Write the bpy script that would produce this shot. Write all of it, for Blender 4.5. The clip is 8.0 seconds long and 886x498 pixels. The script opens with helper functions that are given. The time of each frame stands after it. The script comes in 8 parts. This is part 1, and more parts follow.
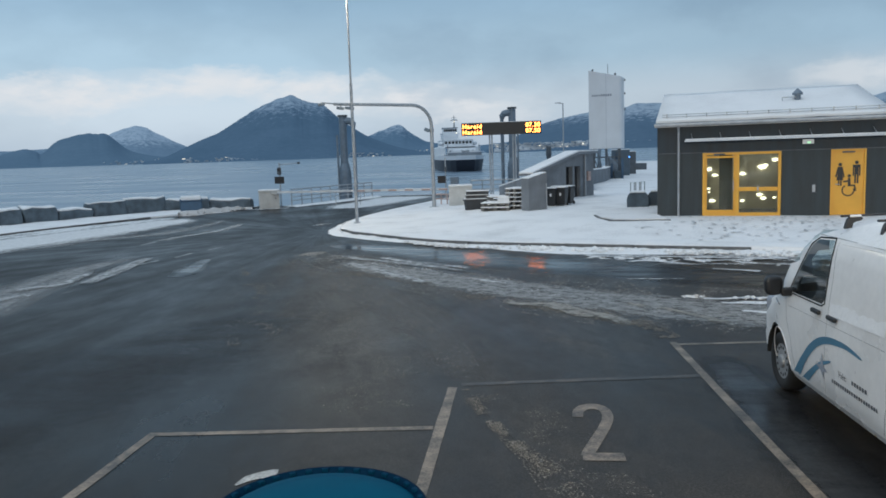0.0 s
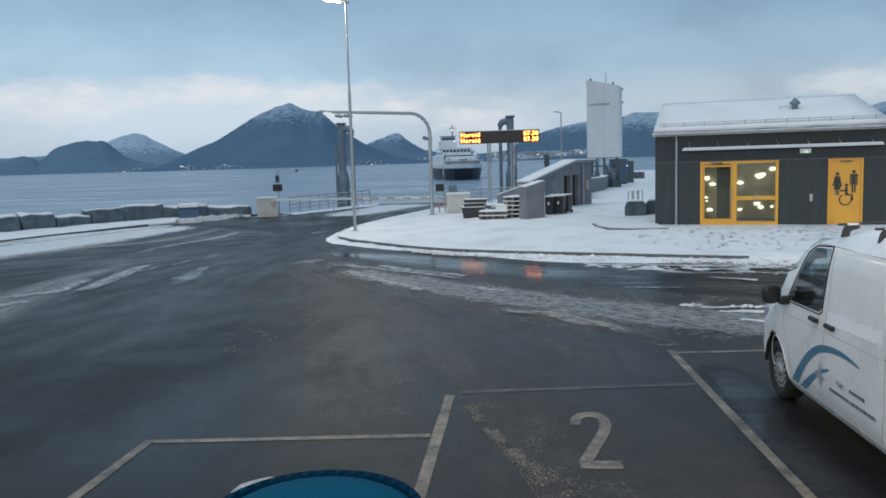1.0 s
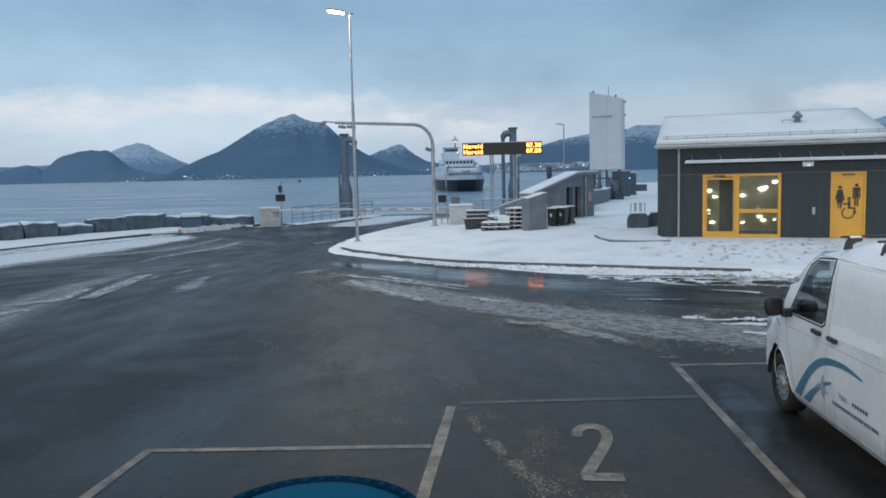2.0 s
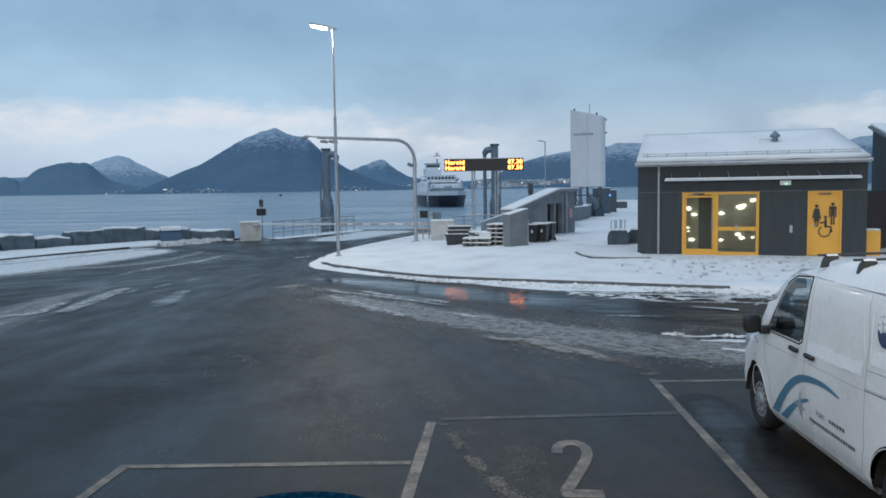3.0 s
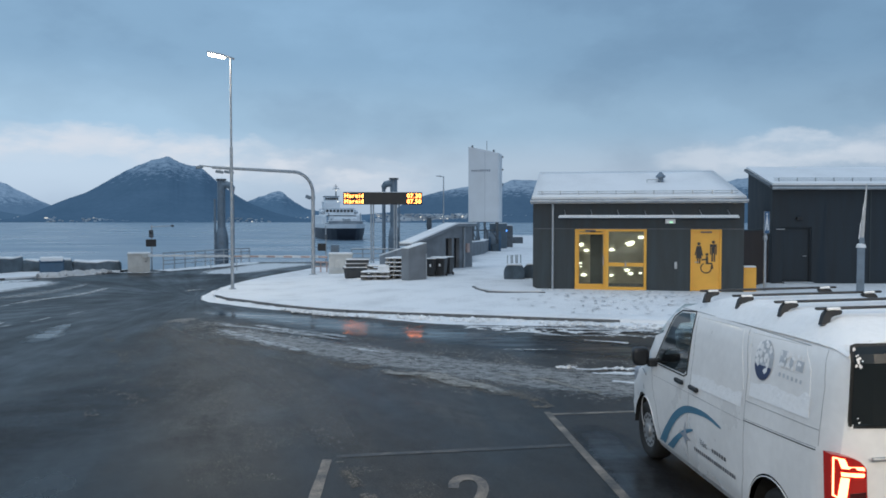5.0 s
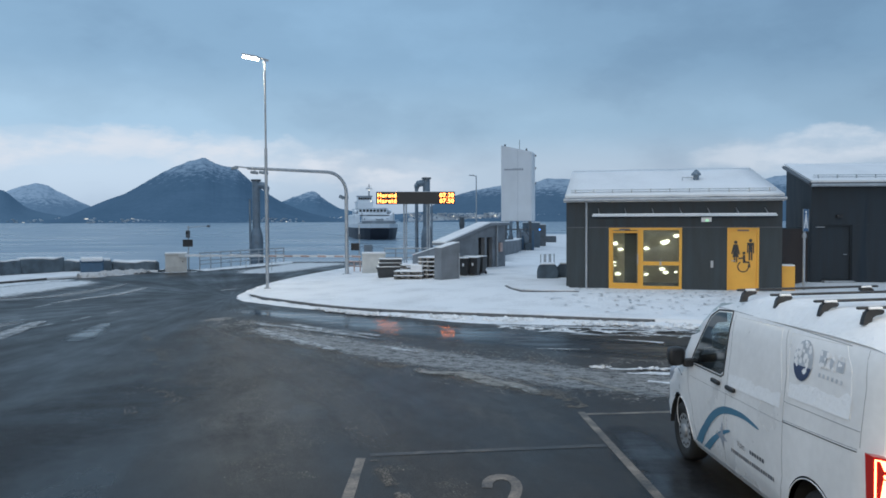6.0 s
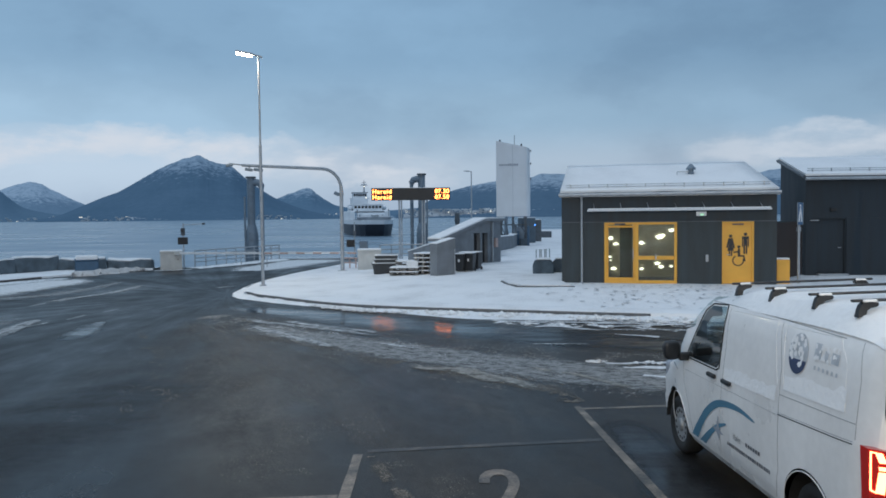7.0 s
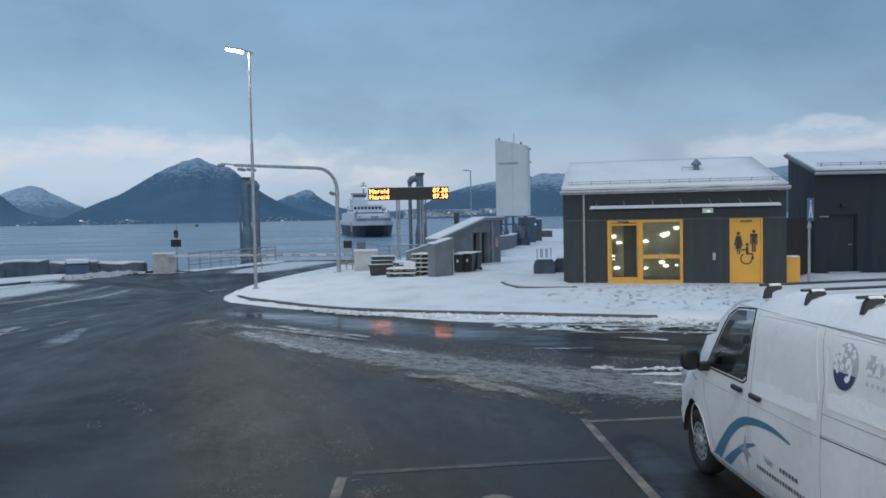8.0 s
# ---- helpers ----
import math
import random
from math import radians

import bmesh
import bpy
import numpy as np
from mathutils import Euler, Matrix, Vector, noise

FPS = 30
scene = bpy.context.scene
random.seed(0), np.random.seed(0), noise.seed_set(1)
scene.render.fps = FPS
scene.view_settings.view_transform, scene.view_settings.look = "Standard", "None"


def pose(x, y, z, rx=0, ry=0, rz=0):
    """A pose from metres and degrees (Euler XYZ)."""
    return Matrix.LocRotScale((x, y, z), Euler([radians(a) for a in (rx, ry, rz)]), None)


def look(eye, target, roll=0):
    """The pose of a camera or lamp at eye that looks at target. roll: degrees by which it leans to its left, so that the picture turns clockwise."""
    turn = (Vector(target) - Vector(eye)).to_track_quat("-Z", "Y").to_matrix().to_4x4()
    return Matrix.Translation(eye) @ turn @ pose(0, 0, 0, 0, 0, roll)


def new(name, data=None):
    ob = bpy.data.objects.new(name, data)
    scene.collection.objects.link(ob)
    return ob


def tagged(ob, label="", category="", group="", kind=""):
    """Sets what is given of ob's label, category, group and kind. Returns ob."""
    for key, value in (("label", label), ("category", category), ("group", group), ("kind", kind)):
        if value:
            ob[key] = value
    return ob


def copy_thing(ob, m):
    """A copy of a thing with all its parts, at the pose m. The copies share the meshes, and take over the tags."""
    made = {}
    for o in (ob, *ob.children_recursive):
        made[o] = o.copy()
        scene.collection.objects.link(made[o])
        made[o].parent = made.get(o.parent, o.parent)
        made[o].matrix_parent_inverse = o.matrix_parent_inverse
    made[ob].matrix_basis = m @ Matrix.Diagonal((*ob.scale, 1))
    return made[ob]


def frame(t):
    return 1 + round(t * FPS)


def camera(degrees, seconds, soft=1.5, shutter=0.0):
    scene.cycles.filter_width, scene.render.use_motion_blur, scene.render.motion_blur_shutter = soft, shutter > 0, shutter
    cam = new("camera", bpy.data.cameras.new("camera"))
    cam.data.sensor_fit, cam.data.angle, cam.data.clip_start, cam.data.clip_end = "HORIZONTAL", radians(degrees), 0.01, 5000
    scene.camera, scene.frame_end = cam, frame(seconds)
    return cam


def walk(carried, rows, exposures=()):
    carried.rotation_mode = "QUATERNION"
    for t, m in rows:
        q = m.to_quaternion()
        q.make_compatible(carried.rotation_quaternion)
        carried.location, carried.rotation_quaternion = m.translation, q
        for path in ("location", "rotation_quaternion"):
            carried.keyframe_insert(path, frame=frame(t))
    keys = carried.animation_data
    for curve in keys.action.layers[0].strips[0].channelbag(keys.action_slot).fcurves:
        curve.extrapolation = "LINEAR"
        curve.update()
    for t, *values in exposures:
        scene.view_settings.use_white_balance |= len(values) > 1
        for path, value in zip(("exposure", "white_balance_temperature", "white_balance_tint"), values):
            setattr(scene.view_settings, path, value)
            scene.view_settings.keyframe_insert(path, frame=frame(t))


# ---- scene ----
cam = camera(58.68, 8.0, 1.7)
PATH = [
    (0, pose(0, 0, 2.818, 83.03, 1.91, 5.73)),
    (0.5, pose(0, 0, 2.815, 83.16, 1.88, 5.65)),
    (1, pose(0, 0, 2.807, 83.63, 1.72, 5.60)),
    (1.5, pose(0, 0, 2.8, 84.04, 1.64, 5.73)),
    (2.8, pose(0, 0, 2.793, 85.25, 1.00, 5.75)),
    (3.0, pose(0, 0, 2.793, 85.56, 0.87, 4.47)),
    (3.2, pose(0, 0, 2.8, 86.20, 0.45, -1.27)),
    (3.4, pose(0, 0, 2.8, 86.65, 0.25, -2.92)),
    (3.5, pose(0, 0, 2.8, 86.76, 0.21, -3.04)),
    (4, pose(0, 0, 2.8, 87.41, -0.11, -3.23)),
    (5.3, pose(0, 0, 2.8, 88.00, 0.05, -2.43)),
    (5.5, pose(0, 0, 2.8, 88.03, 0.11, -1.40)),
    (6, pose(0, 0, 2.8, 87.90, 0.21, -0.48)),
    (6.5, pose(0, 0, 2.8, 87.73, 0.30, -0.63)),
    (7, pose(0, 0, 2.8, 87.60, 0.61, -0.82)),
    (7.5, pose(0, 0, 2.8, 87.55, 0.77, -0.99)),
    (7.9, pose(0, 0.02, 2.8, 87.55, 0.77, -1.0)),
    (8.0, pose(0.11, 0.914, 2.75, 87.64, 1.08, -0.80)),
]
# the camera's own brightness and white balance settle during the first turn
EXPOSURES = [(0, 0.15, 6950, 10), (1.5, 0.14, 6800, 10), (3.0, 0.12, 6560, 10), (3.5, 0.03, 6500, 10), (5.5, 0.07, 6450, 10), (6.0, 0.11, 6450, 10), (6.5, 0.04, 6450, 10), (7.0, -0.02, 6450, 10), (8.0, -0.01, 6450, 10)]
walk(cam, PATH, EXPOSURES)

# ---- world and light ----
world = bpy.data.worlds.new("dusk_sky")
scene.world = world
world.use_nodes = True
wn, wl = world.node_tree.nodes, world.node_tree.links
wn.clear()


def wnode(kind, **values):
    n = wn.new(kind)
    for k, v in values.items():
        n.inputs[k].default_value = v
    return n


def wramp(stops):
    n = wn.new("ShaderNodeValToRGB")
    r = n.color_ramp
    r.interpolation = "EASE"
    while len(r.elements) < len(stops):
        r.elements.new(0.5)
    for e, (p, c) in zip(r.elements, stops):
        e.position, e.color = p, (*c, 1)
    return n


sky = wn.new("ShaderNodeTexSky")
sky.sky_type, sky.sun_disc = "NISHITA", False
sky.sun_elevation, sky.sun_rotation = radians(4), radians(200)
tc = wn.new("ShaderNodeTexCoord")
sep = wn.new("ShaderNodeSeparateXYZ")
wl.new(tc.outputs["Generated"], sep.inputs[0])
# elevation gradient of the cloud deck (input: sine of the elevation)
grad = wramp([(0.0, (0.26, 0.34, 0.44)), (0.06, (0.315, 0.40, 0.50)), (0.12, (0.225, 0.34, 0.46)), (0.2, (0.165, 0.275, 0.40)),
              (0.34, (0.155, 0.265, 0.395)), (1.0, (0.36, 0.46, 0.58))])
wl.new(sep.outputs["Z"], grad.inputs[0])


def wmath(op, a, b=0.0):
    n = wn.new("ShaderNodeMath")
    n.operation = op
    for k, v in ((0, a), (1, b)):
        if isinstance(v, (int, float)):
            n.inputs[k].default_value = v
        else:
            wl.new(v, n.inputs[k])
    return n.outputs[0]


def wmix(fac, a, b, blend="MIX"):
    n = wn.new("ShaderNodeMix")
    n.data_type, n.blend_type = "RGBA", blend
    for k, v in ((0, fac), (6, a), (7, b)):
        if isinstance(v, (int, float)):
            n.inputs[k].default_value = v
        elif isinstance(v, tuple):
            n.inputs[k].default_value = (*v, 1)
        else:
            wl.new(v, n.inputs[k])
    return n.outputs[2]


def wnoise(scale, detail, stretch, rough=0.55, shift=0.0):
    mp = wn.new("ShaderNodeMapping")
    mp.inputs["Scale"].default_value = stretch
    mp.inputs["Location"].default_value = (shift, shift * 0.7, shift * 0.3)
    wl.new(tc.outputs["Generated"], mp.inputs["Vector"])
    n = wnode("ShaderNodeTexNoise", Scale=scale, Detail=detail, Roughness=rough)
    wl.new(mp.outputs[0], n.inputs["Vector"])
    return n.outputs["Fac"]


bearing = wmath("MULTIPLY", wmath("ARCTAN2", sep.outputs["X"], sep.outputs["Y"]), 57.2958)
height = wmath("MULTIPLY", wmath("ARCSINE", sep.outputs["Z"]), 57.2958)
# soft cloud masses
cl = wramp([(0.36, (0.86, 0.87, 0.89)), (0.5, (1.0, 1.0, 1.0)), (0.64, (1.11, 1.10, 1.09))])
wl.new(wnoise(3.0, 6.0, (1.0, 1.0, 2.1)), cl.inputs[0])
deck = wmix(1.0, grad.outputs[0], cl.outputs[0], "MULTIPLY")
# the deck thickens to the east
thick = wramp([(0.0, (1.08, 1.07, 1.06)), (0.42, (1.03, 1.03, 1.03)), (0.60, (0.93, 0.94, 0.95)), (0.85, (0.80, 0.83, 0.86)), (1.0, (0.78, 0.81, 0.85))])
wl.new(wmath("ADD", wmath("MULTIPLY", bearing, 0.0125), 0.5), thick.inputs[0])
deck = wmix(1.0, deck, thick.outputs[0], "MULTIPLY")
# light breaks low over the fjord: bearing, height, half width, half height, strength
az_w = wmath("ADD", bearing, wmath("MULTIPLY", wmath("SUBTRACT", wnoise(7.0, 5.0, (1.0, 1.0, 3.0), 0.55, 1.7), 0.5), 9.0))
el_w = wmath("ADD", height, wmath("MULTIPLY", wmath("SUBTRACT", wnoise(11.0, 6.0, (1.0, 1.0, 2.2), 0.6, 4.1), 0.5), 3.2))
total = 0.0
for a0, e0, aw, eh, power in ((-25.5, 5.2, 7.0, 0.95, 0.95), (-34.0, 4.4, 6.0, 1.1, 0.7), (-13.6, 4.5, 5.0, 1.05, 1.0), (-6.5, 3.7, 5.0, 0.9, 0.6), (-1.5, 3.0, 4.0, 0.8, 0.45), (25.5, 4.5, 5.5, 1.0, 0.62), (36.0, 5.0, 7.0, 1.2, 0.4)):
    dx = wmath("DIVIDE", wmath("SUBTRACT", az_w, a0), aw)
    dy = wmath("DIVIDE", wmath("SUBTRACT", el_w, e0), eh)
    r2 = wmath("ADD", wmath("MULTIPLY", dx, dx), wmath("MULTIPLY", dy, dy))
    total = wmath("ADD", total, wmath("MULTIPLY", wmath("MAXIMUM", wmath("SUBTRACT", 1.0, wmath("MULTIPLY", r2, 0.42)), 0.0), power))
gap = wramp([(0.0, (0, 0, 0)), (0.45, (0.55, 0.55, 0.55)), (1.0, (1, 1, 1))])
wl.new(total, gap.inputs[0])
veil = wramp([(0.38, (0.25, 0.25, 0.25)), (0.60, (1, 1, 1))])
wl.new(wnoise(9.0, 7.0, (1.0, 1.0, 2.6), 0.6, 7.3), veil.inputs[0])
lit_sky = wmix(wmath("MULTIPLY", gap.outputs[0], veil.outputs[0]), deck, (0.46, 0.50, 0.565))
bg_cloud = wnode("ShaderNodeBackground", Strength=1.5)
wl.new(lit_sky, bg_cloud.inputs["Color"])
bg_sky = wnode("ShaderNodeBackground", Strength=0.08)
wl.new(sky.outputs[0], bg_sky.inputs["Color"])
mixw = wn.new("ShaderNodeMixShader")
mixw.inputs[0].default_value = 0.9
wl.new(bg_sky.outputs[0], mixw.inputs[1])
wl.new(bg_cloud.outputs[0], mixw.inputs[2])
outw = wn.new("ShaderNodeOutputWorld")
wl.new(mixw.outputs[0], outw.inputs[0])

sun_data = bpy.data.lights.new("sun", "SUN")
sun_data.energy, sun_data.angle, sun_data.color = 0.5, radians(60), (0.86, 0.93, 1.0)
sun = new("sun", sun_data)
sun.matrix_world = look((0, 0, 50), (14, 20, 0))



# ---- materials ----
def material(name, color, rough=0.6, metal=0.0, var=0.15, scale=6.0, fine=60.0, bump=0.15, dark=None, spec=0.5, emit=None, power=0.0, coat=0.0, stretch=(1, 1, 1)):
    """A surface with variation at two scales: stains and grain, and fine relief."""
    m = bpy.data.materials.new(name)
    m.use_nodes = True
    n, l = m.node_tree.nodes, m.node_tree.links
    b = n["Principled BSDF"]
    t = n.new("ShaderNodeTexCoord")
    mp = n.new("ShaderNodeMapping")
    mp.inputs["Scale"].default_value = stretch
    l.new(t.outputs["Object"], mp.inputs["Vector"])
    n1 = n.new("ShaderNodeTexNoise")
    n1.inputs["Scale"].default_value, n1.inputs["Detail"].default_value = scale, 5
    n2 = n.new("ShaderNodeTexNoise")
    n2.inputs["Scale"].default_value, n2.inputs["Detail"].default_value = fine, 3
    l.new(mp.outputs[0], n1.inputs["Vector"])
    l.new(mp.outputs[0], n2.inputs["Vector"])
    r = n.new("ShaderNodeValToRGB")
    d = dark or tuple(c * (1 - 2 * var) for c in color)
    r.color_ramp.elements[0].position, r.color_ramp.elements[0].color = 0.3, (*d, 1)
    r.color_ramp.elements[1].position, r.color_ramp.elements[1].color = 0.7, (*(min(1, c * (1 + var)) for c in color), 1)
    add = n.new("ShaderNodeMath")
    add.operation, add.inputs[1].default_value = "MULTIPLY_ADD", 0.75
    half = n.new("ShaderNodeMath")
    half.operation, half.inputs[1].default_value = "MULTIPLY", 0.25
    l.new(n2.outputs["Fac"], half.inputs[0])
    l.new(n1.outputs["Fac"], add.inputs[0])
    l.new(half.outputs[0], add.inputs[2])
    l.new(add.outputs[0], r.inputs[0])
    l.new(r.outputs[0], b.inputs["Base Color"])
    rr = n.new("ShaderNodeMapRange")
    rr.inputs["From Min"].default_value, rr.inputs["From Max"].default_value = 0.3, 0.7
    rr.inputs["To Min"].default_value, rr.inputs["To Max"].default_value = max(0.02, rough - 0.1), min(1, rough + 0.1)
    l.new(n1.outputs["Fac"], rr.inputs["Value"])
    l.new(rr.outputs[0], b.inputs["Roughness"])
    b.inputs["Metallic"].default_value = metal
    b.inputs["Specular IOR Level"].default_value = spec
    b.inputs["Coat Weight"].default_value = coat
    if bump:
        bp = n.new("ShaderNodeBump")
        bp.inputs["Strength"].default_value, bp.inputs["Distance"].default_value = bump, 0.02
        l.new(add.outputs[0], bp.inputs["Height"])
        l.new(bp.outputs[0], b.inputs["Normal"])
    if emit:
        b.inputs["Emission Color"].default_value, b.inputs["Emission Strength"].default_value = (*emit, 1), power
    return m


def ramp_of(n, stops):
    r = n.new("ShaderNodeValToRGB")
    while len(r.color_ramp.elements) < len(stops):
        r.color_ramp.elements.new(0.5)
    for e, (p, c) in zip(r.color_ramp.elements, stops):
        e.position, e.color = p, ((*c, 1) if isinstance(c, tuple) else (c, c, c, 1))
    return r


def noise_of(n, l, vec, scale, detail=5, stretch=None, rough=0.55):
    if stretch:
        mp = n.new("ShaderNodeMapping")
        mp.inputs["Scale"].default_value = stretch
        l.new(vec, mp.inputs["Vector"])
        vec = mp.outputs[0]
    t = n.new("ShaderNodeTexNoise")
    t.inputs["Scale"].default_value, t.inputs["Detail"].default_value, t.inputs["Roughness"].default_value = scale, detail, rough
    l.new(vec, t.inputs["Vector"])
    return t.outputs["Fac"]


def mix_of(n, l, fac, a, b, blend="MIX"):
    m = n.new("ShaderNodeMix")
    m.data_type, m.blend_type = "RGBA", blend
    for k, v in ((0, fac), (6, a), (7, b)):
        if isinstance(v, (int, float)):
            m.inputs[k].default_value = v
        elif isinstance(v, tuple):
            m.inputs[k].default_value = (*v, 1)
        else:
            l.new(v, m.inputs[k])
    return m.outputs[2]


def math_of(n, l, op, a, b=0.0):
    m = n.new("ShaderNodeMath")
    m.operation = op
    for k, v in ((0, a), (1, b)):
        if isinstance(v, (int, float)):
            m.inputs[k].default_value = v
        else:
            l.new(v, m.inputs[k])
    return m.outputs[0]


def asphalt_material():
    """Wet asphalt: stone grain, damp patches, and thin grit that tyres have drawn out in a fan from the ramp road."""
    m = bpy.data.materials.new("wet_asphalt")
    m.use_nodes = True
    n, l = m.node_tree.nodes, m.node_tree.links
    b = n["Principled BSDF"]
    v = n.new("ShaderNodeTexCoord").outputs["Object"]
    grain = noise_of(n, l, v, 42, 8, None, 0.75)
    patch = noise_of(n, l, v, 0.3, 6, (1.0, 0.6, 1.0), 0.6)
    blot = noise_of(n, l, v, 1.6, 6, (1.0, 0.5, 1.0), 0.65)
    # polar coordinates round the mouth of the ramp road
    sx = n.new("ShaderNodeSeparateXYZ")
    l.new(v, sx.inputs[0])
    dx = math_of(n, l, "ADD", sx.outputs["X"], 7.6)
    dy = math_of(n, l, "SUBTRACT", 29.0, sx.outputs["Y"])
    ang = math_of(n, l, "ARCTAN2", dx, dy)
    rad = math_of(n, l, "SQRT", math_of(n, l, "ADD", math_of(n, l, "MULTIPLY", dx, dx), math_of(n, l, "MULTIPLY", dy, dy)))
    cmb = n.new("ShaderNodeCombineXYZ")
    l.new(math_of(n, l, "MULTIPLY", ang, 9.0), cmb.inputs[0])
    l.new(math_of(n, l, "MULTIPLY", rad, 0.11), cmb.inputs[1])
    fan = noise_of(n, l, cmb.outputs[0], 1.5, 9, None, 0.62)
    fan_r = ramp_of(n, [(0.45, 0.0), (0.585, 1.0)])
    l.new(fan, fan_r.inputs[0])
    near = ramp_of(n, [(0.0, 0.0), (0.16, 0.55), (0.3, 1.0), (0.55, 0.9), (0.67, 0.35), (0.8, 0.12), (1.0, 0.1)])
    l.new(math_of(n, l, "DIVIDE", rad, 30.0), near.inputs[0])
    cm2 = n.new("ShaderNodeCombineXYZ")
    l.new(math_of(n, l, "MULTIPLY", ang, 70.0), cm2.inputs[0])
    l.new(math_of(n, l, "MULTIPLY", rad, 1.6), cm2.inputs[1])
    speck = noise_of(n, l, cm2.outputs[0], 1.6, 8, None, 0.75)
    sector = ramp_of(n, [(0.0, 0.12), (0.20, 0.15), (0.32, 0.55), (0.44, 1.0), (0.62, 1.0), (0.78, 0.45), (1.0, 0.2)])
    l.new(math_of(n, l, "ADD", math_of(n, l, "MULTIPLY", ang, 1.0), 0.15), sector.inputs[0])
    dust = noise_of(n, l, v, 17, 7, None, 0.8)
    grit_n = ramp_of(n, [(0.45, 0.0), (0.58, 1.0)])
    l.new(math_of(n, l, "ADD", math_of(n, l, "MULTIPLY", dust, 0.45), math_of(n, l, "MULTIPLY", speck, 0.55)), grit_n.inputs[0])
    grit = math_of(n, l, "MULTIPLY", math_of(n, l, "MULTIPLY", math_of(n, l, "MULTIPLY", fan_r.outputs[0], sector.outputs[0]), near.outputs[0]), math_of(n, l, "ADD", math_of(n, l, "MULTIPLY", grit_n.outputs[0], 0.9), 0.1))
    base = ramp_of(n, [(0.30, (0.0080, 0.0075, 0.0070)), (0.5, (0.0175, 0.0161, 0.0148)), (0.70, (0.050, 0.046, 0.041))])
    l.new(grain, base.inputs[0])
    damp = ramp_of(n, [(0.40, (0.55, 0.57, 0.60)), (0.60, (1.35, 1.3, 1.25))])
    l.new(math_of(n, l, "ADD", math_of(n, l, "MULTIPLY", patch, 0.3), math_of(n, l, "ADD", math_of(n, l, "MULTIPLY", blot, 0.1), math_of(n, l, "ADD", math_of(n, l, "MULTIPLY", fan, 0.3), math_of(n, l, "MULTIPLY", speck, 0.3)))), damp.inputs[0])
    col = mix_of(n, l, 1.0, base.outputs[0], damp.outputs[0], "MULTIPLY")
    dry = ramp_of(n, [(0.25, 0.55), (0.75, 2.0)])
    wetness = ramp_of(n, [(0.25, 0.21), (0.75, 0.15)])
    l.new(math_of(n, l, "ADD", math_of(n, l, "MULTIPLY", sx.outputs["X"], 0.09), math_of(n, l, "ADD", math_of(n, l, "MULTIPLY", patch, 0.7), 0.36)), dry.inputs[0])
    l.new(dry.inputs[0].links[0].from_socket, wetness.inputs[0])
    col = mix_of(n, l, 1.0, col, dry.outputs[0], "MULTIPLY")
    col = mix_of(n, l, math_of(n, l, "MULTIPLY", grit, 0.62), col, (0.17, 0.158, 0.142))
    l.new(col, b.inputs["Base Color"])
    wet = ramp_of(n, [(0.36, 0.22), (0.5, 0.42), (0.66, 0.66)])
    l.new(math_of(n, l, "ADD", math_of(n, l, "MULTIPLY", patch, 0.5), math_of(n, l, "ADD", math_of(n, l, "MULTIPLY", blot, 0.15), math_of(n, l, "MULTIPLY", fan, 0.35))), wet.inputs[0])
    l.new(wet.outputs[0], b.inputs["Roughness"])
    l.new(wetness.outputs[0], b.inputs["Specular IOR Level"])
    bp = n.new("ShaderNodeBump")
    bp.inputs["Strength"].default_value, bp.inputs["Distance"].default_value = 0.4, 0.008
    l.new(math_of(n, l, "ADD", grain, math_of(n, l, "MULTIPLY", grit, 0.6)), bp.inputs["Height"])
    l.new(bp.outputs[0], b.inputs["Normal"])
    return m


def snow_material(name, color=(0.77, 0.775, 0.78), dirt=0.12):
    m = bpy.data.materials.new(name)
    m.use_nodes = True
    n, l = m.node_tree.nodes, m.node_tree.links
    b = n["Principled BSDF"]
    v = n.new("ShaderNodeTexCoord").outputs["Object"]
    big_n = noise_of(n, l, v, 0.7, 6)
    small = noise_of(n, l, v, 16, 5)
    d = ramp_of(n, [(0.28, tuple(c * (1 - 2.2 * dirt) for c in color)), (0.5, color), (0.75, tuple(min(0.92, c * 1.05) for c in color))])
    l.new(math_of(n, l, "ADD", math_of(n, l, "MULTIPLY", big_n, 0.65), math_of(n, l, "MULTIPLY", small, 0.35)), d.inputs[0])
    l.new(d.outputs[0], b.inputs["Base Color"])
    b.inputs["Roughness"].default_value = 0.75
    b.inputs["Specular IOR Level"].default_value = 0.25
    bp = n.new("ShaderNodeBump")
    bp.inputs["Strength"].default_value, bp.inputs["Distance"].default_value = 0.5, 0.05
    l.new(math_of(n, l, "ADD", math_of(n, l, "MULTIPLY", small, 0.5), big_n), bp.inputs["Height"])
    l.new(bp.outputs[0], b.inputs["Normal"])
    return m


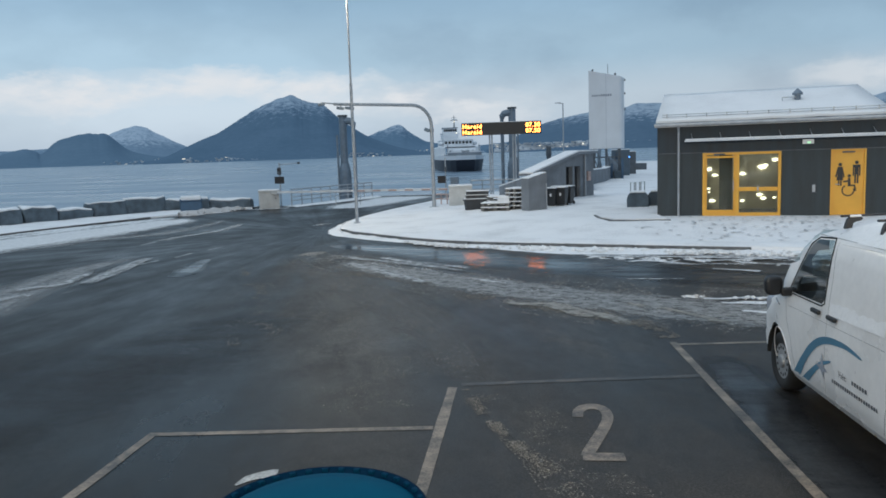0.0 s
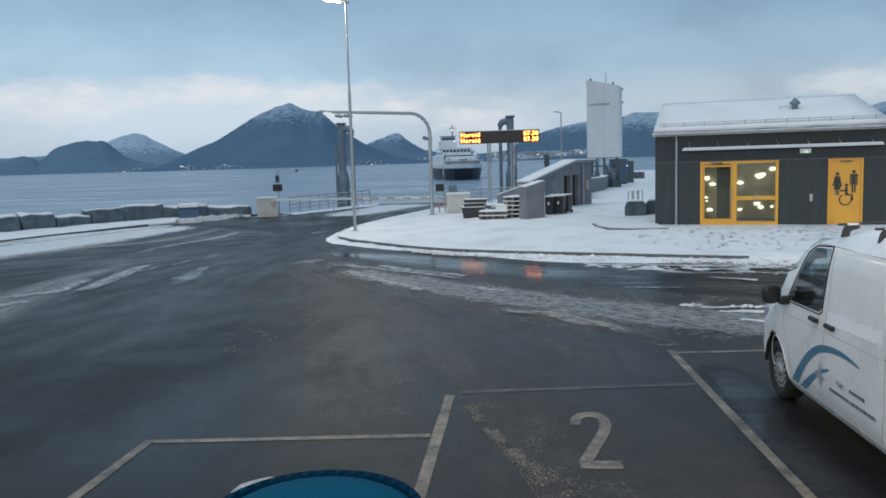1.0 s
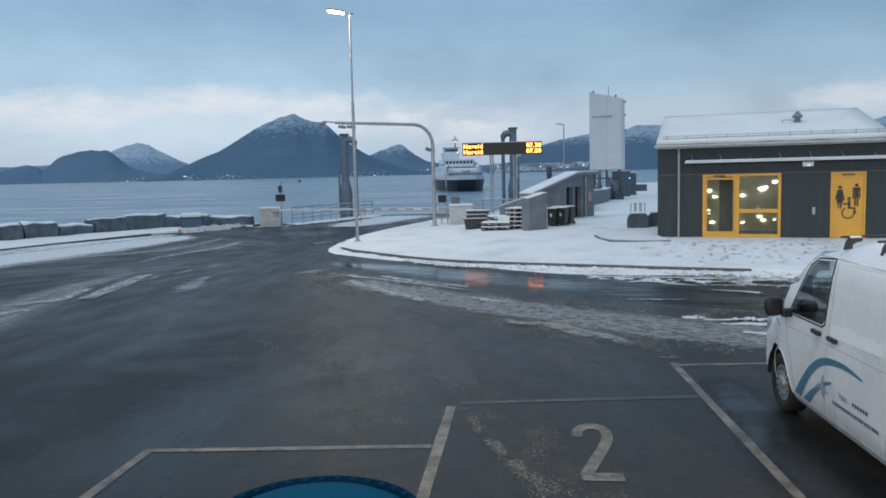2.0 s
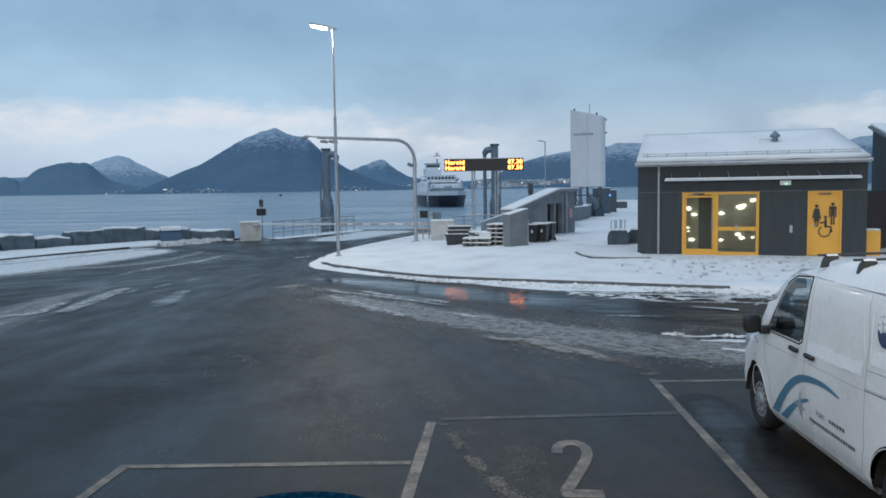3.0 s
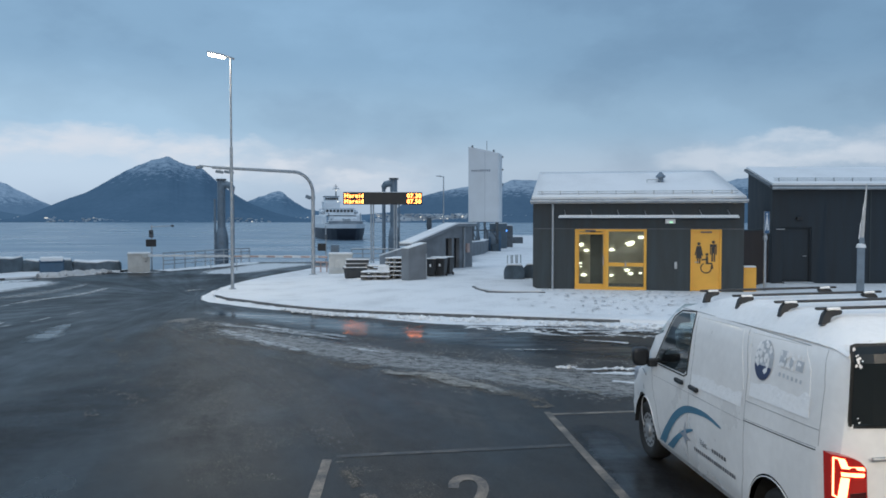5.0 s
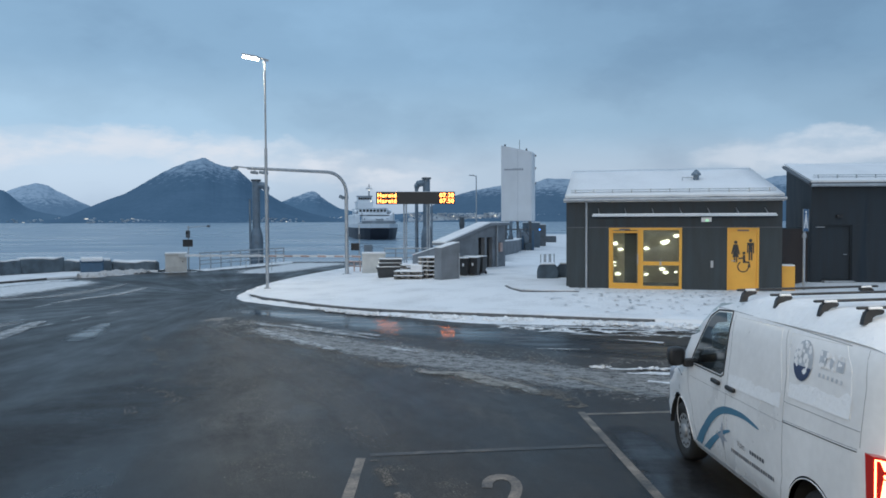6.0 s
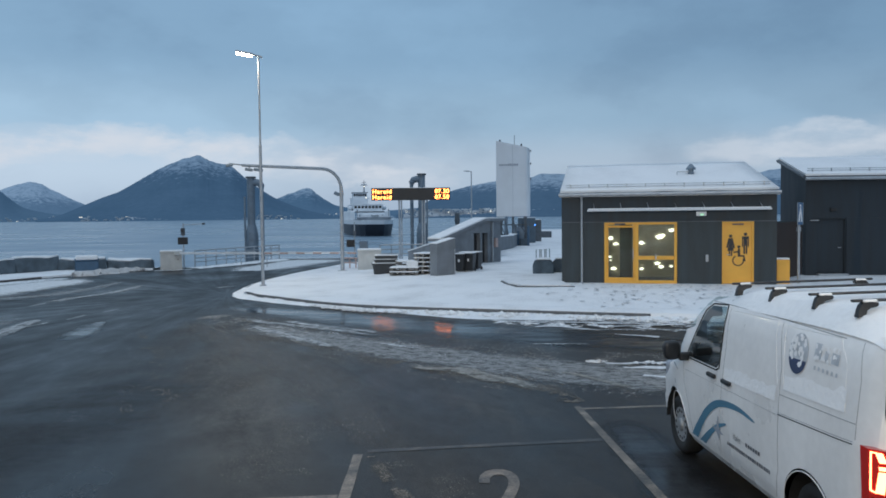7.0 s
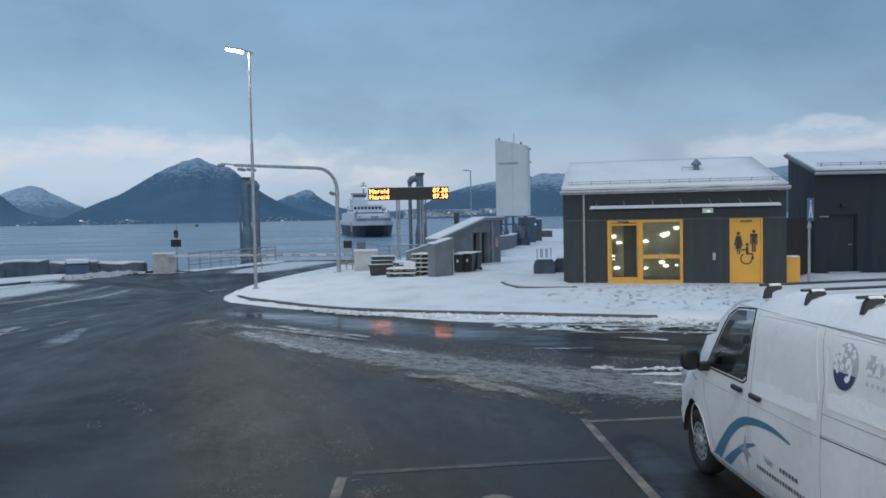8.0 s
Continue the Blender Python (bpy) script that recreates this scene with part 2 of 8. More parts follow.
def slush_material(name, color, dark, cover, stretch=0.25, scale=3.0, soft=0.1, lines=2.2):
    """Broken snow mush: noise decides where it lies, the strip's own edges fade out."""
    m = bpy.data.materials.new(name)
    m.use_nodes = True
    n, l = m.node_tree.nodes, m.node_tree.links
    b = n["Principled BSDF"]
    uv_node = n.new("ShaderNodeUVMap")
    uv_node.uv_map = "uv"
    uv = uv_node.outputs[0]
    end_node = n.new("ShaderNodeUVMap")
    end_node.uv_map = "ends"
    sx2 = n.new("ShaderNodeSeparateXYZ")
    l.new(end_node.outputs[0], sx2.inputs[0])
    ends = ramp_of(n, [(0.0, 0.0), (0.16, 1.0), (0.84, 1.0), (1.0, 0.0)])
    l.new(sx2.outputs["X"], ends.inputs[0])
    sx = n.new("ShaderNodeSeparateXYZ")
    l.new(uv, sx.inputs[0])
    side = ramp_of(n, [(0.0, 0.0), (0.36, 1.0), (0.64, 1.0), (1.0, 0.0)])
    l.new(sx.outputs["Y"], side.inputs[0])
    edge_v = math_of(n, l, "MULTIPLY", side.outputs[0], ends.outputs[0])
    o = n.new("ShaderNodeTexCoord").outputs["Object"]
    mp = n.new("ShaderNodeMapping")
    mp.inputs["Scale"].default_value = (stretch, lines, 1)
    l.new(uv, mp.inputs["Vector"])
    along = noise_of(n, l, mp.outputs[0], scale, 8, None, 0.66)
    fine = noise_of(n, l, o, 5, 7, None, 0.72)
    grains = noise_of(n, l, o, 24, 6, None, 0.8)
    sumn = math_of(n, l, "ADD", math_of(n, l, "ADD", math_of(n, l, "MULTIPLY", along, 0.42), math_of(n, l, "MULTIPLY", fine, 0.33)), math_of(n, l, "MULTIPLY", grains, 0.25))
    val = math_of(n, l, "ADD", sumn, math_of(n, l, "MULTIPLY", math_of(n, l, "SUBTRACT", edge_v, 1.0), 0.4 + 0.12 * cover))
    al = ramp_of(n, [(0.67 - soft / 2 - 0.24 * cover, 0.0), (0.67 + soft / 2 - 0.24 * cover, 1.0)])
    l.new(val, al.inputs[0])
    l.new(al.outputs[0], b.inputs["Alpha"])
    c = ramp_of(n, [(0.35, dark), (0.62, color)])
    l.new(math_of(n, l, "ADD", math_of(n, l, "MULTIPLY", fine, 0.5), math_of(n, l, "MULTIPLY", grains, 0.5)), c.inputs[0])
    l.new(c.outputs[0], b.inputs["Base Color"])
    b.inputs["Roughness"].default_value = 0.5
    bp = n.new("ShaderNodeBump")
    bp.inputs["Strength"].default_value, bp.inputs["Distance"].default_value = 0.6, 0.03
    l.new(sumn, bp.inputs["Height"])
    l.new(bp.outputs[0], b.inputs["Normal"])
    return m


def wet_material(name, rough, cover, ripple=0.006):
    """A film of water: dark and smooth, fading out at its uneven edges."""
    m = slush_material(name, (0.022, 0.022, 0.023), (0.014, 0.014, 0.015), cover, 0.3, 1.2, 0.45)
    n, l = m.node_tree.nodes, m.node_tree.links
    b = n["Principled BSDF"]
    for k in list(b.inputs["Normal"].links):
        l.remove(k)
    o = n.new("ShaderNodeTexCoord").outputs["Object"]
    rip = noise_of(n, l, o, 2.2, 5, (0.14, 0.6, 1.0), 0.6)
    rr = ramp_of(n, [(0.44, rough), (0.56, rough + 0.17)])
    l.new(rip, rr.inputs[0])
    l.new(rr.outputs[0], b.inputs["Roughness"])
    bp = n.new("ShaderNodeBump")
    bp.inputs["Strength"].default_value, bp.inputs["Distance"].default_value = 0.9, ripple
    l.new(noise_of(n, l, o, 2.4, 4, (0.5, 1.0, 1.0), 0.45), bp.inputs["Height"])
    l.new(bp.outputs[0], b.inputs["Normal"])
    b.inputs["Specular IOR Level"].default_value = 0.42
    return m


def paint_material(top=(0.34, 0.27, 0.205)):
    """Worn road paint: chips let the asphalt through."""
    m = bpy.data.materials.new("worn_road_paint")
    m.use_nodes = True
    n, l = m.node_tree.nodes, m.node_tree.links
    b = n["Principled BSDF"]
    o = n.new("ShaderNodeTexCoord").outputs["Object"]
    a = noise_of(n, l, o, 3.0, 8, None, 0.7)
    g = noise_of(n, l, o, 40, 4)
    r = ramp_of(n, [(0.38, (0.04, 0.036, 0.032)), (0.50, tuple(0.5 * c for c in top)), (0.64, top)])
    l.new(math_of(n, l, "ADD", math_of(n, l, "MULTIPLY", a, 0.7), math_of(n, l, "MULTIPLY", g, 0.3)), r.inputs[0])
    l.new(r.outputs[0], b.inputs["Base Color"])
    b.inputs["Roughness"].default_value = 0.45
    return m


def faint_paint_material():
    m = paint_material()
    m.name = "nearly_gone_road_paint"
    for nd in m.node_tree.nodes:
        if nd.type == "VALTORGB":
            nd.color_ramp.elements[0].position, nd.color_ramp.elements[1].position, nd.color_ramp.elements[2].position = 0.50, 0.63, 0.80
    return m


def sea_material():
    m = bpy.data.materials.new("fjord_water")
    m.use_nodes = True
    n, l = m.node_tree.nodes, m.node_tree.links
    b = n["Principled BSDF"]
    o = n.new("ShaderNodeTexCoord").outputs["Object"]
    big_w = noise_of(n, l, o, 0.02, 4, (1, 2.5, 1))
    mid = noise_of(n, l, o, 0.35, 5, (1, 1.8, 1))
    sm = noise_of(n, l, o, 2.2, 3)
    r = ramp_of(n, [(0.3, (0.122, 0.185, 0.247)), (0.7, (0.185, 0.257, 0.328))])
    l.new(big_w, r.inputs[0])
    l.new(r.outputs[0], b.inputs["Base Color"])
    rr = ramp_of(n, [(0.35, 0.22), (0.65, 0.42)])
    l.new(big_w, rr.inputs[0])
    l.new(rr.outputs[0], b.inputs["Roughness"])
    bp = n.new("ShaderNodeBump")
    bp.inputs["Strength"].default_value, bp.inputs["Distance"].default_value = 0.032, 0.4
    l.new(math_of(n, l, "ADD", math_of(n, l, "MULTIPLY", mid, 0.25), math_of(n, l, "MULTIPLY", sm, 0.3)), bp.inputs["Height"])
    l.new(bp.outputs[0], b.inputs["Normal"])
    return m


def hazed_mountain_material(name, low, snowline, snow_top, rock=(0.05, 0.085, 0.13), snow=(0.42, 0.50, 0.58)):
    """Forest and rock, snow from the snow line up, with distance haze mixed into the colours."""
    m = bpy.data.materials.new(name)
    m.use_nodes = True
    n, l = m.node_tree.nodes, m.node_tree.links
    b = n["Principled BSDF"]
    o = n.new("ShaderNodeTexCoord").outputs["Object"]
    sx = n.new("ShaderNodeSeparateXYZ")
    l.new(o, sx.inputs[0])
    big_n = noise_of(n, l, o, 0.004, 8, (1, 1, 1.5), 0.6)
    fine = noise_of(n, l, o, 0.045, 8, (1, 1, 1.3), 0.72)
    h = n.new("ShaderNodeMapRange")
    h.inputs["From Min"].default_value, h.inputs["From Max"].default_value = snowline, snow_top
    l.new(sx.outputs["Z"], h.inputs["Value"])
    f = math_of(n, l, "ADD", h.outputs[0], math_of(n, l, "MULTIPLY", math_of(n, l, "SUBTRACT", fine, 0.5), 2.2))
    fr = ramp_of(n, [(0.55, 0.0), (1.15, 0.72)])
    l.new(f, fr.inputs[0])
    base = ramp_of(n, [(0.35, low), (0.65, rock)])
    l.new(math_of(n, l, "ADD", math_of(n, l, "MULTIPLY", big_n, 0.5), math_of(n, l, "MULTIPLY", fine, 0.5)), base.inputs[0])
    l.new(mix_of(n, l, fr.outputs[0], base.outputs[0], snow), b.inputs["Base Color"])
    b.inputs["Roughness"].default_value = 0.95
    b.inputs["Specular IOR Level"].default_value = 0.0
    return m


def glass_material(name, tint=(0.8, 0.9, 0.9), rough=0.02):
    m = bpy.data.materials.new(name)
    m.use_nodes = True
    b = m.node_tree.nodes["Principled BSDF"]
    b.inputs["Base Color"].default_value = (*tint, 1)
    b.inputs["Roughness"].default_value, b.inputs["Transmission Weight"].default_value, b.inputs["IOR"].default_value = rough, 1.0, 1.45
    return m


def thin_glass_material(name, tint):
    """A single sheet of tinted glass: see-through, with a glossy face."""
    m = bpy.data.materials.new(name)
    m.use_nodes = True
    n, l = m.node_tree.nodes, m.node_tree.links
    n.remove(n["Principled BSDF"])
    tr, gl, mx, fr = n.new("ShaderNodeBsdfTransparent"), n.new("ShaderNodeBsdfGlossy"), n.new("ShaderNodeMixShader"), n.new("ShaderNodeLayerWeight")
    tr.inputs["Color"].default_value = (*tint, 1)
    gl.inputs["Roughness"].default_value = 0.03
    fr.inputs["Blend"].default_value = 0.12
    l.new(fr.outputs["Facing"], mx.inputs[0])
    l.new(tr.outputs[0], mx.inputs[1])
    l.new(gl.outputs[0], mx.inputs[2])
    l.new(mx.outputs[0], n["Material Output"].inputs["Surface"])
    return m


def glow_material(name, color, power):
    m = bpy.data.materials.new(name)
    m.use_nodes = True
    b = m.node_tree.nodes["Principled BSDF"]
    b.inputs["Base Color"].default_value = (*color, 1)
    b.inputs["Emission Color"].default_value, b.inputs["Emission Strength"].default_value = (*color, 1), power
    return m


def cladding_material(name, color, width):
    """Dark stained upright boards with grooves."""
    m = material(name, color, 0.62, 0, 0.25, 1.5, 30, 0.1, stretch=(3, 3, 0.35))
    n, l = m.node_tree.nodes, m.node_tree.links
    b = n["Principled BSDF"]
    o = n.new("ShaderNodeTexCoord").outputs["Object"]
    sx = n.new("ShaderNodeSeparateXYZ")
    l.new(o, sx.inputs[0])
    f = math_of(n, l, "FRACT", math_of(n, l, "DIVIDE", sx.outputs["X"], width))
    g = ramp_of(n, [(0.0, 0.0), (0.06, 1.0), (0.94, 1.0), (1.0, 0.0)])
    l.new(f, g.inputs[0])
    bp = n.new("ShaderNodeBump")
    bp.inputs["Strength"].default_value, bp.inputs["Distance"].default_value = 0.22, 0.01
    l.new(g.outputs[0], bp.inputs["Height"])
    l.new(bp.outputs[0], b.inputs["Normal"])
    return m


ASPHALT = asphalt_material()
SNOW = snow_material("fresh_snow")
SNOW_DIRTY = snow_material("dirty_ploughed_snow", (0.50, 0.49, 0.48), 0.2)
SNOW_FLAT = snow_material("trodden_snow", (0.76, 0.76, 0.765), 0.16)
SNOW_ROOF = snow_material("roof_snow", (0.78, 0.785, 0.79), 0.06)
SLUSH_WHITE = slush_material("white_slush", (0.80, 0.80, 0.80), (0.38, 0.38, 0.375), 0.85, 0.3, 3.0, 0.12)
SLUSH_BITS = slush_material("broken_white_slush", (0.76, 0.76, 0.755), (0.34, 0.335, 0.325), 0.70, 0.10, 3.0, 0.12)
SLUSH_VERGE = slush_material("tracked_road_snow", (0.78, 0.78, 0.78), (0.42, 0.42, 0.415), 1.35, 0.05, 2.4, 0.2, 5.0)
SLUSH_PALE = slush_material("pale_grey_slush", (0.40, 0.40, 0.395), (0.14, 0.138, 0.135), 0.9, 0.06, 3.0, 0.42, 5.0)
SLUSH_RIDGE = slush_material("pale_slush_ridge", (0.60, 0.60, 0.595), (0.22, 0.22, 0.215), 0.78, 0.35, 3.0, 0.22, 3.0)
SLUSH_DUST = slush_material("dried_grit_film", (0.15, 0.14, 0.13), (0.05, 0.047, 0.044), 0.62, 0.14, 3.0, 0.6, 5.0)
SLUSH_GREY = slush_material("grey_slush", (0.33, 0.32, 0.305), (0.035, 0.033, 0.031), 0.96, 0.35, 7.0, 0.13, 6.0)
SLUSH_BERM = slush_material("brown_slush_berm", (0.34, 0.31, 0.265), (0.10, 0.09, 0.078), 1.0, 0.5, 4, 0.2)
WET = wet_material("wet_film", 0.05, 1.6, 0.02)
PUDDLE = wet_material("puddle", 0.20, 1.6)
WET_DULL = wet_material("dull_wet_film", 0.28, 1.5)
SLUSH_SOLID = slush_material("flat_snow_streak", (0.82, 0.82, 0.82), (0.50, 0.50, 0.50), 0.98, 0.14, 3.0, 0.12)
WET_SOFT = wet_material("damp_film", 0.38, 0.75)
SLUSH_GRIT = slush_material("brown_grit", (0.24, 0.215, 0.185), (0.085, 0.075, 0.065), 0.3, 0.6, 4, 0.16)


def grain_material(name, light, dark):
    """Loose lumps, each with a tone of its own."""
    m = bpy.data.materials.new(name)
    m.use_nodes = True
    n, l = m.node_tree.nodes, m.node_tree.links
    b = n["Principled BSDF"]
    r = ramp_of(n, [(0.0, dark), (1.0, light)])
    l.new(n.new("ShaderNodeNewGeometry").outputs["Random Per Island"], r.inputs[0])
    l.new(r.outputs[0], b.inputs["Base Color"])
    b.inputs["Roughness"].default_value = 0.55
    return m


LUMP_GREY = grain_material("grey_slush_lumps", (0.42, 0.40, 0.37), (0.10, 0.095, 0.088))
LUMP_BROWN = grain_material("brown_slush_lumps", (0.26, 0.235, 0.20), (0.05, 0.045, 0.04))
LUMP_DIRTY = grain_material("dirty_snow_lumps", (0.58, 0.57, 0.56), (0.26, 0.25, 0.24))
LUMP_WHITE = grain_material("white_snow_lumps", (0.84, 0.84, 0.84), (0.52, 0.52, 0.52))
PAINT = paint_material()
PAINT_FAINT = faint_paint_material()
PAINT_WHITE = paint_material((0.62, 0.62, 0.60))
SEA = sea_material()
KERB = material("granite_kerb", (0.13, 0.132, 0.134), 0.8, 0, 0.25, 8, 80, 0.4)
CONCRETE = material("weathered_concrete", (0.20, 0.218, 0.238), 0.8, 0, 0.18, 1.4, 40, 0.3)
CONCRETE_DARK = material("dark_concrete", (0.095, 0.128, 0.155), 0.8, 0, 0.3, 2.0, 30, 0.5)
ROCK = material("shore_rock", (0.10, 0.13, 0.155), 0.85, 0, 0.35, 2.0, 25, 0.8)
GALV = material("galvanised_steel", (0.42, 0.44, 0.46), 0.45, 0.55, 0.12, 5, 60, 0.05)
STEEL_DARK = material("dark_painted_steel", (0.10, 0.115, 0.13), 0.5, 0.2, 0.2, 3, 50, 0.1)
STEEL_MID = material("grey_painted_steel", (0.17, 0.22, 0.27), 0.5, 0.2, 0.15, 3, 50, 0.1)
WHITE_PANEL = material("white_panel", (0.66, 0.68, 0.70), 0.45, 0, 0.05, 0.8, 30, 0.03)
WHITE_PAINT = material("white_paint", (0.72, 0.73, 0.74), 0.4, 0, 0.08, 3, 50, 0.05)
CREAM_BOX = material("pale_grey_cabinet_paint", (0.52, 0.52, 0.50), 0.5, 0, 0.1, 3, 40, 0.08)
RED_PAINT = material("faded_red_paint", (0.48, 0.34, 0.30), 0.5, 0, 0.15, 4, 50, 0.05)
CLAD = cladding_material("dark_stained_cladding", (0.037, 0.049, 0.054), 0.14)
CLAD_TOP = cladding_material("dark_stained_upper_cladding", (0.025, 0.037, 0.046), 0.14)
CLAD_BLUE = cladding_material("blackened_cladding", (0.017, 0.026, 0.035), 0.12)
BROWN_WOOD = material("brown_fence_wood", (0.055, 0.04, 0.035), 0.7, 0, 0.25, 3, 40, 0.2, stretch=(4, 4, 0.5))
YELLOW = material("yellow_paint", (0.82, 0.41, 0.055), 0.4, 0, 0.06, 2, 40, 0.03)
BLACK = material("black_plastic", (0.02, 0.021, 0.023), 0.45, 0, 0.2, 6, 60, 0.1)
RUBBER = material("black_rubber", (0.018, 0.018, 0.018), 0.75, 0, 0.2, 6, 60, 0.3)
VAN_PAINT = material("white_van_paint", (0.80, 0.79, 0.78), 0.32, 0, 0.05, 1.2, 14, 0.01, dark=(0.66, 0.65, 0.64), coat=0.15)
VAN_FROST = snow_material("frosted_van_side", (0.83, 0.83, 0.835), 0.04)
CAB_TRIM = material("dark_cab_trim", (0.028, 0.03, 0.033), 0.8, 0, 0.2, 5, 60, 0.1)
CAB_GLASS = thin_glass_material("cab_glass", (0.62, 0.70, 0.70))
DARK_GLASS = material("dark_tinted_glass", (0.012, 0.016, 0.018), 0.06, 0, 0.1, 2, 20, 0.0)
RIM = material("silver_wheel", (0.36, 0.37, 0.38), 0.45, 0.4, 0.15, 8, 60, 0.05)
BLUE_DECAL = material("blue_decal", (0.07, 0.20, 0.30), 0.4, 0, 0.1, 4, 40, 0.02)
NAVY_DECAL = material("navy_decal", (0.03, 0.05, 0.12), 0.4, 0, 0.15, 5, 40, 0.02)
TEXT_DECAL = material("dark_grey_lettering", (0.13, 0.14, 0.16), 0.5, 0, 0.15, 5, 40, 0.02)
GREY_DECAL = material("grey_decal", (0.30, 0.33, 0.38), 0.5, 0, 0.15, 5, 40, 0.02)
FROST_DECAL = material("frosted_grey_decal", (0.52, 0.55, 0.59), 0.6, 0, 0.15, 9, 60, 0.02)
SEAM = material("dark_panel_gap", (0.30, 0.30, 0.31), 0.6, 0, 0.1, 5, 40, 0.0)
RED_LENS = material("red_tail_lens", (0.22, 0.012, 0.01), 0.15, 0, 0.05, 5, 40, 0.0, emit=(1.0, 0.04, 0.03), power=0.12)
DARK_RED = material("dark_red_lens", (0.05, 0.008, 0.008), 0.15, 0, 0.1, 5, 40, 0.0)
RED_GLOW = glow_material("lit_tail_element", (1.0, 0.16, 0.07), 11.0)
AMBER_LED = glow_material("amber_led", (1.0, 0.24, 0.05), 11.0)
LAMP_GLOW = glow_material("street_and_fill_light", (1.0, 0.88, 0.66), 40.0)
REFLECTION_SHIP_GLOW = glow_material("reflection_and_ship_light", (1.0, 0.94, 0.76), 1.8)
GREEN_GLOW = glow_material("green_sign_light", (0.35, 0.8, 0.45), 1.0)
BLUE_GLOW = glow_material("blue_marker_light", (0.1, 0.35, 1.0), 1.6)
TOWN_GLOW = glow_material("town_light", (1.0, 0.9, 0.75), 0.6)
WINDOW_GLASS = glass_material("window_glass")
BIN = material("black_bin_plastic", (0.025, 0.028, 0.032), 0.5, 0, 0.15, 5, 60, 0.05)
PALLET = material("weathered_pallet_wood", (0.19, 0.18, 0.165), 0.8, 0, 0.25, 5, 50, 0.3)
CRATE = material("grey_crate_plastic", (0.05, 0.055, 0.06), 0.6, 0, 0.2, 5, 50, 0.1)
# hull colour is lifted and blued to include the haze over the fjord
HULL = material("dark_hull_paint", (0.035, 0.042, 0.058), 0.5, 0, 0.2, 0.3, 8, 0.05)
SHIP_WHITE = material("ship_white_paint", (0.78, 0.80, 0.82), 0.5, 0, 0.08, 0.4, 8, 0.03)
SHIP_GREY = material("ship_grey_steel", (0.24, 0.27, 0.30), 0.6, 0, 0.2, 0.4, 8, 0.05)
BLUE_BODY = material("blue_bonnet_paint", (0.0, 0.062, 0.115), 0.6, 0, 0.08, 2, 30, 0.0, spec=0.02)
BLUE_RIM = material("dark_blue_bonnet_edge", (0.0, 0.014, 0.036), 0.6, 0, 0.1, 3, 30, 0.0, spec=0.03)
BLUE_NOTCH = material("blue_notch_paint", (0.0, 0.026, 0.058), 0.6, 0, 0.08, 2, 30, 0.0, spec=0.03)
BLUE_BIN = material("blue_plastic", (0.045, 0.10, 0.165), 0.5, 0, 0.12, 4, 40, 0.05)
SIGN_BLUE = material("blue_traffic_sign", (0.05, 0.12, 0.23), 0.35, 0, 0.1, 5, 40, 0.0)
ROOM_WALL = material("pale_room_wall", (0.42, 0.40, 0.34), 0.8, 0, 0.1, 2, 30, 0.05)
ROOM_DARK = material("dark_room_fitting", (0.06, 0.065, 0.06), 0.6, 0, 0.2, 3, 30, 0.05)
TOWN_MIX = material("town_walls", (0.62, 0.64, 0.66), 0.8, 0, 0.3, 0.02, 1, 0.0)


# ---- builders ----
def part(name, bm, mat, parent=None, label="", smooth=False):
    me = bpy.data.meshes.new(name)
    if bm.faces:
        bmesh.ops.recalc_face_normals(bm, faces=bm.faces)
    bm.to_mesh(me)
    bm.free()
    me.materials.append(mat)
    if smooth:
        for p in me.polygons:
            p.use_smooth = True
    ob = new(name, me)
    if parent is not None:
        ob.parent = parent
    if label:
        ob["label"] = label
    return ob


def thing(name, m, label, category, group="", kind=""):
    ob = new(name)
    ob.matrix_world = m
    return tagged(ob, label, category, group, kind)


def box(bm, x, y, z, sx, sy, sz, bevel=0.0, m=None):
    """A box centred on x, y, standing on z."""
    r = bmesh.ops.create_cube(bm, size=1.0)
    vs = r["verts"]
    for v in vs:
        v.co = Vector((x + v.co.x * sx, y + v.co.y * sy, z + (v.co.z + 0.5) * sz))
    if bevel:
        es = list({e for v in vs for e in v.link_edges})
        g = bmesh.ops.bevel(bm, geom=es, offset=bevel, segments=2, affect="EDGES", profile=0.5)
        vs = list({v for f in g["faces"] for v in f.verts} | {v for v in vs if v.is_valid})
    if m is not None:
        for v in vs:
            v.co = m @ v.co
    return vs


def boxes(*rows, bevel=0.0):
    bm = bmesh.new()
    for r in rows:
        box(bm, *r, bevel=bevel)
    return bm


def tube(bm, pts, radius, seg=10, caps=True):
    """A round tube along points; radius may be a list."""
    pts = [Vector(p) for p in pts]
    rad = radius if isinstance(radius, (list, tuple)) else [radius] * len(pts)
    rings = []
    ref = Vector((0.123, 0.456, 0.88)).normalized()
    for i, p in enumerate(pts):
        d = (pts[min(i + 1, len(pts) - 1)] - pts[max(i - 1, 0)]).normalized()
        a = d.cross(ref).normalized()
        b = d.cross(a).normalized()
        rings.append([bm.verts.new(p + rad[i] * (a * math.cos(2 * math.pi * k / seg) + b * math.sin(2 * math.pi * k / seg))) for k in range(seg)])
    for r0, r1 in zip(rings, rings[1:]):
        for k in range(seg):
            bm.faces.new((r0[k], r0[(k + 1) % seg], r1[(k + 1) % seg], r1[k]))
    if caps:
        bm.faces.new(rings[0][::-1])
        bm.faces.new(rings[-1])
    return bm


def tubes(*rows, seg=10):
    bm = bmesh.new()
    for pts, r in rows:
        tube(bm, pts, r, seg)
    return bm


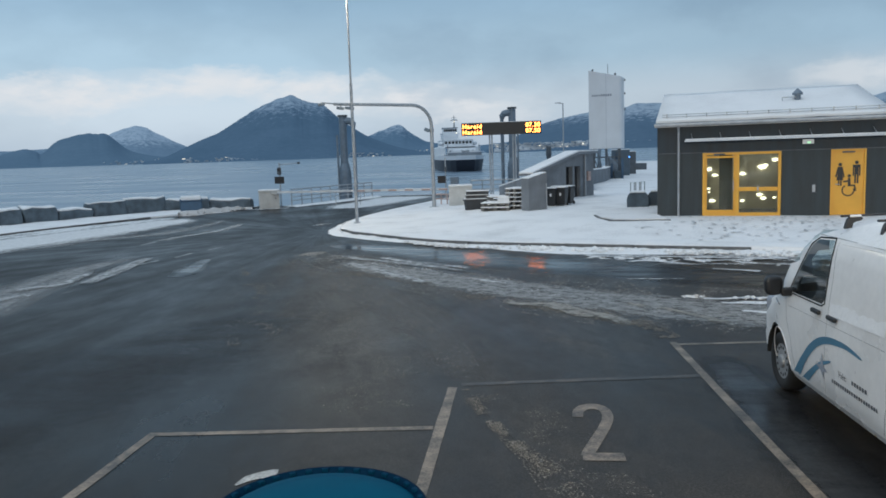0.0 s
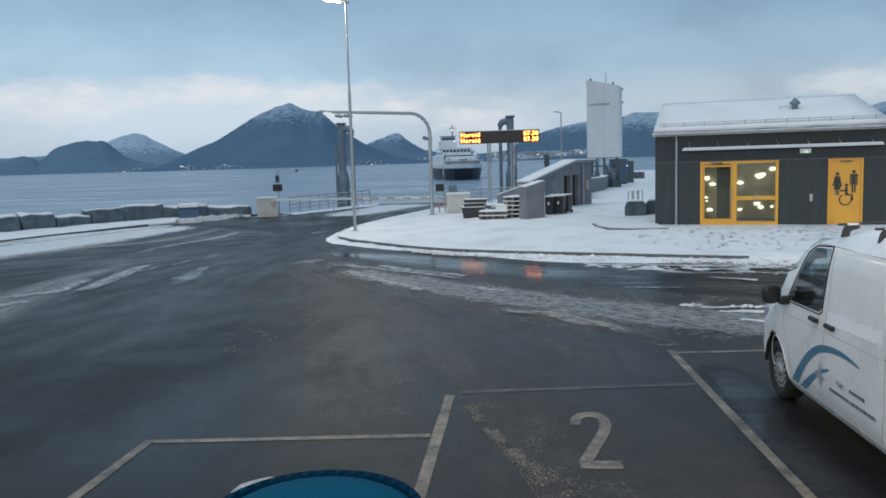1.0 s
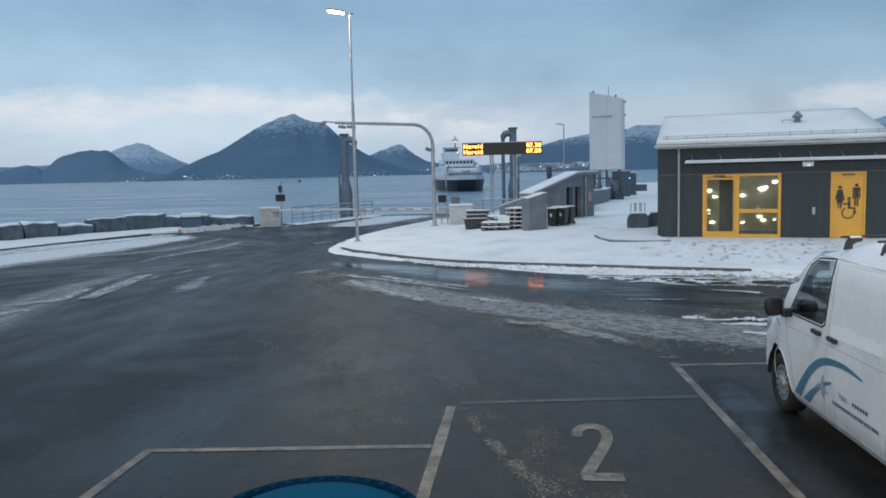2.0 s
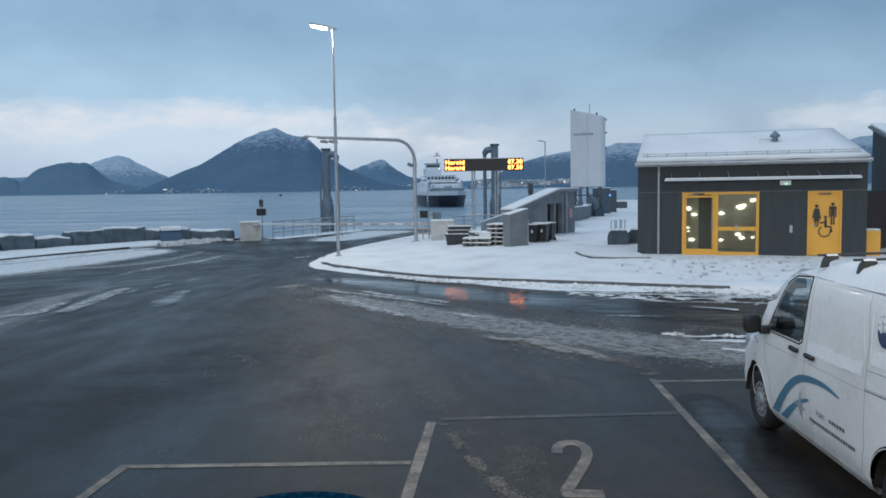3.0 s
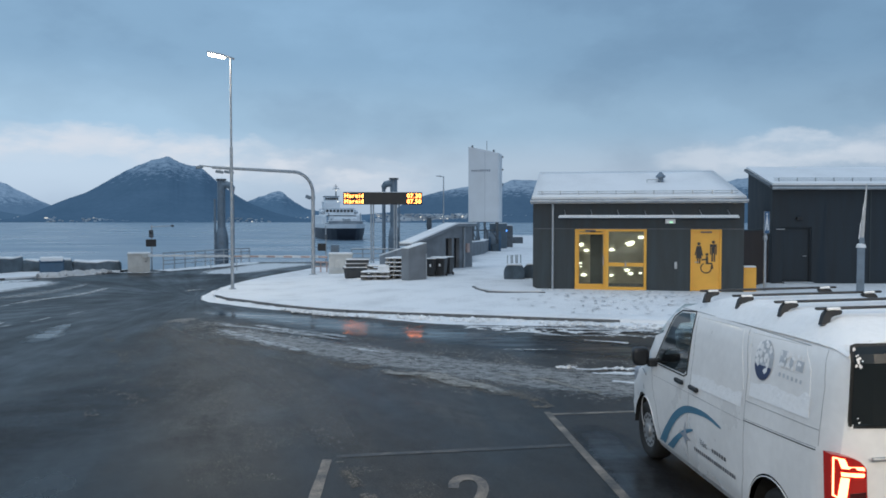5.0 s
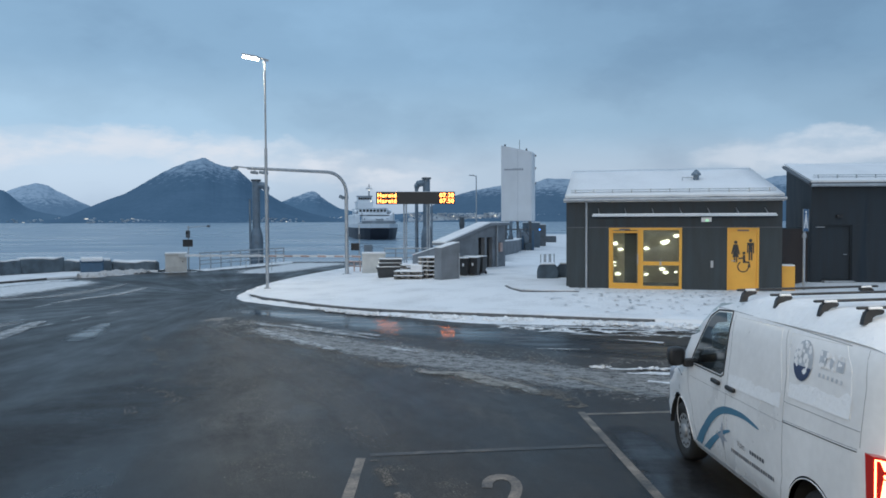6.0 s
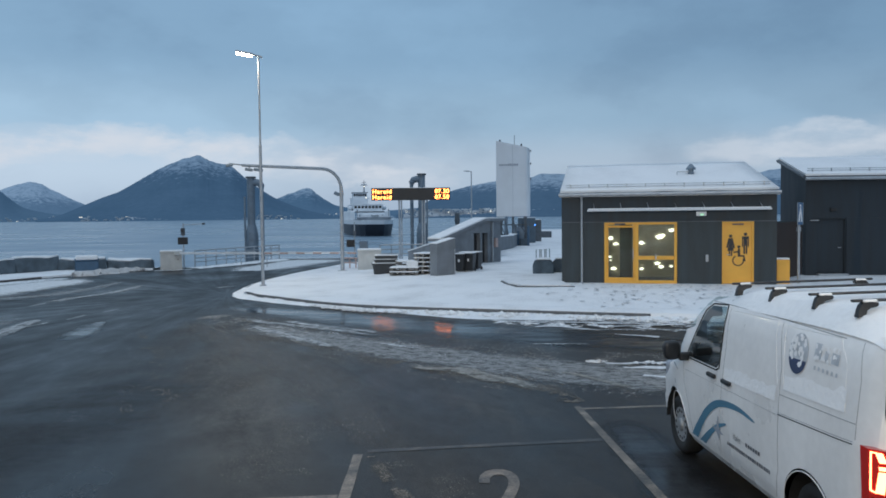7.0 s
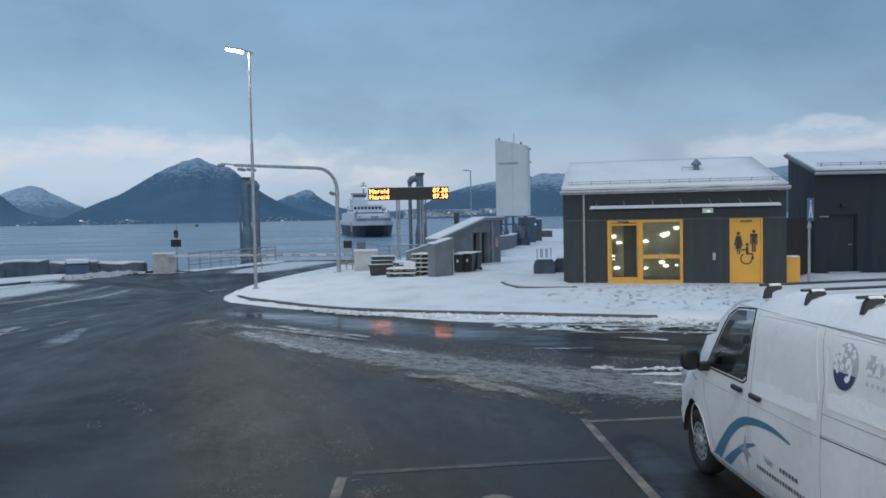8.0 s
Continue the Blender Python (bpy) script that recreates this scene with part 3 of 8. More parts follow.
def prism(bm, outline, axis_from, axis_to, m=None):
    """An outline of (u, v) points swept from one depth to another: u is x, v is z, the depth is y."""
    a = [bm.verts.new((u, axis_from, v)) for u, v in outline]
    b = [bm.verts.new((u, axis_to, v)) for u, v in outline]
    bm.faces.new(a)
    bm.faces.new(b[::-1])
    k = len(outline)
    for i in range(k):
        bm.faces.new((a[i], b[i], b[(i + 1) % k], a[(i + 1) % k]))
    if m is not None:
        for v in a + b:
            v.co = m @ v.co
    return bm


def slab(bm, outline, z0, z1):
    """A plan outline of (x, y) points from z0 up to z1."""
    a = [bm.verts.new((x, y, z0)) for x, y in outline]
    b = [bm.verts.new((x, y, z1)) for x, y in outline]
    bm.faces.new(a[::-1])
    bm.faces.new(b)
    k = len(outline)
    for i in range(k):
        bm.faces.new((a[i], a[(i + 1) % k], b[(i + 1) % k], b[i]))
    return bm


def curve_points(pts, per=6):
    """A smooth line through plan points."""
    p = [Vector(q) for q in pts]
    out = []
    for i in range(len(p) - 1):
        p0, p1, p2, p3 = p[max(i - 1, 0)], p[i], p[i + 1], p[min(i + 2, len(p) - 1)]
        for k in range(per):
            t = k / per
            out.append(0.5 * ((2 * p1) + (p2 - p0) * t + (2 * p0 - 5 * p1 + 4 * p2 - p3) * t * t + (3 * p1 - p0 - 3 * p2 + p3) * t ** 3))
    out.append(p[-1])
    return out


def ribbon(pts, widths, z=0.006, height=0.0, rough=0.0, cross=4, per=6, zf=None, seed=0.0):
    """A strip along a plan line with u in metres along it and v from 0 to 1 across it."""
    bm = bmesh.new()
    uvl = bm.loops.layers.uv.new("uv")
    uv2 = bm.loops.layers.uv.new("ends")
    line = curve_points([(x, y) for x, y in pts], per)
    n = len(line)
    run, rows = 0.0, []
    for i, p in enumerate(line):
        f = i / (n - 1) * (len(widths) - 1)
        k = min(int(f), len(widths) - 2)
        w = widths[k] + (widths[k + 1] - widths[k]) * (f - k)
        if i:
            run += (p - line[i - 1]).length
        d = (line[min(i + 1, n - 1)] - line[max(i - 1, 0)]).normalized()
        side = Vector((-d.y, d.x))
        row = []
        for j in range(cross + 1):
            v = j / cross
            wob = rough * noise.noise((p.x * 1.3 + seed, p.y * 1.3, 7.0 * (v > 0.5) + seed)) * (abs(v - 0.5) * 2)
            q = p + side * ((v - 0.5) * w + wob)
            hump = height * (1 - (2 * v - 1) ** 2) * (0.6 + 0.8 * noise.noise((q.x * 2.1, q.y * 2.1, 3.0 + seed)))
            zz = (zf(q.x, q.y) if zf else 0.0) + z + max(0.0, hump)
            row.append((bm.verts.new((q.x, q.y, zz)), (run, v), (i / (n - 1), v)))
        rows.append(row)
    for r0, r1 in zip(rows, rows[1:]):
        for j in range(cross):
            c = (r0[j], r1[j], r1[j + 1], r0[j + 1])
            f = bm.faces.new([q[0] for q in c])
            for lp, q in zip(f.loops, c):
                lp[uvl].uv = q[1]
                lp[uv2].uv = q[2]
    return bm


def polar(az, d):
    """A plan point at a bearing in degrees right of +y and a distance."""
    return (d * math.sin(radians(az)), d * math.cos(radians(az)))


def smooth(t):
    t = min(1.0, max(0.0, t))
    return t * t * (3 - 2 * t)


def letters(text, size, mat, parent, m, name="lettering", depth=0.004, bold=0.0, spacing=1.0, align="LEFT"):
    """Words as a mesh, in the built-in font; m places the text's own plane (x right, y up)."""
    c = bpy.data.curves.new(name, "FONT")
    c.body, c.size, c.extrude, c.offset, c.space_character, c.align_x = text, size, depth, bold, spacing, align
    tmp = bpy.data.objects.new(name, c)
    scene.collection.objects.link(tmp)
    me = bpy.data.meshes.new_from_object(tmp.evaluated_get(bpy.context.evaluated_depsgraph_get()))
    bpy.data.objects.remove(tmp)
    bpy.data.curves.remove(c)
    me.transform(m)
    me.materials.clear()
    me.materials.append(mat)
    ob = new(name, me)
    ob.parent = parent
    return ob


def facing(origin, right):
    """A local frame on a wall: x along it, y into it, z up."""
    r = Vector((right[0], right[1], 0)).normalized()
    back = Vector((-r.y, r.x, 0))
    m = Matrix.Identity(4)
    m.col[0][:3], m.col[1][:3], m.col[2][:3], m.col[3][:3] = r, back, (0, 0, 1), origin
    return m


# ---- ground, water, distance ----
def plaza_z(x, y):
    """Height of the snowy forecourt: it climbs from the kerb to the waiting room."""
    front = 23.2 - 0.33 * x if x > -2 else 24.0 + (-2 - x) * 1.1
    return 0.13 + 0.27 * smooth((x + 6) / 8) * smooth((y - front) / 4.5)


QUAY = [(-120, -60), (-70, 0), (-34, 24), (-27.5, 33.5), (-23.2, 41.5), (-15.4, 45.2), (-13.8, 46), (-10.8, 53.4), (-3.6, 53.4), (-2.6, 52.5), (2.9, 52.5), (3.0, 62), (3.4, 76),
        (8, 95), (16, 130), (60, 130), (140, 130), (140, -60)]
tagged(part("ground", slab(bmesh.new(), QUAY, -7.0, 0.0), ASPHALT), "wet dark asphalt of the ferry quay with slush streaks", "road", kind="structure")

sea_bm = bmesh.new()
slab(sea_bm, [(-4800, -600), (4800, -600), (4800, 4800), (-4800, 4800)], -3.4, -3.0)
tagged(part("water", sea_bm, SEA), "grey-blue fjord water with small ripples", "water", kind="structure")

# forecourt: rows from the kerb line back to the quay
FRONT = [(-4.7, 46.5), (-5.5, 43), (-6.5, 38.5), (-7.1, 34.5), (-7.2, 31.5), (-6.95, 29.6), (-6.3, 28.0), (-5.2, 26.75), (-3.7, 25.2), (-2.2, 24.05), (-0.4, 23.2), (1.6, 22.5),
         (3.8, 21.7), (6.0, 20.95), (9.0, 20.0), (13.0, 18.8), (20.0, 16.8), (34.0, 13.5)]
BACK = [(-3.4, 47.5), (-3.2, 47.7), (-3.0, 48), (-2.7, 48.3), (-2.4, 48.7), (-2, 49), (-1.5, 49.5), (-0.5, 50), (0.5, 50.6), (1.5, 51), (2.2, 51.5), (2.9, 52),
        (4.5, 52), (7, 52), (11, 52), (16, 52), (25, 52), (44, 52)]


def forecourt():
    bm = bmesh.new()
    f, b = curve_points(FRONT, 6), curve_points(BACK, 6)
    rows = []
    for p, q in zip(f, b):
        row = []
        for j in range(25):
            t = (j / 24) ** 1.6
            r = p.lerp(q, t)
            lump = 0.025 * noise.noise((r.x * 0.8, r.y * 0.8, 1.0)) + 0.012 * noise.noise((r.x * 3, r.y * 3, 2.0))
            row.append(bm.verts.new((r.x, r.y, plaza_z(r.x, r.y) + (lump if j > 1 else 0))))
        rows.append(row)
    for r0, r1 in zip(rows, rows[1:]):
        for j in range(24):
            bm.faces.new((r0[j], r1[j], r1[j + 1], r0[j + 1]))
    low = [bm.verts.new((r[0].co.x, r[0].co.y, -0.02)) for r in rows]
    for i in range(len(rows) - 1):
        bm.faces.new((low[i], low[i + 1], rows[i + 1][0], rows[i][0]))
    return bm


tagged(part("pavement", forecourt(), SNOW, smooth=True), "snow-covered forecourt in front of the waiting room", "pavement", kind="structure")
pier = bmesh.new()
slab(pier, [(2.95, 51.8), (3.05, 62), (3.45, 76), (8.05, 95), (16.05, 129.8), (60, 129.8), (60, 51.8)], 0.01, 0.4)
tagged(part("pavement_pier", pier, SNOW_FLAT), "snow-covered pier beside the charging tower", "pier", kind="structure")

# raised corner beside the waiting room
corner = bmesh.new()
slab(corner, [(2.55, 28.6), (2.65, 27.3), (3.0, 26.5), (3.6, 26.25), (4.6, 26.15), (4.62, 27.65), (5.4, 30.8), (3.2, 31.0)], 0.2, 0.455)
tagged(part("pavement_corner", corner, SNOW_FLAT), "slightly raised snowy corner beside the waiting room", "pavement", kind="structure")


# linkspan out to the ferry berth
def linkspan():
    bm = bmesh.new()
    prism(bm, [(53.3, 0.02), (66, -0.7), (66, -1.4), (53.3, -0.9)], -10.6, -3.8)
    for v in bm.verts:
        v.co = Vector((v.co.y, v.co.x, v.co.z))
    return bm


tagged(part("road_linkspan", linkspan(), SNOW_DIRTY), "ferry ramp sloping down to the berth", "ferry ramp", kind="structure")

# left verge with its kerb
VERGE_FRONT = [(-27.4, 14), (-24.4, 22), (-22.5, 27.5), (-21.7, 30), (-20.9, 32.7), (-19.8, 35.6), (-18.5, 38.8), (-17.9, 40.2), (-17.0, 42.2), (-15.4, 43.6)]
VERGE_BACK = [(-48, 15), (-40, 20), (-33.4, 25), (-30, 29.5), (-27.2, 34), (-25.4, 37.5), (-23.4, 41), (-20, 43.0), (-17, 44.4), (-15.4, 45.0)]


def verge():
    bm = bmesh.new()
    f, b = curve_points(VERGE_FRONT, 6), curve_points(VERGE_BACK, 6)
    rows = []
    for p, q in zip(f, b):
        row = []
        for j in range(13):
            r = p.lerp(q, j / 12)
            row.append(bm.verts.new((r.x, r.y, 0.09 + 0.06 * noise.noise((r.x * 0.6, r.y * 0.6, 4.0)) * (j > 0) - (0.5 if j == 12 else 0))))
        row.insert(0, bm.verts.new((p.x, p.y, -0.02)))
        rows.append(row)
    for r0, r1 in zip(rows, rows[1:]):
        for j in range(13):
            bm.faces.new((r0[j], r1[j], r1[j + 1], r0[j + 1]))
    return bm


tagged(part("pavement_verge", verge(), SNOW, smooth=True), "snowy verge along the shore blocks", "verge", kind="structure")


def kerb_mesh():
    bm = bmesh.new()
    box(bm, 0, 0, -0.1, 0.992, 0.13, 0.235, bevel=0.012)
    me = bpy.data.meshes.new("kerb_stone")
    bmesh.ops.recalc_face_normals(bm, faces=bm.faces)
    bm.to_mesh(me)
    bm.free()
    me.materials.append(KERB)
    return me


KERB_MESH = kerb_mesh()


def kerb_row(name, label, pts, zf):
    root = thing(name, Matrix.Identity(4), label, "kerb", kind="structure")
    line = curve_points(pts, 14)
    nxt = 0.5
    run = 0.0
    for p, q in zip(line, line[1:]):
        seg = (q - p).length
        while run + seg >= nxt:
            c, d = p.lerp(q, (nxt - run) / seg), (q - p).normalized()
            ob = new("kerb_stone", KERB_MESH)
            ob.parent = root
            ob.matrix_basis = Matrix.Translation((c.x, c.y, zf(c.x, c.y))) @ pose(0, 0, 0, random.uniform(-1.2, 1.2), random.uniform(-0.4, 0.4), math.degrees(math.atan2(d.y, d.x)))
            nxt += 1.0
        run += seg
    return root


kerb_row("trim_kerb_forecourt", "grey granite kerb with snow on both sides", FRONT[3:14], lambda x, y: -0.015)
kerb_row("trim_kerb_verge", "low grey kerb in the snow of the verge", VERGE_FRONT[1:6] + [(-18.75, 38.2)], lambda x, y: -0.05)
kerb_row("trim_kerb_corner", "curved kerb edge of the raised corner", [(2.55, 28.6), (2.65, 27.3), (3.0, 26.5), (3.6, 26.25), (4.7, 26.1)], lambda x, y: 0.285)


# snow pushed up along the road edges
def snow_strip(name, label, pts, widths, height, mat=SNOW, rough=0.3, seed=0.0, z=0.006, cross=6, per=10, zf=None):
    ob = part(name, ribbon(pts, widths, z, height, rough, cross, per, zf, seed), mat, None, smooth=True)
    return tagged(ob, label, "snow", kind="stuff")



def snow_apron():
    """Snow between the kerb and the road, with a soft uneven edge."""
    inner = curve_points([(x, y - 0.02) for x, y in FRONT[2:16]], 16)
    outer = curve_points([(-6.95, 38.3), (-7.6, 34.5), (-7.6, 31.5), (-7.5, 29.8), (-7.15, 28.1), (-6.1, 26.7), (-4.6, 25.35), (-3.0, 24.15), (-1.1, 22.75), (0.8, 21.35), (2.7, 20.85), (5.4, 20.45), (8.5, 19.65), (12.6, 18.4)], 16)
    bm = bmesh.new()
    rows = []
    for p, q in zip(inner, outer):
        row = []
        for k in range(9):
            v = k / 8
            r = p.lerp(q, v)
            wob = 0.10 * noise.noise((q.x * 1.1, q.y * 1.1, 3.0)) + 0.06 * noise.noise((q.x * 4.0, q.y * 4.0, 5.0))
            r = r + (q - p).normalized() * wob * v
            z = 0.005 + (0.045 * (1 - v ** 2.2)) * (0.85 + 0.4 * noise.noise((r.x * 2.2, r.y * 2.2, 9.0))) + 0.03 * (1 - v) * noise.noise((r.x * 6, r.y * 6, 2.0))
            row.append(bm.verts.new((r.x, r.y, z if k < 8 else -0.01)))
        rows.append(row)
    for a, b in zip(rows, rows[1:]):
        for k in range(8):
            bm.faces.new((a[k], b[k], b[k + 1], a[k + 1]))
    return bm


tagged(part("snow_berm", snow_apron(), SNOW, smooth=True), "bright snow pushed against the forecourt kerb", "snow", kind="stuff")
snow_strip("snow_edge", "thin snow spread on the road beside the kerb", [(0.6, 21.2), (2.4, 20.5), (5.0, 19.9), (8.5, 19.0), (12.5, 17.8)], [0.3, 0.7, 0.9, 1.0], 0.015, SLUSH_WHITE, 0.2, 5.7, 0.010)
snow_strip("snow_cover", "snow lying on the forecourt edge", [(x + 0.05, y + 0.55) for x, y in FRONT[5:16]], [0.8, 0.8, 0.8], 0.05, SNOW, 0.15, 8.2, 0.002, 6, 10, plaza_z)
snow_strip("snow_streak", "broken white snow streaks on the road", [(1.6, 20.7), (3.5, 20.35), (5.2, 20.1), (8.0, 19.3), (12, 17.9)], [0.3, 0.7, 0.9, 0.9, 0.8], 0.03, SLUSH_BITS, 0.2, 9.4)
snow_strip("snow_streak", "thin broken snow streak on the road", [(2.6, 19.1), (4.0, 18.9), (5.6, 18.7), (8.0, 18.0)], [0.2, 0.4, 0.5, 0.4], 0.02, SLUSH_BITS, 0.15, 10.2)
snow_strip("snow_streak", "flat white snow streak on the road", [(2.34, 19.38), (2.97, 19.65), (3.59, 19.14), (3.81, 18.84)], [0.25, 0.45, 0.5, 0.4], 0.02, SLUSH_SOLID, 0.15, 11.4)
snow_strip("snow_streak", "flat white snow streak on the road", [(3.68, 19.62), (4.62, 19.39), (5.80, 19.54), (6.58, 19.51)], [0.3, 0.55, 0.6, 0.5], 0.03, SLUSH_SOLID, 0.2, 11.9)
snow_strip("snow_streak", "flat white snow streak on the road", [(4.12, 18.29), (4.67, 17.93), (5.22, 17.57)], [0.2, 0.4, 0.4], 0.02, SLUSH_SOLID, 0.15, 12.4)
snow_strip("snow_streak", "flat white snow patch on the road", [(2.0, 17.0), (2.7, 16.9), (3.5, 16.85)], [0.2, 0.3, 0.2], 0.01, SLUSH_BITS, 0.2, 12.7)
snow_strip("water_film", "dark wet asphalt beside the van", [(2.5, 10.8), (2.55, 9.0), (2.6, 7.0), (2.6, 4.0)], [0.8, 1.3, 1.4, 1.4], 0.0, WET_DULL, 0.2, 12.9, 0.0026, 6)
snow_strip("snow_streak", "snow bits left on the road beside the van", [(3.0, 14.62), (3.7, 14.55), (5.0, 14.5), (8.0, 13.9)], [0.15, 0.3, 0.5, 0.5], 0.03, SLUSH_SOLID, 0.1, 13.0)
snow_strip("snow_streak", "snow bits left on the road beside the van", [(3.25, 14.25), (3.9, 14.12), (5.0, 14.0), (8.0, 13.3)], [0.2, 0.6, 0.7, 0.6], 0.03, SLUSH_SOLID, 0.1, 13.5)
snow_strip("snow_streak", "snow bits left on the road beside the van", [(3.5, 13.6), (3.95, 13.3), (5.0, 13.05), (8.0, 12.4)], [0.25, 0.6, 0.7, 0.6], 0.02, SLUSH_SOLID, 0.12, 14.0)
snow_strip("snow_edge", "white snow spread over the road by the verge", [(-21.0, 20.5), (-19.2, 25.5), (-18.2, 29.6), (-17.4, 33), (-16.9, 35.4), (-17.0, 38.6)], [7.5, 8.6, 8.2, 7.2, 6.0, 2.6], 0.02, SLUSH_VERGE, 0.6, 21.0, 0.008, 8)
snow_strip("snow_heap", "dirty ploughed snow heap by the shore blocks", [(-17.6, 38.7), (-17.4, 39.8), (-17.0, 41.0), (-16.4, 42.3), (-15.9, 43.0)], [0.5, 1.3, 1.6, 1.4, 0.5], 0.30, SNOW_DIRTY, 0.5, 23.0, 0.01, 10, 14)
snow_strip("snow_edge", "solid snow on the road along the verge kerb", [(-23.0, 25.0), (-20.9, 29.5), (-19.6, 33.0), (-18.5, 35.6), (-17.6, 37.4), (-16.9, 38.0)], [4.0, 4.4, 4.2, 3.6, 2.2, 0.8], 0.03, SLUSH_SOLID, 0.3, 22.0, 0.012, 8)
snow_strip("snow_edge", "strip of snow at the foot of the barrier cabinet", [(-15.9, 42.9), (-14.6, 42.65), (-13.6, 42.9), (-13.1, 43.7)], [0.5, 0.9, 0.9, 0.5], 0.03, SLUSH_SOLID, 0.15, 24.0, 0.010)
snow_strip("slush_streak", "thin pale line of slush left by tyres", [(-13.31, 25.73), (-12.86, 28.20), (-12.26, 29.99), (-12.18, 31.86), (-12.31, 34.30)], [0.5, 0.8, 1.0, 0.9, 0.5], 0.01, SLUSH_RIDGE, 0.12, 25.0, 0.008)
snow_strip("slush_streak", "faint pale line of slush left by tyres", [(-17.43, 24.55), (-16.56, 25.70), (-15.74, 26.78)], [0.5, 0.7, 0.5], 0.0, SLUSH_PALE, 0.15, 26.0, 0.006)
snow_strip("slush_streak", "pale slush ridge left by tyres", [(-10.23, 17.03), (-10.49, 18.11), (-10.73, 19.92), (-11.00, 21.74), (-10.73, 22.08)], [0.7, 1.2, 1.3, 1.0, 0.3], 0.03, SLUSH_RIDGE, 0.15, 27.0, 0.009, 8)
snow_strip("slush_streak", "pale slush ridge left by tyres", [(-11.61, 16.30), (-11.33, 17.02), (-11.01, 17.56), (-11.38, 20.08)], [0.8, 1.0, 0.9, 0.4], 0.03, SLUSH_RIDGE, 0.15, 27.6, 0.009, 8)
snow_strip("slush_streak", "short white slush ridge left by tyres", [(-11.18, 14.90), (-11.12, 15.52), (-10.80, 16.25)], [0.7, 0.9, 0.5], 0.03, SLUSH_RIDGE, 0.15, 28.3, 0.009, 8)
snow_strip("slush_streak", "short white slush ridge left by tyres", [(-10.21, 16.22), (-10.13, 16.35), (-10.07, 16.49)], [0.2, 0.3, 0.15], 0.02, SLUSH_RIDGE, 0.1, 28.8, 0.009, 8)
snow_strip("slush_streak", "wide band of thin pale slush", [(-11.2, 8.6), (-10.9, 12.0), (-11.1, 14.5), (-11.6, 17.5), (-11.9, 20.5), (-11.4, 23.4)], [5.2, 4.8, 4.0, 2.8, 1.8, 0.5], 0.0, SLUSH_PALE, 0.4, 29.0, 0.004, 6)
snow_strip("slush_streak", "thin pale slush along the verge", [(-18.04, 25.41), (-16.33, 27.79), (-14.37, 29.71), (-13.84, 33.51), (-14.24, 36.58)], [1.6, 2.2, 1.8, 1.0, 0.5], 0.0, SLUSH_PALE, 0.4, 30.0, 0.004, 6)
snow_strip("snow_streak", "small snow streak beside the lamp", [(-8.75, 31.6), (-8.4, 32.1), (-8.0, 32.6)], [0.2, 0.35, 0.2], 0.01, SLUSH_SOLID, 0.1, 30.6, 0.008)
snow_strip("water_film", "shallow puddle on the road", [(-8.5, 18.2), (-8.65, 19.4), (-8.9, 20.6), (-9.1, 21.9)], [0.9, 1.15, 0.9, 0.25], 0.0, PUDDLE, 0.12, 31.0, 0.004, 4)
snow_strip("slush_film", "dried grit drawn out by tyres in a wedge", [(-6.95, 22.3), (-5.95, 20.2), (-4.4, 17.6), (-2.6, 14.8), (-1.6, 12.6), (-0.9, 10.4), (-0.5, 9.0)], [0.2, 1.0, 1.9, 2.2, 1.9, 1.3, 0.8], 0.0, SLUSH_DUST, 0.2, 71.0, 0.0036, 6)
snow_strip("water_film", "smooth wet strip of road before the kerb", [(-6.6, 25.0), (-4.4, 23.4), (-2.0, 21.5), (0.4, 19.6), (2.6, 18.0)], [1.2, 2.2, 3.2, 3.6, 3.2], 0.0, WET, 0.2, 45.0, 0.003, 6)
snow_strip("water_film", "dull wet strip of road before the kerb", [(0.2, 19.7), (3.0, 17.6), (8.0, 15.2), (13, 13.4)], [2.4, 3.0, 2.8, 2.4], 0.0, WET_DULL, 0.2, 46.0, 0.0028, 6)
snow_strip("water_film", "damp sheen on the lane surface", [(-8.5, 2.0), (-6.6, 7.5), (-5.4, 11.0), (-4.2, 14.5)], [6.5, 6.0, 5.0, 2.5], 0.0, WET_SOFT, 0.3, 47.0, 0.0025, 6)
# the turning band across the junction
snow_strip("slush_band", "curved band of grey slush across the junction", [(-5.6, 21.9), (-4.2, 19.9), (-2.2, 17.7), (0.3, 15.5), (2.4, 13.9), (4.5, 12.9), (9, 11.4)], [0.9, 2.4, 3.5, 4.0, 4.6, 4.8, 4.4], 0.01, SLUSH_GREY, 0.5, 33.0, 0.005, 8)
for k, (pts, wid) in enumerate((([(-5.38, 22.23), (-4.52, 21.01), (-3.32, 20.10), (-2.06, 19.07), (-0.77, 17.80)], 0.32), ([(-4.97, 20.70), (-4.22, 19.63), (-3.30, 18.40), (-2.56, 17.39), (-1.89, 16.34)], 0.38), ([(-4.33, 21.58), (-3.23, 20.41), (-2.11, 19.55), (-0.94, 18.48)], 0.3), ([(-1.25, 17.34), (-0.74, 16.87), (-0.28, 16.49)], 0.26))):
    snow_strip("slush_ridge", "whitish slush ridge along a tyre track", pts, [wid, wid * 2.2, wid * 2.6, wid * 2.0, wid], 0.03, SLUSH_RIDGE if k < 2 else SLUSH_BITS, 0.12, 35.0 + k, 0.009, 8)
snow_strip("slush_berm", "ridge of brown slush along a tyre track", [(-0.66, 15.03), (-0.11, 14.40), (0.50, 14.17), (0.96, 13.41), (1.41, 13.03), (2.03, 11.73)], [0.5, 0.8, 1.1, 1.1, 0.8, 0.4], 0.02, SLUSH_BERM, 0.2, 37.0, 0.007, 8)
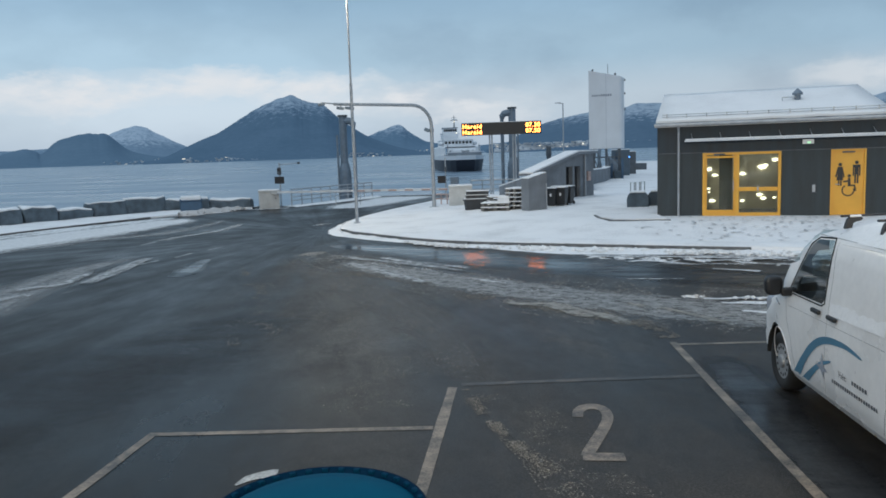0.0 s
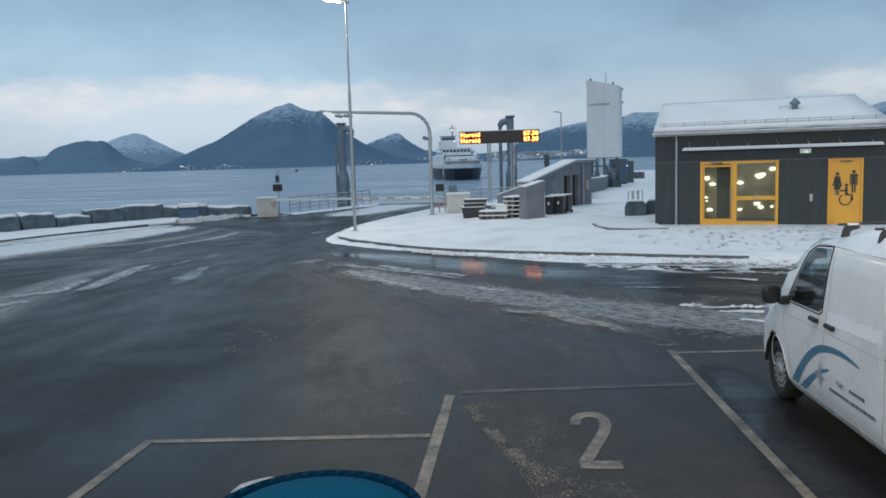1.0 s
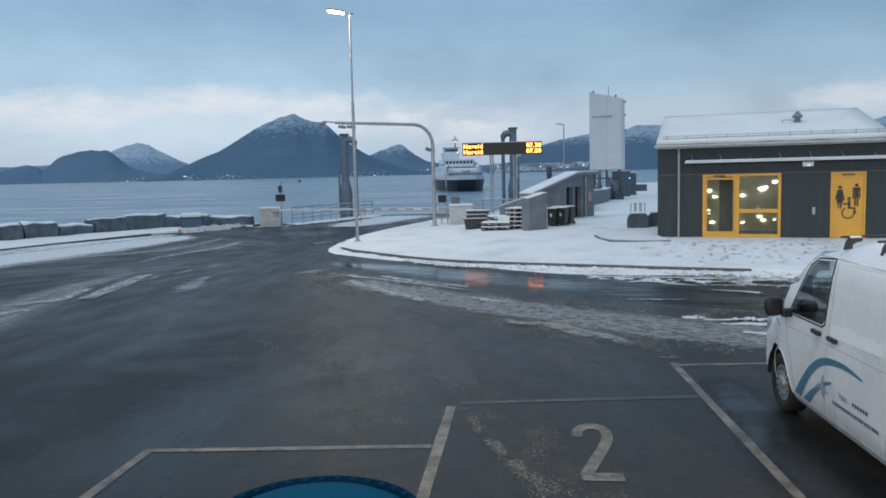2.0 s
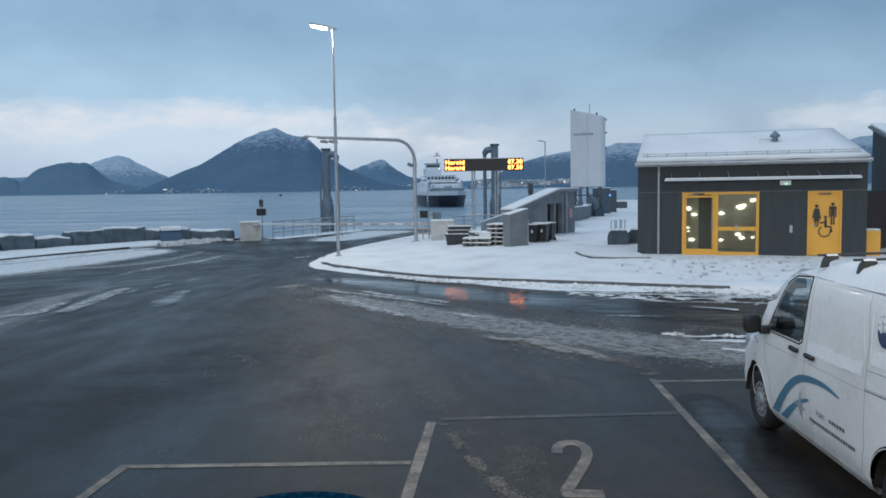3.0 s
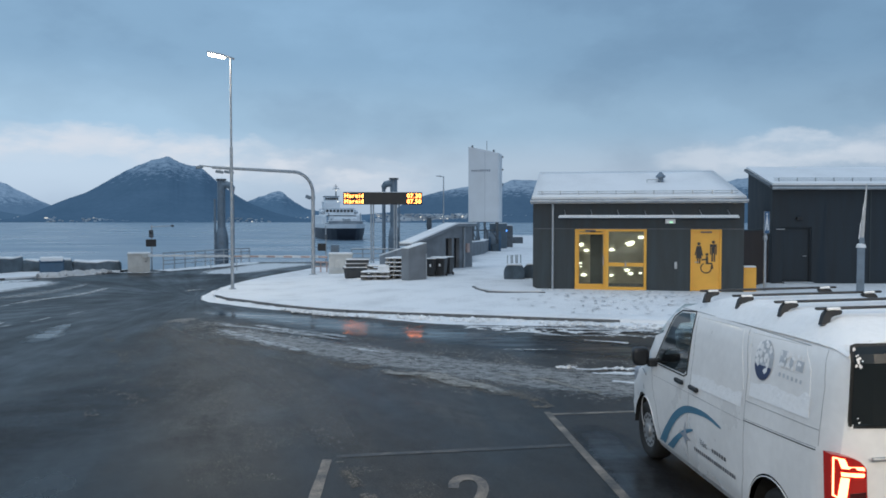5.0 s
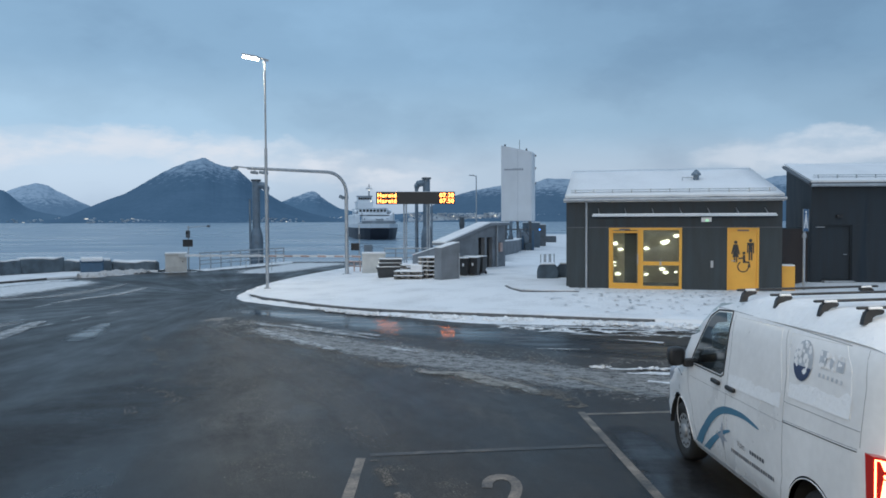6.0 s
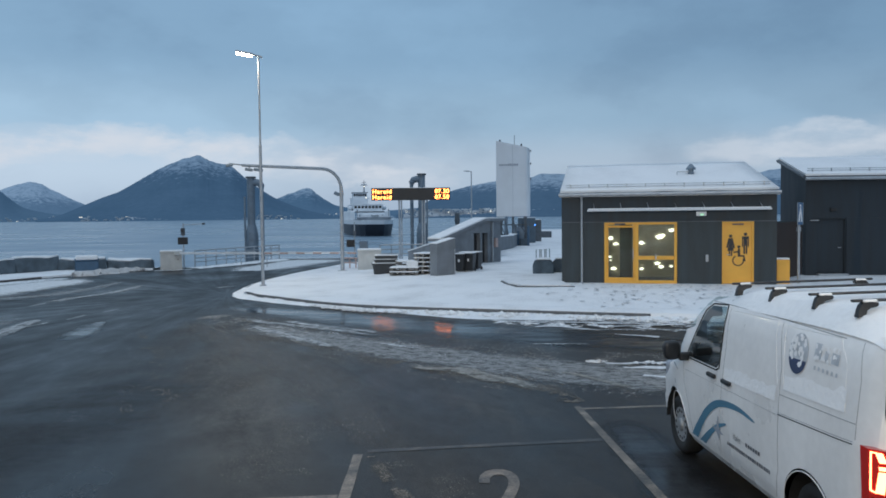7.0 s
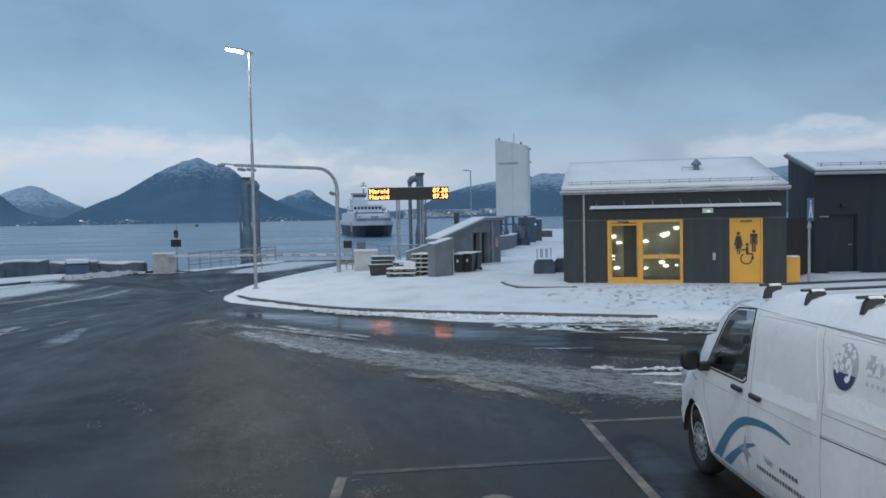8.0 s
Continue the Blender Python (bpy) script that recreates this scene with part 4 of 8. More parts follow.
snow_strip("slush_berm", "low ridge of grey slush along a tyre track", [(1.57, 14.50), (2.03, 14.06), (2.46, 13.64), (2.91, 12.98), (3.36, 12.21)], [0.3, 0.4, 0.5, 0.4, 0.3], 0.015, SLUSH_BERM, 0.2, 38.0, 0.007, 8)
snow_strip("slush_berm", "broken line of grit along the lane", [(-0.75, 9.1), (-0.47, 8.22), (-0.2, 7.52), (0.0, 7.07), (0.29, 6.36), (0.6, 5.4)], [0.2, 0.25, 0.3, 0.35, 0.6, 0.8], 0.006, SLUSH_GRIT, 0.12, 43.0, 0.006)


def scattered(pts, widths, count, sizes, seed, gap=0.0, zf=None, tall=0.45, patch=(0.35, 2.0)):
    """Loose lumps strewn along a plan line: many in the middle, in drifts drawn out along it."""
    rnd = random.Random(seed)
    line = curve_points(pts, 16)
    n = len(line)
    verts, faces = [], []
    tries = 0
    while len(verts) < 6 * count and tries < 20 * count:
        tries += 1
        f = rnd.random() * (n - 1)
        i = min(int(f), n - 2)
        p, d = line[i].lerp(line[i + 1], f - i), (line[i + 1] - line[i]).normalized()
        k = f / (n - 1) * (len(widths) - 1)
        j = min(int(k), len(widths) - 2)
        w = widths[j] + (widths[j + 1] - widths[j]) * (k - j)
        v = max(-0.46, min(0.46, rnd.gauss(0, 0.24)))
        across = v * w
        run = f * 0.4
        if noise.noise((run * patch[0], across * patch[1], seed)) + 0.5 * noise.noise((run * 2.2, across * 5.0, seed + 5.0)) < gap:
            continue
        r = sizes[0] + (sizes[1] - sizes[0]) * rnd.random() ** 3
        cx, cy = p.x - d.y * across, p.y + d.x * across
        z = zf(cx, cy) if zf else 0.004
        a = math.atan2(d.y, d.x) + rnd.uniform(-0.6, 0.6)
        u = Vector((math.cos(a), math.sin(a)))
        la, lb, h = r * rnd.uniform(0.9, 1.9), r * rnd.uniform(0.6, 1.1), r * tall * rnd.uniform(0.6, 1.4)
        b = len(verts)
        for sx, sy, sz in ((1, 0.2, 0.2), (0.1, 1, 0.3), (-1, 0.1, 0.2), (-0.2, -1, 0.25), (rnd.uniform(-0.4, 0.4), rnd.uniform(-0.4, 0.4), 1.0), (0, 0, -0.2)):
            jx, jy = sx * la * rnd.uniform(0.7, 1.1), sy * lb * rnd.uniform(0.7, 1.1)
            verts.append((cx + u.x * jx - u.y * jy, cy + u.y * jx + u.x * jy, z + h * sz))
        for q in range(4):
            faces.append((b + q, b + (q + 1) % 4, b + 4))
            faces.append((b + (q + 1) % 4, b + q, b + 5))
    me = bpy.data.meshes.new("lumps")
    me.from_pydata(verts, [], faces)
    return me


def lumps(name, label, mat, *args, **kw):
    me = scattered(*args, **kw)
    me.materials.append(mat)
    return tagged(new(name, me), label, "snow", kind="stuff")


BAND = [(-6.4, 22.6), (-4.6, 20.5), (-2.2, 17.9), (0.3, 15.7), (2.4, 14.1), (4.5, 13.2), (9, 11.8)]
lumps("slush_lumps", "grains of grey slush strewn over the junction", LUMP_GREY, BAND, [0.9, 2.4, 3.2, 3.8, 4.4, 4.4, 4.0], 24000, (0.005, 0.020), 3, -0.02, patch=(0.5, 1.2))
lumps("slush_lumps", "brown slush lumps along the tyre track", LUMP_BROWN, [(-4.8, 19.6), (-3.2, 17.5), (-1.1, 15.3), (0.5, 14.1), (1.6, 12.9), (2.1, 11.6)], [0.6, 0.9, 1.0, 1.0, 0.7, 0.4], 9500, (0.004, 0.011), 4, -0.05, tall=0.8)
lumps("slush_lumps", "broken white bits of slush in the band", LUMP_WHITE, [(-5.3, 21.9), (-3.9, 20.0), (-2.5, 18.9), (-0.5, 16.8), (0.3, 15.5), (0.6, 15.1)], [0.4, 0.8, 0.8, 0.6, 0.4, 0.3], 320, (0.010, 0.036), 6, 0.2, tall=0.35)
lumps("road_grit", "brown grit drawn out over the asphalt", LUMP_BROWN, [(-7.0, 22.5), (-5.4, 19.0), (-4.0, 16.0), (-2.9, 13.2), (-2.0, 10.8), (-1.3, 8.5)], [0.6, 1.4, 2.0, 2.4, 2.6, 2.0], 9000, (0.004, 0.013), 7, 0.05)
lumps("road_grit", "thin brown grit drawn out over the asphalt", LUMP_BROWN, [(-7.2, 20.0), (-6.1, 17.0), (-4.9, 14.0), (-4.0, 11.5)], [0.5, 0.9, 1.2, 1.2], 1800, (0.006, 0.018), 8, 0.12)
lumps("road_grit", "brown grit strewn beside the lane number", LUMP_BROWN, [(-0.75, 9.1), (-0.47, 8.22), (-0.2, 7.52), (0.0, 7.07), (0.29, 6.36), (0.6, 5.4)], [0.15, 0.16, 0.2, 0.24, 0.45, 0.7], 4200, (0.003, 0.011), 9, -0.2, tall=0.6)
lumps("road_grit", "thin grit strewn over the lane", LUMP_BROWN, [(-0.5, 9.0), (-0.1, 8.2), (0.3, 7.2), (0.8, 6.0)], [0.7, 0.9, 1.0, 1.2], 1500, (0.003, 0.010), 10, 0.1)
lumps("snow_clods", "loose clods of snow along the kerb", LUMP_WHITE, [(x - 0.2, y - 0.55) for x, y in FRONT[8:16]], [0.5, 0.9, 1.0, 1.2], 2200, (0.015, 0.075), 11, -0.1, zf=lambda x, y: 0.025, tall=0.9)
lumps("snow_clods", "flat bits of snow strewn on the road", LUMP_WHITE, [(1.5, 20.6), (3.2, 20.1), (5.2, 19.5), (8.5, 18.6)], [0.4, 1.2, 1.8, 1.8], 700, (0.02, 0.09), 15, 0.12, tall=0.25, patch=(0.9, 3.0))
lumps("snow_clods", "loose clods of snow beside the van", LUMP_WHITE, [(2.9, 14.85), (4.0, 14.6), (6.5, 14.0)], [0.25, 0.3, 0.3], 200, (0.012, 0.05), 13, -0.1, tall=0.7)
lumps("snow_clods", "dirty clods on the ploughed heap", LUMP_DIRTY, [(-17.5, 39.2), (-17.2, 40.4), (-16.7, 41.8), (-15.8, 43.0)], [0.9, 1.3, 1.5, 0.9], 420, (0.03, 0.12), 14, -0.2, zf=lambda x, y: 0.05, tall=1.1)
snow_strip("slush_band", "pale slush along the ramp road", [(-9.9, 41.0), (-9.3, 44.5), (-8.2, 49.0), (-7.3, 53.2)], [2.0, 6.4, 7.2, 7.4], 0.0, SLUSH_VERGE, 0.4, 61.0, 0.004, 6)
snow_strip("snow_edge", "snow along the edge of the ramp road", [(-14.6, 44.2), (-13.2, 46.2), (-11.9, 49.6), (-10.7, 53.2)], [0.8, 1.2, 1.2, 0.8], 0.03, SLUSH_SOLID, 0.3, 62.0, 0.008, 6)


def trodden():
    bm = bmesh.new()
    rnd = random.Random(5)
    for _ in range(170):
        if rnd.random() < 0.75:
            s, d = rnd.gauss(3.6, 2.0), rnd.uniform(0.5, 4.6)
        else:
            s, d = rnd.uniform(-1, 7), rnd.uniform(0.3, 5.5)
        x, y = 4.57 + 0.97 * s - 0.243 * d, 27.69 - 0.243 * s - 0.97 * d
        if x < 3.2 or y < 23.4 - 0.33 * x:
            continue
        a, w, h = rnd.uniform(0, 6.28), rnd.uniform(0.025, 0.045), rnd.uniform(0.07, 0.12)
        z = plaza_z(x, y) + 0.03
        vs = []
        for k in range(8):
            u, v = w * math.cos(k * 0.785) * rnd.uniform(0.8, 1.2), h * math.sin(k * 0.785) * rnd.uniform(0.8, 1.1)
            vs.append(bm.verts.new((x + u * math.cos(a) - v * math.sin(a), y + u * math.sin(a) + v * math.cos(a), z)))
        bm.faces.new(vs)
    return bm


FOOT = material("pressed_wet_snow", (0.30, 0.32, 0.34), 0.6, 0, 0.3, 8, 60, 0.2)
tagged(part("footprints", trodden(), FOOT), "trodden dark footprints in the snow before the doors", "footprints", kind="stuff")


# ---- road paint ----
def line_paint(name, a, b, width, mat=PAINT, z=0.004):
    bm = ribbon([a, ((a[0] + b[0]) / 2, (a[1] + b[1]) / 2), b], [width, width, width], z, 0, 0.012, 2, 8)
    return tagged(part(name, bm, mat), "worn off-white painted lane line", "road marking", kind="structure")


line_paint("trim_lane_line_1", (-3.9, 7.6), (-4.0, -3.0), 0.11)
line_paint("trim_lane_line_2", (-3.95, 7.57), (-0.98, 7.80), 0.10, z=0.0042)
line_paint("trim_lane_line_3", (-0.90, 9.2), (-0.94, -3.0), 0.115, z=0.0044)
line_paint("trim_lane_line_4", (-0.8, 9.32), (2.1, 9.66), 0.11, PAINT_FAINT)
line_paint("trim_lane_line_5", (2.09, 11.36), (2.66, -3.0), 0.105, z=0.0044)
line_paint("trim_lane_line_6", (2.12, 11.22), (6.0, 11.56), 0.10)

for a, b in (((-10.70, 20.82), (-10.52, 21.60)), ((-10.28, 22.18), (-10.20, 23.21)), ((-9.99, 23.90), (-9.81, 24.63)), ((-13.13, 25.72), (-13.07, 26.75)), ((-12.89, 27.28), (-12.68, 28.04))):
    line_paint("trim_lane_dash", a, b, 0.10, PAINT_WHITE)


def digit_two():
    pts = [(0.03, 1.12), (0.06, 1.30), (0.17, 1.43), (0.33, 1.45), (0.45, 1.34), (0.47, 1.13), (0.40, 0.88), (0.24, 0.52), (0.09, 0.20), (0.05, 0.08)]
    bm = ribbon(pts, [0.17] * 7, 0.005, 0, 0.006, 2, 6)
    uvl = bm.loops.layers.uv.active
    vs = [bm.verts.new((x, y, 0.0055)) for x, y in ((-0.02, -0.02), (0.53, -0.02), (0.53, 0.16), (-0.0, 0.16))]
    bm.faces.new(vs)
    for v in bm.verts:
        v.co = Vector((0.498 + v.co.x * 0.71, 6.97 + v.co.y * 1.04, v.co.z))
    return bm


tagged(part("lane_number_two", digit_two(), PAINT), "worn white painted number 2 on the asphalt", "road marking")
one = ribbon([(-2.55, 6.34), (-2.48, 6.49), (-2.38, 6.57), (-2.29, 6.63), (-2.26, 6.64)], [0.02, 0.12, 0.15, 0.14, 0.08], 0.005, 0, 0.004, 2, 6)
r1 = ribbon([(-2.28, 6.54), (-2.28, 5.84), (-2.28, 5.14)], [0.16, 0.16, 0.16], 0.0055, 0, 0.004, 2, 6)
me_tmp = bpy.data.meshes.new("stroke")
r1.to_mesh(me_tmp)
r1.free()
one.from_mesh(me_tmp)
bpy.data.meshes.remove(me_tmp)
tagged(part("lane_number_one", one, PAINT_WHITE), "worn white painted number 1 on the asphalt", "road marking")


# ---- mountains and the far shore ----
def mountain(name, label, profile, d_ridge, depth, mat, seed, rows=14, per=10, jag=0.03):
    """A range: profile holds (bearing, elevation angle of the crest); the slope falls towards the fjord."""
    bm = bmesh.new()
    line = curve_points(profile, per)
    grid = []
    for p in line:
        crest = d_ridge * math.tan(radians(max(0.02, p.y))) + 2.8
        crest *= 1 + jag * noise.noise((p.x * 1.7, seed, 0.0)) + 0.5 * jag * noise.noise((p.x * 6.0, seed, 5.0))
        col = []
        for j in range(rows + 1):
            v = j / rows
            d = d_ridge - depth * (1 - v)
            x, y = polar(p.x, d)
            rib = 1 + (0.08 * noise.noise((p.x * 0.9, v * 2.0, seed)) + 0.03 * noise.noise((p.x * 3.0, v * 6.0, seed))) * (1 - v) * v * 2
            z = -3.2 + (crest + 3.2) * (v ** 1.15) * rib
            col.append(bm.verts.new((x, y, min(z, -3.2 + (crest + 3.2) * (0.25 + 0.75 * v)) if v < 1 else crest)))
        x, y = polar(p.x, d_ridge + depth * 0.5)
        col.append(bm.verts.new((x, y, -3.4)))
        grid.append(col)
    for a, b in zip(grid, grid[1:]):
        for j in range(rows + 1):
            bm.faces.new((a[j], b[j], b[j + 1], a[j + 1]))
    return tagged(part(name, bm, mat, smooth=True), label, "mountain", kind="structure")


# the pale blue of distance haze is put into these base colours
M_FAR = hazed_mountain_material("hazed_snowy_mountain", (0.155, 0.235, 0.315), 20, 130, (0.195, 0.28, 0.365), (0.46, 0.55, 0.64))
M_LEFT = hazed_mountain_material("hazy_blue_mountain", (0.11, 0.182, 0.252), 130, 250, (0.14, 0.218, 0.292))
M_MAIN = hazed_mountain_material("hazed_forest_mountain", (0.084, 0.148, 0.212), 85, 240, (0.118, 0.188, 0.262), (0.38, 0.47, 0.56))
M_SMALL = hazed_mountain_material("haze_blue_peak", (0.105, 0.18, 0.255), 35, 160, (0.14, 0.22, 0.30), (0.46, 0.54, 0.62))
M_RIGHT = hazed_mountain_material("haze_blue_range", (0.088, 0.146, 0.208), 50, 130, (0.118, 0.184, 0.252), (0.42, 0.50, 0.58))
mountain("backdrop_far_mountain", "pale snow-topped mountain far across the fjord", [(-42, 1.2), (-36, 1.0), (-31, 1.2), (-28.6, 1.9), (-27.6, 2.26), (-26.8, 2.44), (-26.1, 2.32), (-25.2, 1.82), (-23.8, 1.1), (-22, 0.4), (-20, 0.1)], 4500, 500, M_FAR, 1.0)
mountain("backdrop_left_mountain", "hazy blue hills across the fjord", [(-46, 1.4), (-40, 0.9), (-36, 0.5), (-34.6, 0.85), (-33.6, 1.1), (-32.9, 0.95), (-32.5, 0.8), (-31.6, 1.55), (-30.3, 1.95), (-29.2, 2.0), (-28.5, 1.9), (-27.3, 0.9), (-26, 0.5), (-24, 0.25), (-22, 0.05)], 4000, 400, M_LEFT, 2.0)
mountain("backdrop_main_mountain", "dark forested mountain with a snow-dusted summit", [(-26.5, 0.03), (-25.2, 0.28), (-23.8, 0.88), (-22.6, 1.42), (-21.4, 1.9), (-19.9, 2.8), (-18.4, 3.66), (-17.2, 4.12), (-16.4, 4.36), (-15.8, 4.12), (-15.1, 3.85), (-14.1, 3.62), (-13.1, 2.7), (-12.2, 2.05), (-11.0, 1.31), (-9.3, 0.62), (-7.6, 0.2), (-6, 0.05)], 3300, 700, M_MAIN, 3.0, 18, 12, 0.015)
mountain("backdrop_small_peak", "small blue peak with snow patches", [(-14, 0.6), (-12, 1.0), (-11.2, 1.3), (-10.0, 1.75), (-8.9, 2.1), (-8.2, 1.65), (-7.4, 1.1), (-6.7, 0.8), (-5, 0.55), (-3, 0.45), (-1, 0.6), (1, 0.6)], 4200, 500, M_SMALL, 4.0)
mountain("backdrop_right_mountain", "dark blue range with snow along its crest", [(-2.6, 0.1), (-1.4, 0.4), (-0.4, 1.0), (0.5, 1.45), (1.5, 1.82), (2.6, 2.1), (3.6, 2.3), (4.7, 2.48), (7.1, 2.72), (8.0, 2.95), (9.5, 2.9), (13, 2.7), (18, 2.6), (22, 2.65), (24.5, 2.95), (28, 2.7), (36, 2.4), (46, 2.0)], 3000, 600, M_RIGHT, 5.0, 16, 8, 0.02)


def town():
    bm, lit = bmesh.new(), bmesh.new()
    rnd = random.Random(11)
    spans = [(-2.0, 4.6, 2450, 900, 26), (-24, -9.5, 2620, 170, 14), (-9.5, -6.5, 3720, 36, 22), (-29, -24, 3600, 40, 20), (4.6, 10, 2450, 50, 25)]
    for a0, a1, d0, count, rise in spans:
        for _ in range(count):
            az, v = rnd.uniform(a0, a1), rnd.random() ** 1.6
            d = d0 + v * 80
            x, y = polar(az, d)
            w, h = rnd.uniform(3, 8), rnd.uniform(1.5, 3.8)
            box(bm if rnd.random() > 0.02 else lit, x, y, -3 + v * rise, w, 9, h * (1 if rnd.random() > 0.1 else 1.6))
    tagged(part("backdrop_town", bm, TOWN_MIX), "snowy little houses along the far shore", "town", kind="stuff")
    tagged(part("backdrop_town_lights", lit, TOWN_GLOW), "lit houses along the far shore", "town lights", kind="stuff")


town()

# ---- waiting room building ----
def waiting_room():
    m = facing((4.57, 27.69, 0.4), (6.87, -1.72))
    root = thing("waiting_room_building", m, "small dark-clad waiting room with yellow doors and snowy roof", "building")
    L, E = 7.08, 3.0
    for a, b in ((0, 1.45), (3.92, 5.36), (6.36, L)):
        part("wall", boxes(((a + b) / 2, 0.1, -0.4, b - a, 0.2, 2.52)), CLAD, root, "dark stained lower cladding")
    up = boxes((L / 2, 0.1, 2.135, L, 0.215, E - 2.1))
    part("wall", up, CLAD_TOP, root, "darker upper cladding band")
    part("joint_strip", boxes((L / 2, -0.012, 2.112, L, 0.02, 0.03)), STEEL_DARK, root)
    part("wall", boxes((0.1, 3.1, -0.4, 0.2, 5.8, E + 0.4)), CLAD, root)
    part("wall", boxes((L / 2, 5.9, -0.4, L - 0.3, 0.2, E + 0.4)), CLAD, root)
    right = bmesh.new()
    slab(right, [(L - 0.2, 0.2), (L, 0.2), (L - 0.4, 3.0), (L - 0.4, 6.0), (L - 0.6, 6.0), (L - 0.6, 3.0)], -0.4, E)
    part("wall", right, CLAD, root)
    for a, b in ((0.02, 0.2), (L - 0.62, L - 0.42)):
        gables = bmesh.new()
        prism(gables, [(0.0, E), (5.8, E), (2.9, 4.10)], a, b)
        for v in gables.verts:
            v.co = Vector((v.co.y, v.co.x + 0.05, v.co.z))
        part("gable", gables, CLAD_TOP, root)
    # roof: boards, snow and gutter
    x0, x1, xr = -0.06, L + 0.07, 6.46

    def slope(bm, y0, z0, y1, z1, t, e=0.0):
        a = [(x0 - e, y0, z0), (x1 + e, y0, z0), (xr + e, y1, z1), (x0 - e + 0.05, y1, z1)]
        lo = [bm.verts.new(p) for p in a]
        hi = [bm.verts.new((p[0], p[1], p[2] + t)) for p in a]
        bm.faces.new(lo[::-1])
        bm.faces.new(hi)
        for i in range(4):
            bm.faces.new((lo[i], lo[(i + 1) % 4], hi[(i + 1) % 4], hi[i]))

    rb = bmesh.new()
    slope(rb, -0.18, 3.02, 2.92, 4.10, 0.1)
    slope(rb, 6.1, 3.02, 2.92, 4.10, 0.1)
    part("roof", rb, STEEL_DARK, root)
    sn = bmesh.new()
    slope(sn, -0.1, 3.155, 2.92, 4.205, 0.075, -0.02)
    slope(sn, 6.0, 3.155, 2.92, 4.205, 0.075, -0.02)
    bmesh.ops.subdivide_edges(sn, edges=sn.edges, cuts=9, use_grid_fill=True)
    for v in sn.verts:
        v.co.z += 0.02 * noise.noise(v.co * 1.3)
    part("roof_snow", sn, SNOW_ROOF, root, "even snow cover on the roof", True)
    g = tubes(([(x0 - 0.02, -0.24, 3.08), (x1 + 0.02, -0.24, 3.08)], 0.055), seg=10)
    part("gutter", g, GALV, root)
    part("fascia", boxes((L / 2, -0.17, 3.0, L + 0.14, 0.03, 0.13)), GALV, root, "pale metal eaves strip")
    rail = tubes(*[([(x0 + 0.2, 0.16, 3.36 + k * 0.07), (x1 - 0.25, 0.16, 3.36 + k * 0.07)], 0.012) for k in range(2)], seg=6)
    part("snow_guard", rail, GALV, root)
    for k in range(11):
        part("snow_guard_bracket", boxes((0.3 + k * 0.64, 0.18, 3.22, 0.03, 0.05, 0.24)), GALV, root)
    part("downpipe", tubes(([(0.70, -0.06, 0.0), (0.70, -0.06, 2.85), (0.70, -0.2, 3.02)], 0.04)), GALV, root)
    # roof vent
    part("roof_vent", tubes(([(4.46, 1.6, 3.6), (4.46, 1.6, 3.98)], 0.1), ([(4.46, 1.6, 3.96), (4.46, 1.6, 4.02), (4.46, 1.6, 4.17)], [0.17, 0.17, 0.03]), seg=12), STEEL_MID, root, "grey ventilation cowl")
    part("roof_hatch_bar", tubes(([(3.98, 1.5, 3.89), (4.4, 1.5, 3.89)], 0.015), ([(3.98, 1.5, 3.65), (3.98, 1.5, 3.89)], 0.012), seg=6), GALV, root)
    # canopy strip on rods
    part("canopy", boxes((3.88, -0.24, 2.50, 5.95, 0.42, 0.05), bevel=0.008), WHITE_PANEL, root, "thin pale canopy over the doors")
    cs = bmesh.new()
    box(cs, 3.88, -0.25, 2.553, 5.9, 0.4, 0.045, bevel=0.02)
    part("canopy_snow", cs, SNOW_ROOF, root)
    for k in range(7):
        x = 1.15 + k * 0.905
        part("canopy_rod", tubes(([(x, -0.42, 2.58), (x - 0.05, 0.0, 2.78)], 0.012), seg=6), GALV, root)
    # exit sign and switch
    sign = part("exit_light", boxes((4.68, -0.06, 2.31, 0.33, 0.1, 0.15), bevel=0.01), WHITE_PAINT, root)
    part("exit_symbol", boxes((4.70, -0.115, 2.33, 0.09, 0.01, 0.05)), GREEN_GLOW, sign, "green lit symbol")
    part("entry_panel", boxes((4.875, -0.02, 0.76, 0.09, 0.03, 0.24), bevel=0.008), GALV, root)
    # window unit: door leaf with full glass, and a window with two lights
    w = part("window", boxes((1.515, 0.05, 0.0, 0.09, 0.14, 2.13), (3.855, 0.05, 0.0, 0.09, 0.14, 2.13), (2.685, 0.05, 2.03, 2.43, 0.138, 0.10), (2.685, 0.05, 0.0, 2.43, 0.138, 0.11), (2.56, 0.05, 0.1, 0.13, 0.136, 1.95), bevel=0.006), YELLOW, root, "yellow-painted frame")
    part("door_leaf", boxes((1.585, 0.06, 0.1, 0.05, 0.09, 1.95), (2.47, 0.06, 0.1, 0.05, 0.09, 1.95), (2.04, 0.06, 1.93, 0.9, 0.088, 0.07), (2.04, 0.06, 0.1, 0.9, 0.088, 0.1), bevel=0.005), YELLOW, w)
    part("transom", boxes((3.215, 0.06, 0.82, 1.2, 0.1, 0.13), bevel=0.005), YELLOW, w)
    for x, z, sx, sz in ((2.03, 0.19, 0.86, 1.76), (3.215, 0.96, 1.2, 1.08), (3.215, 0.11, 1.2, 0.70)):
        p = part("pane", boxes((x, 0.08, z, sx, 0.008, sz)), WINDOW_GLASS, w)
        p.visible_shadow = False
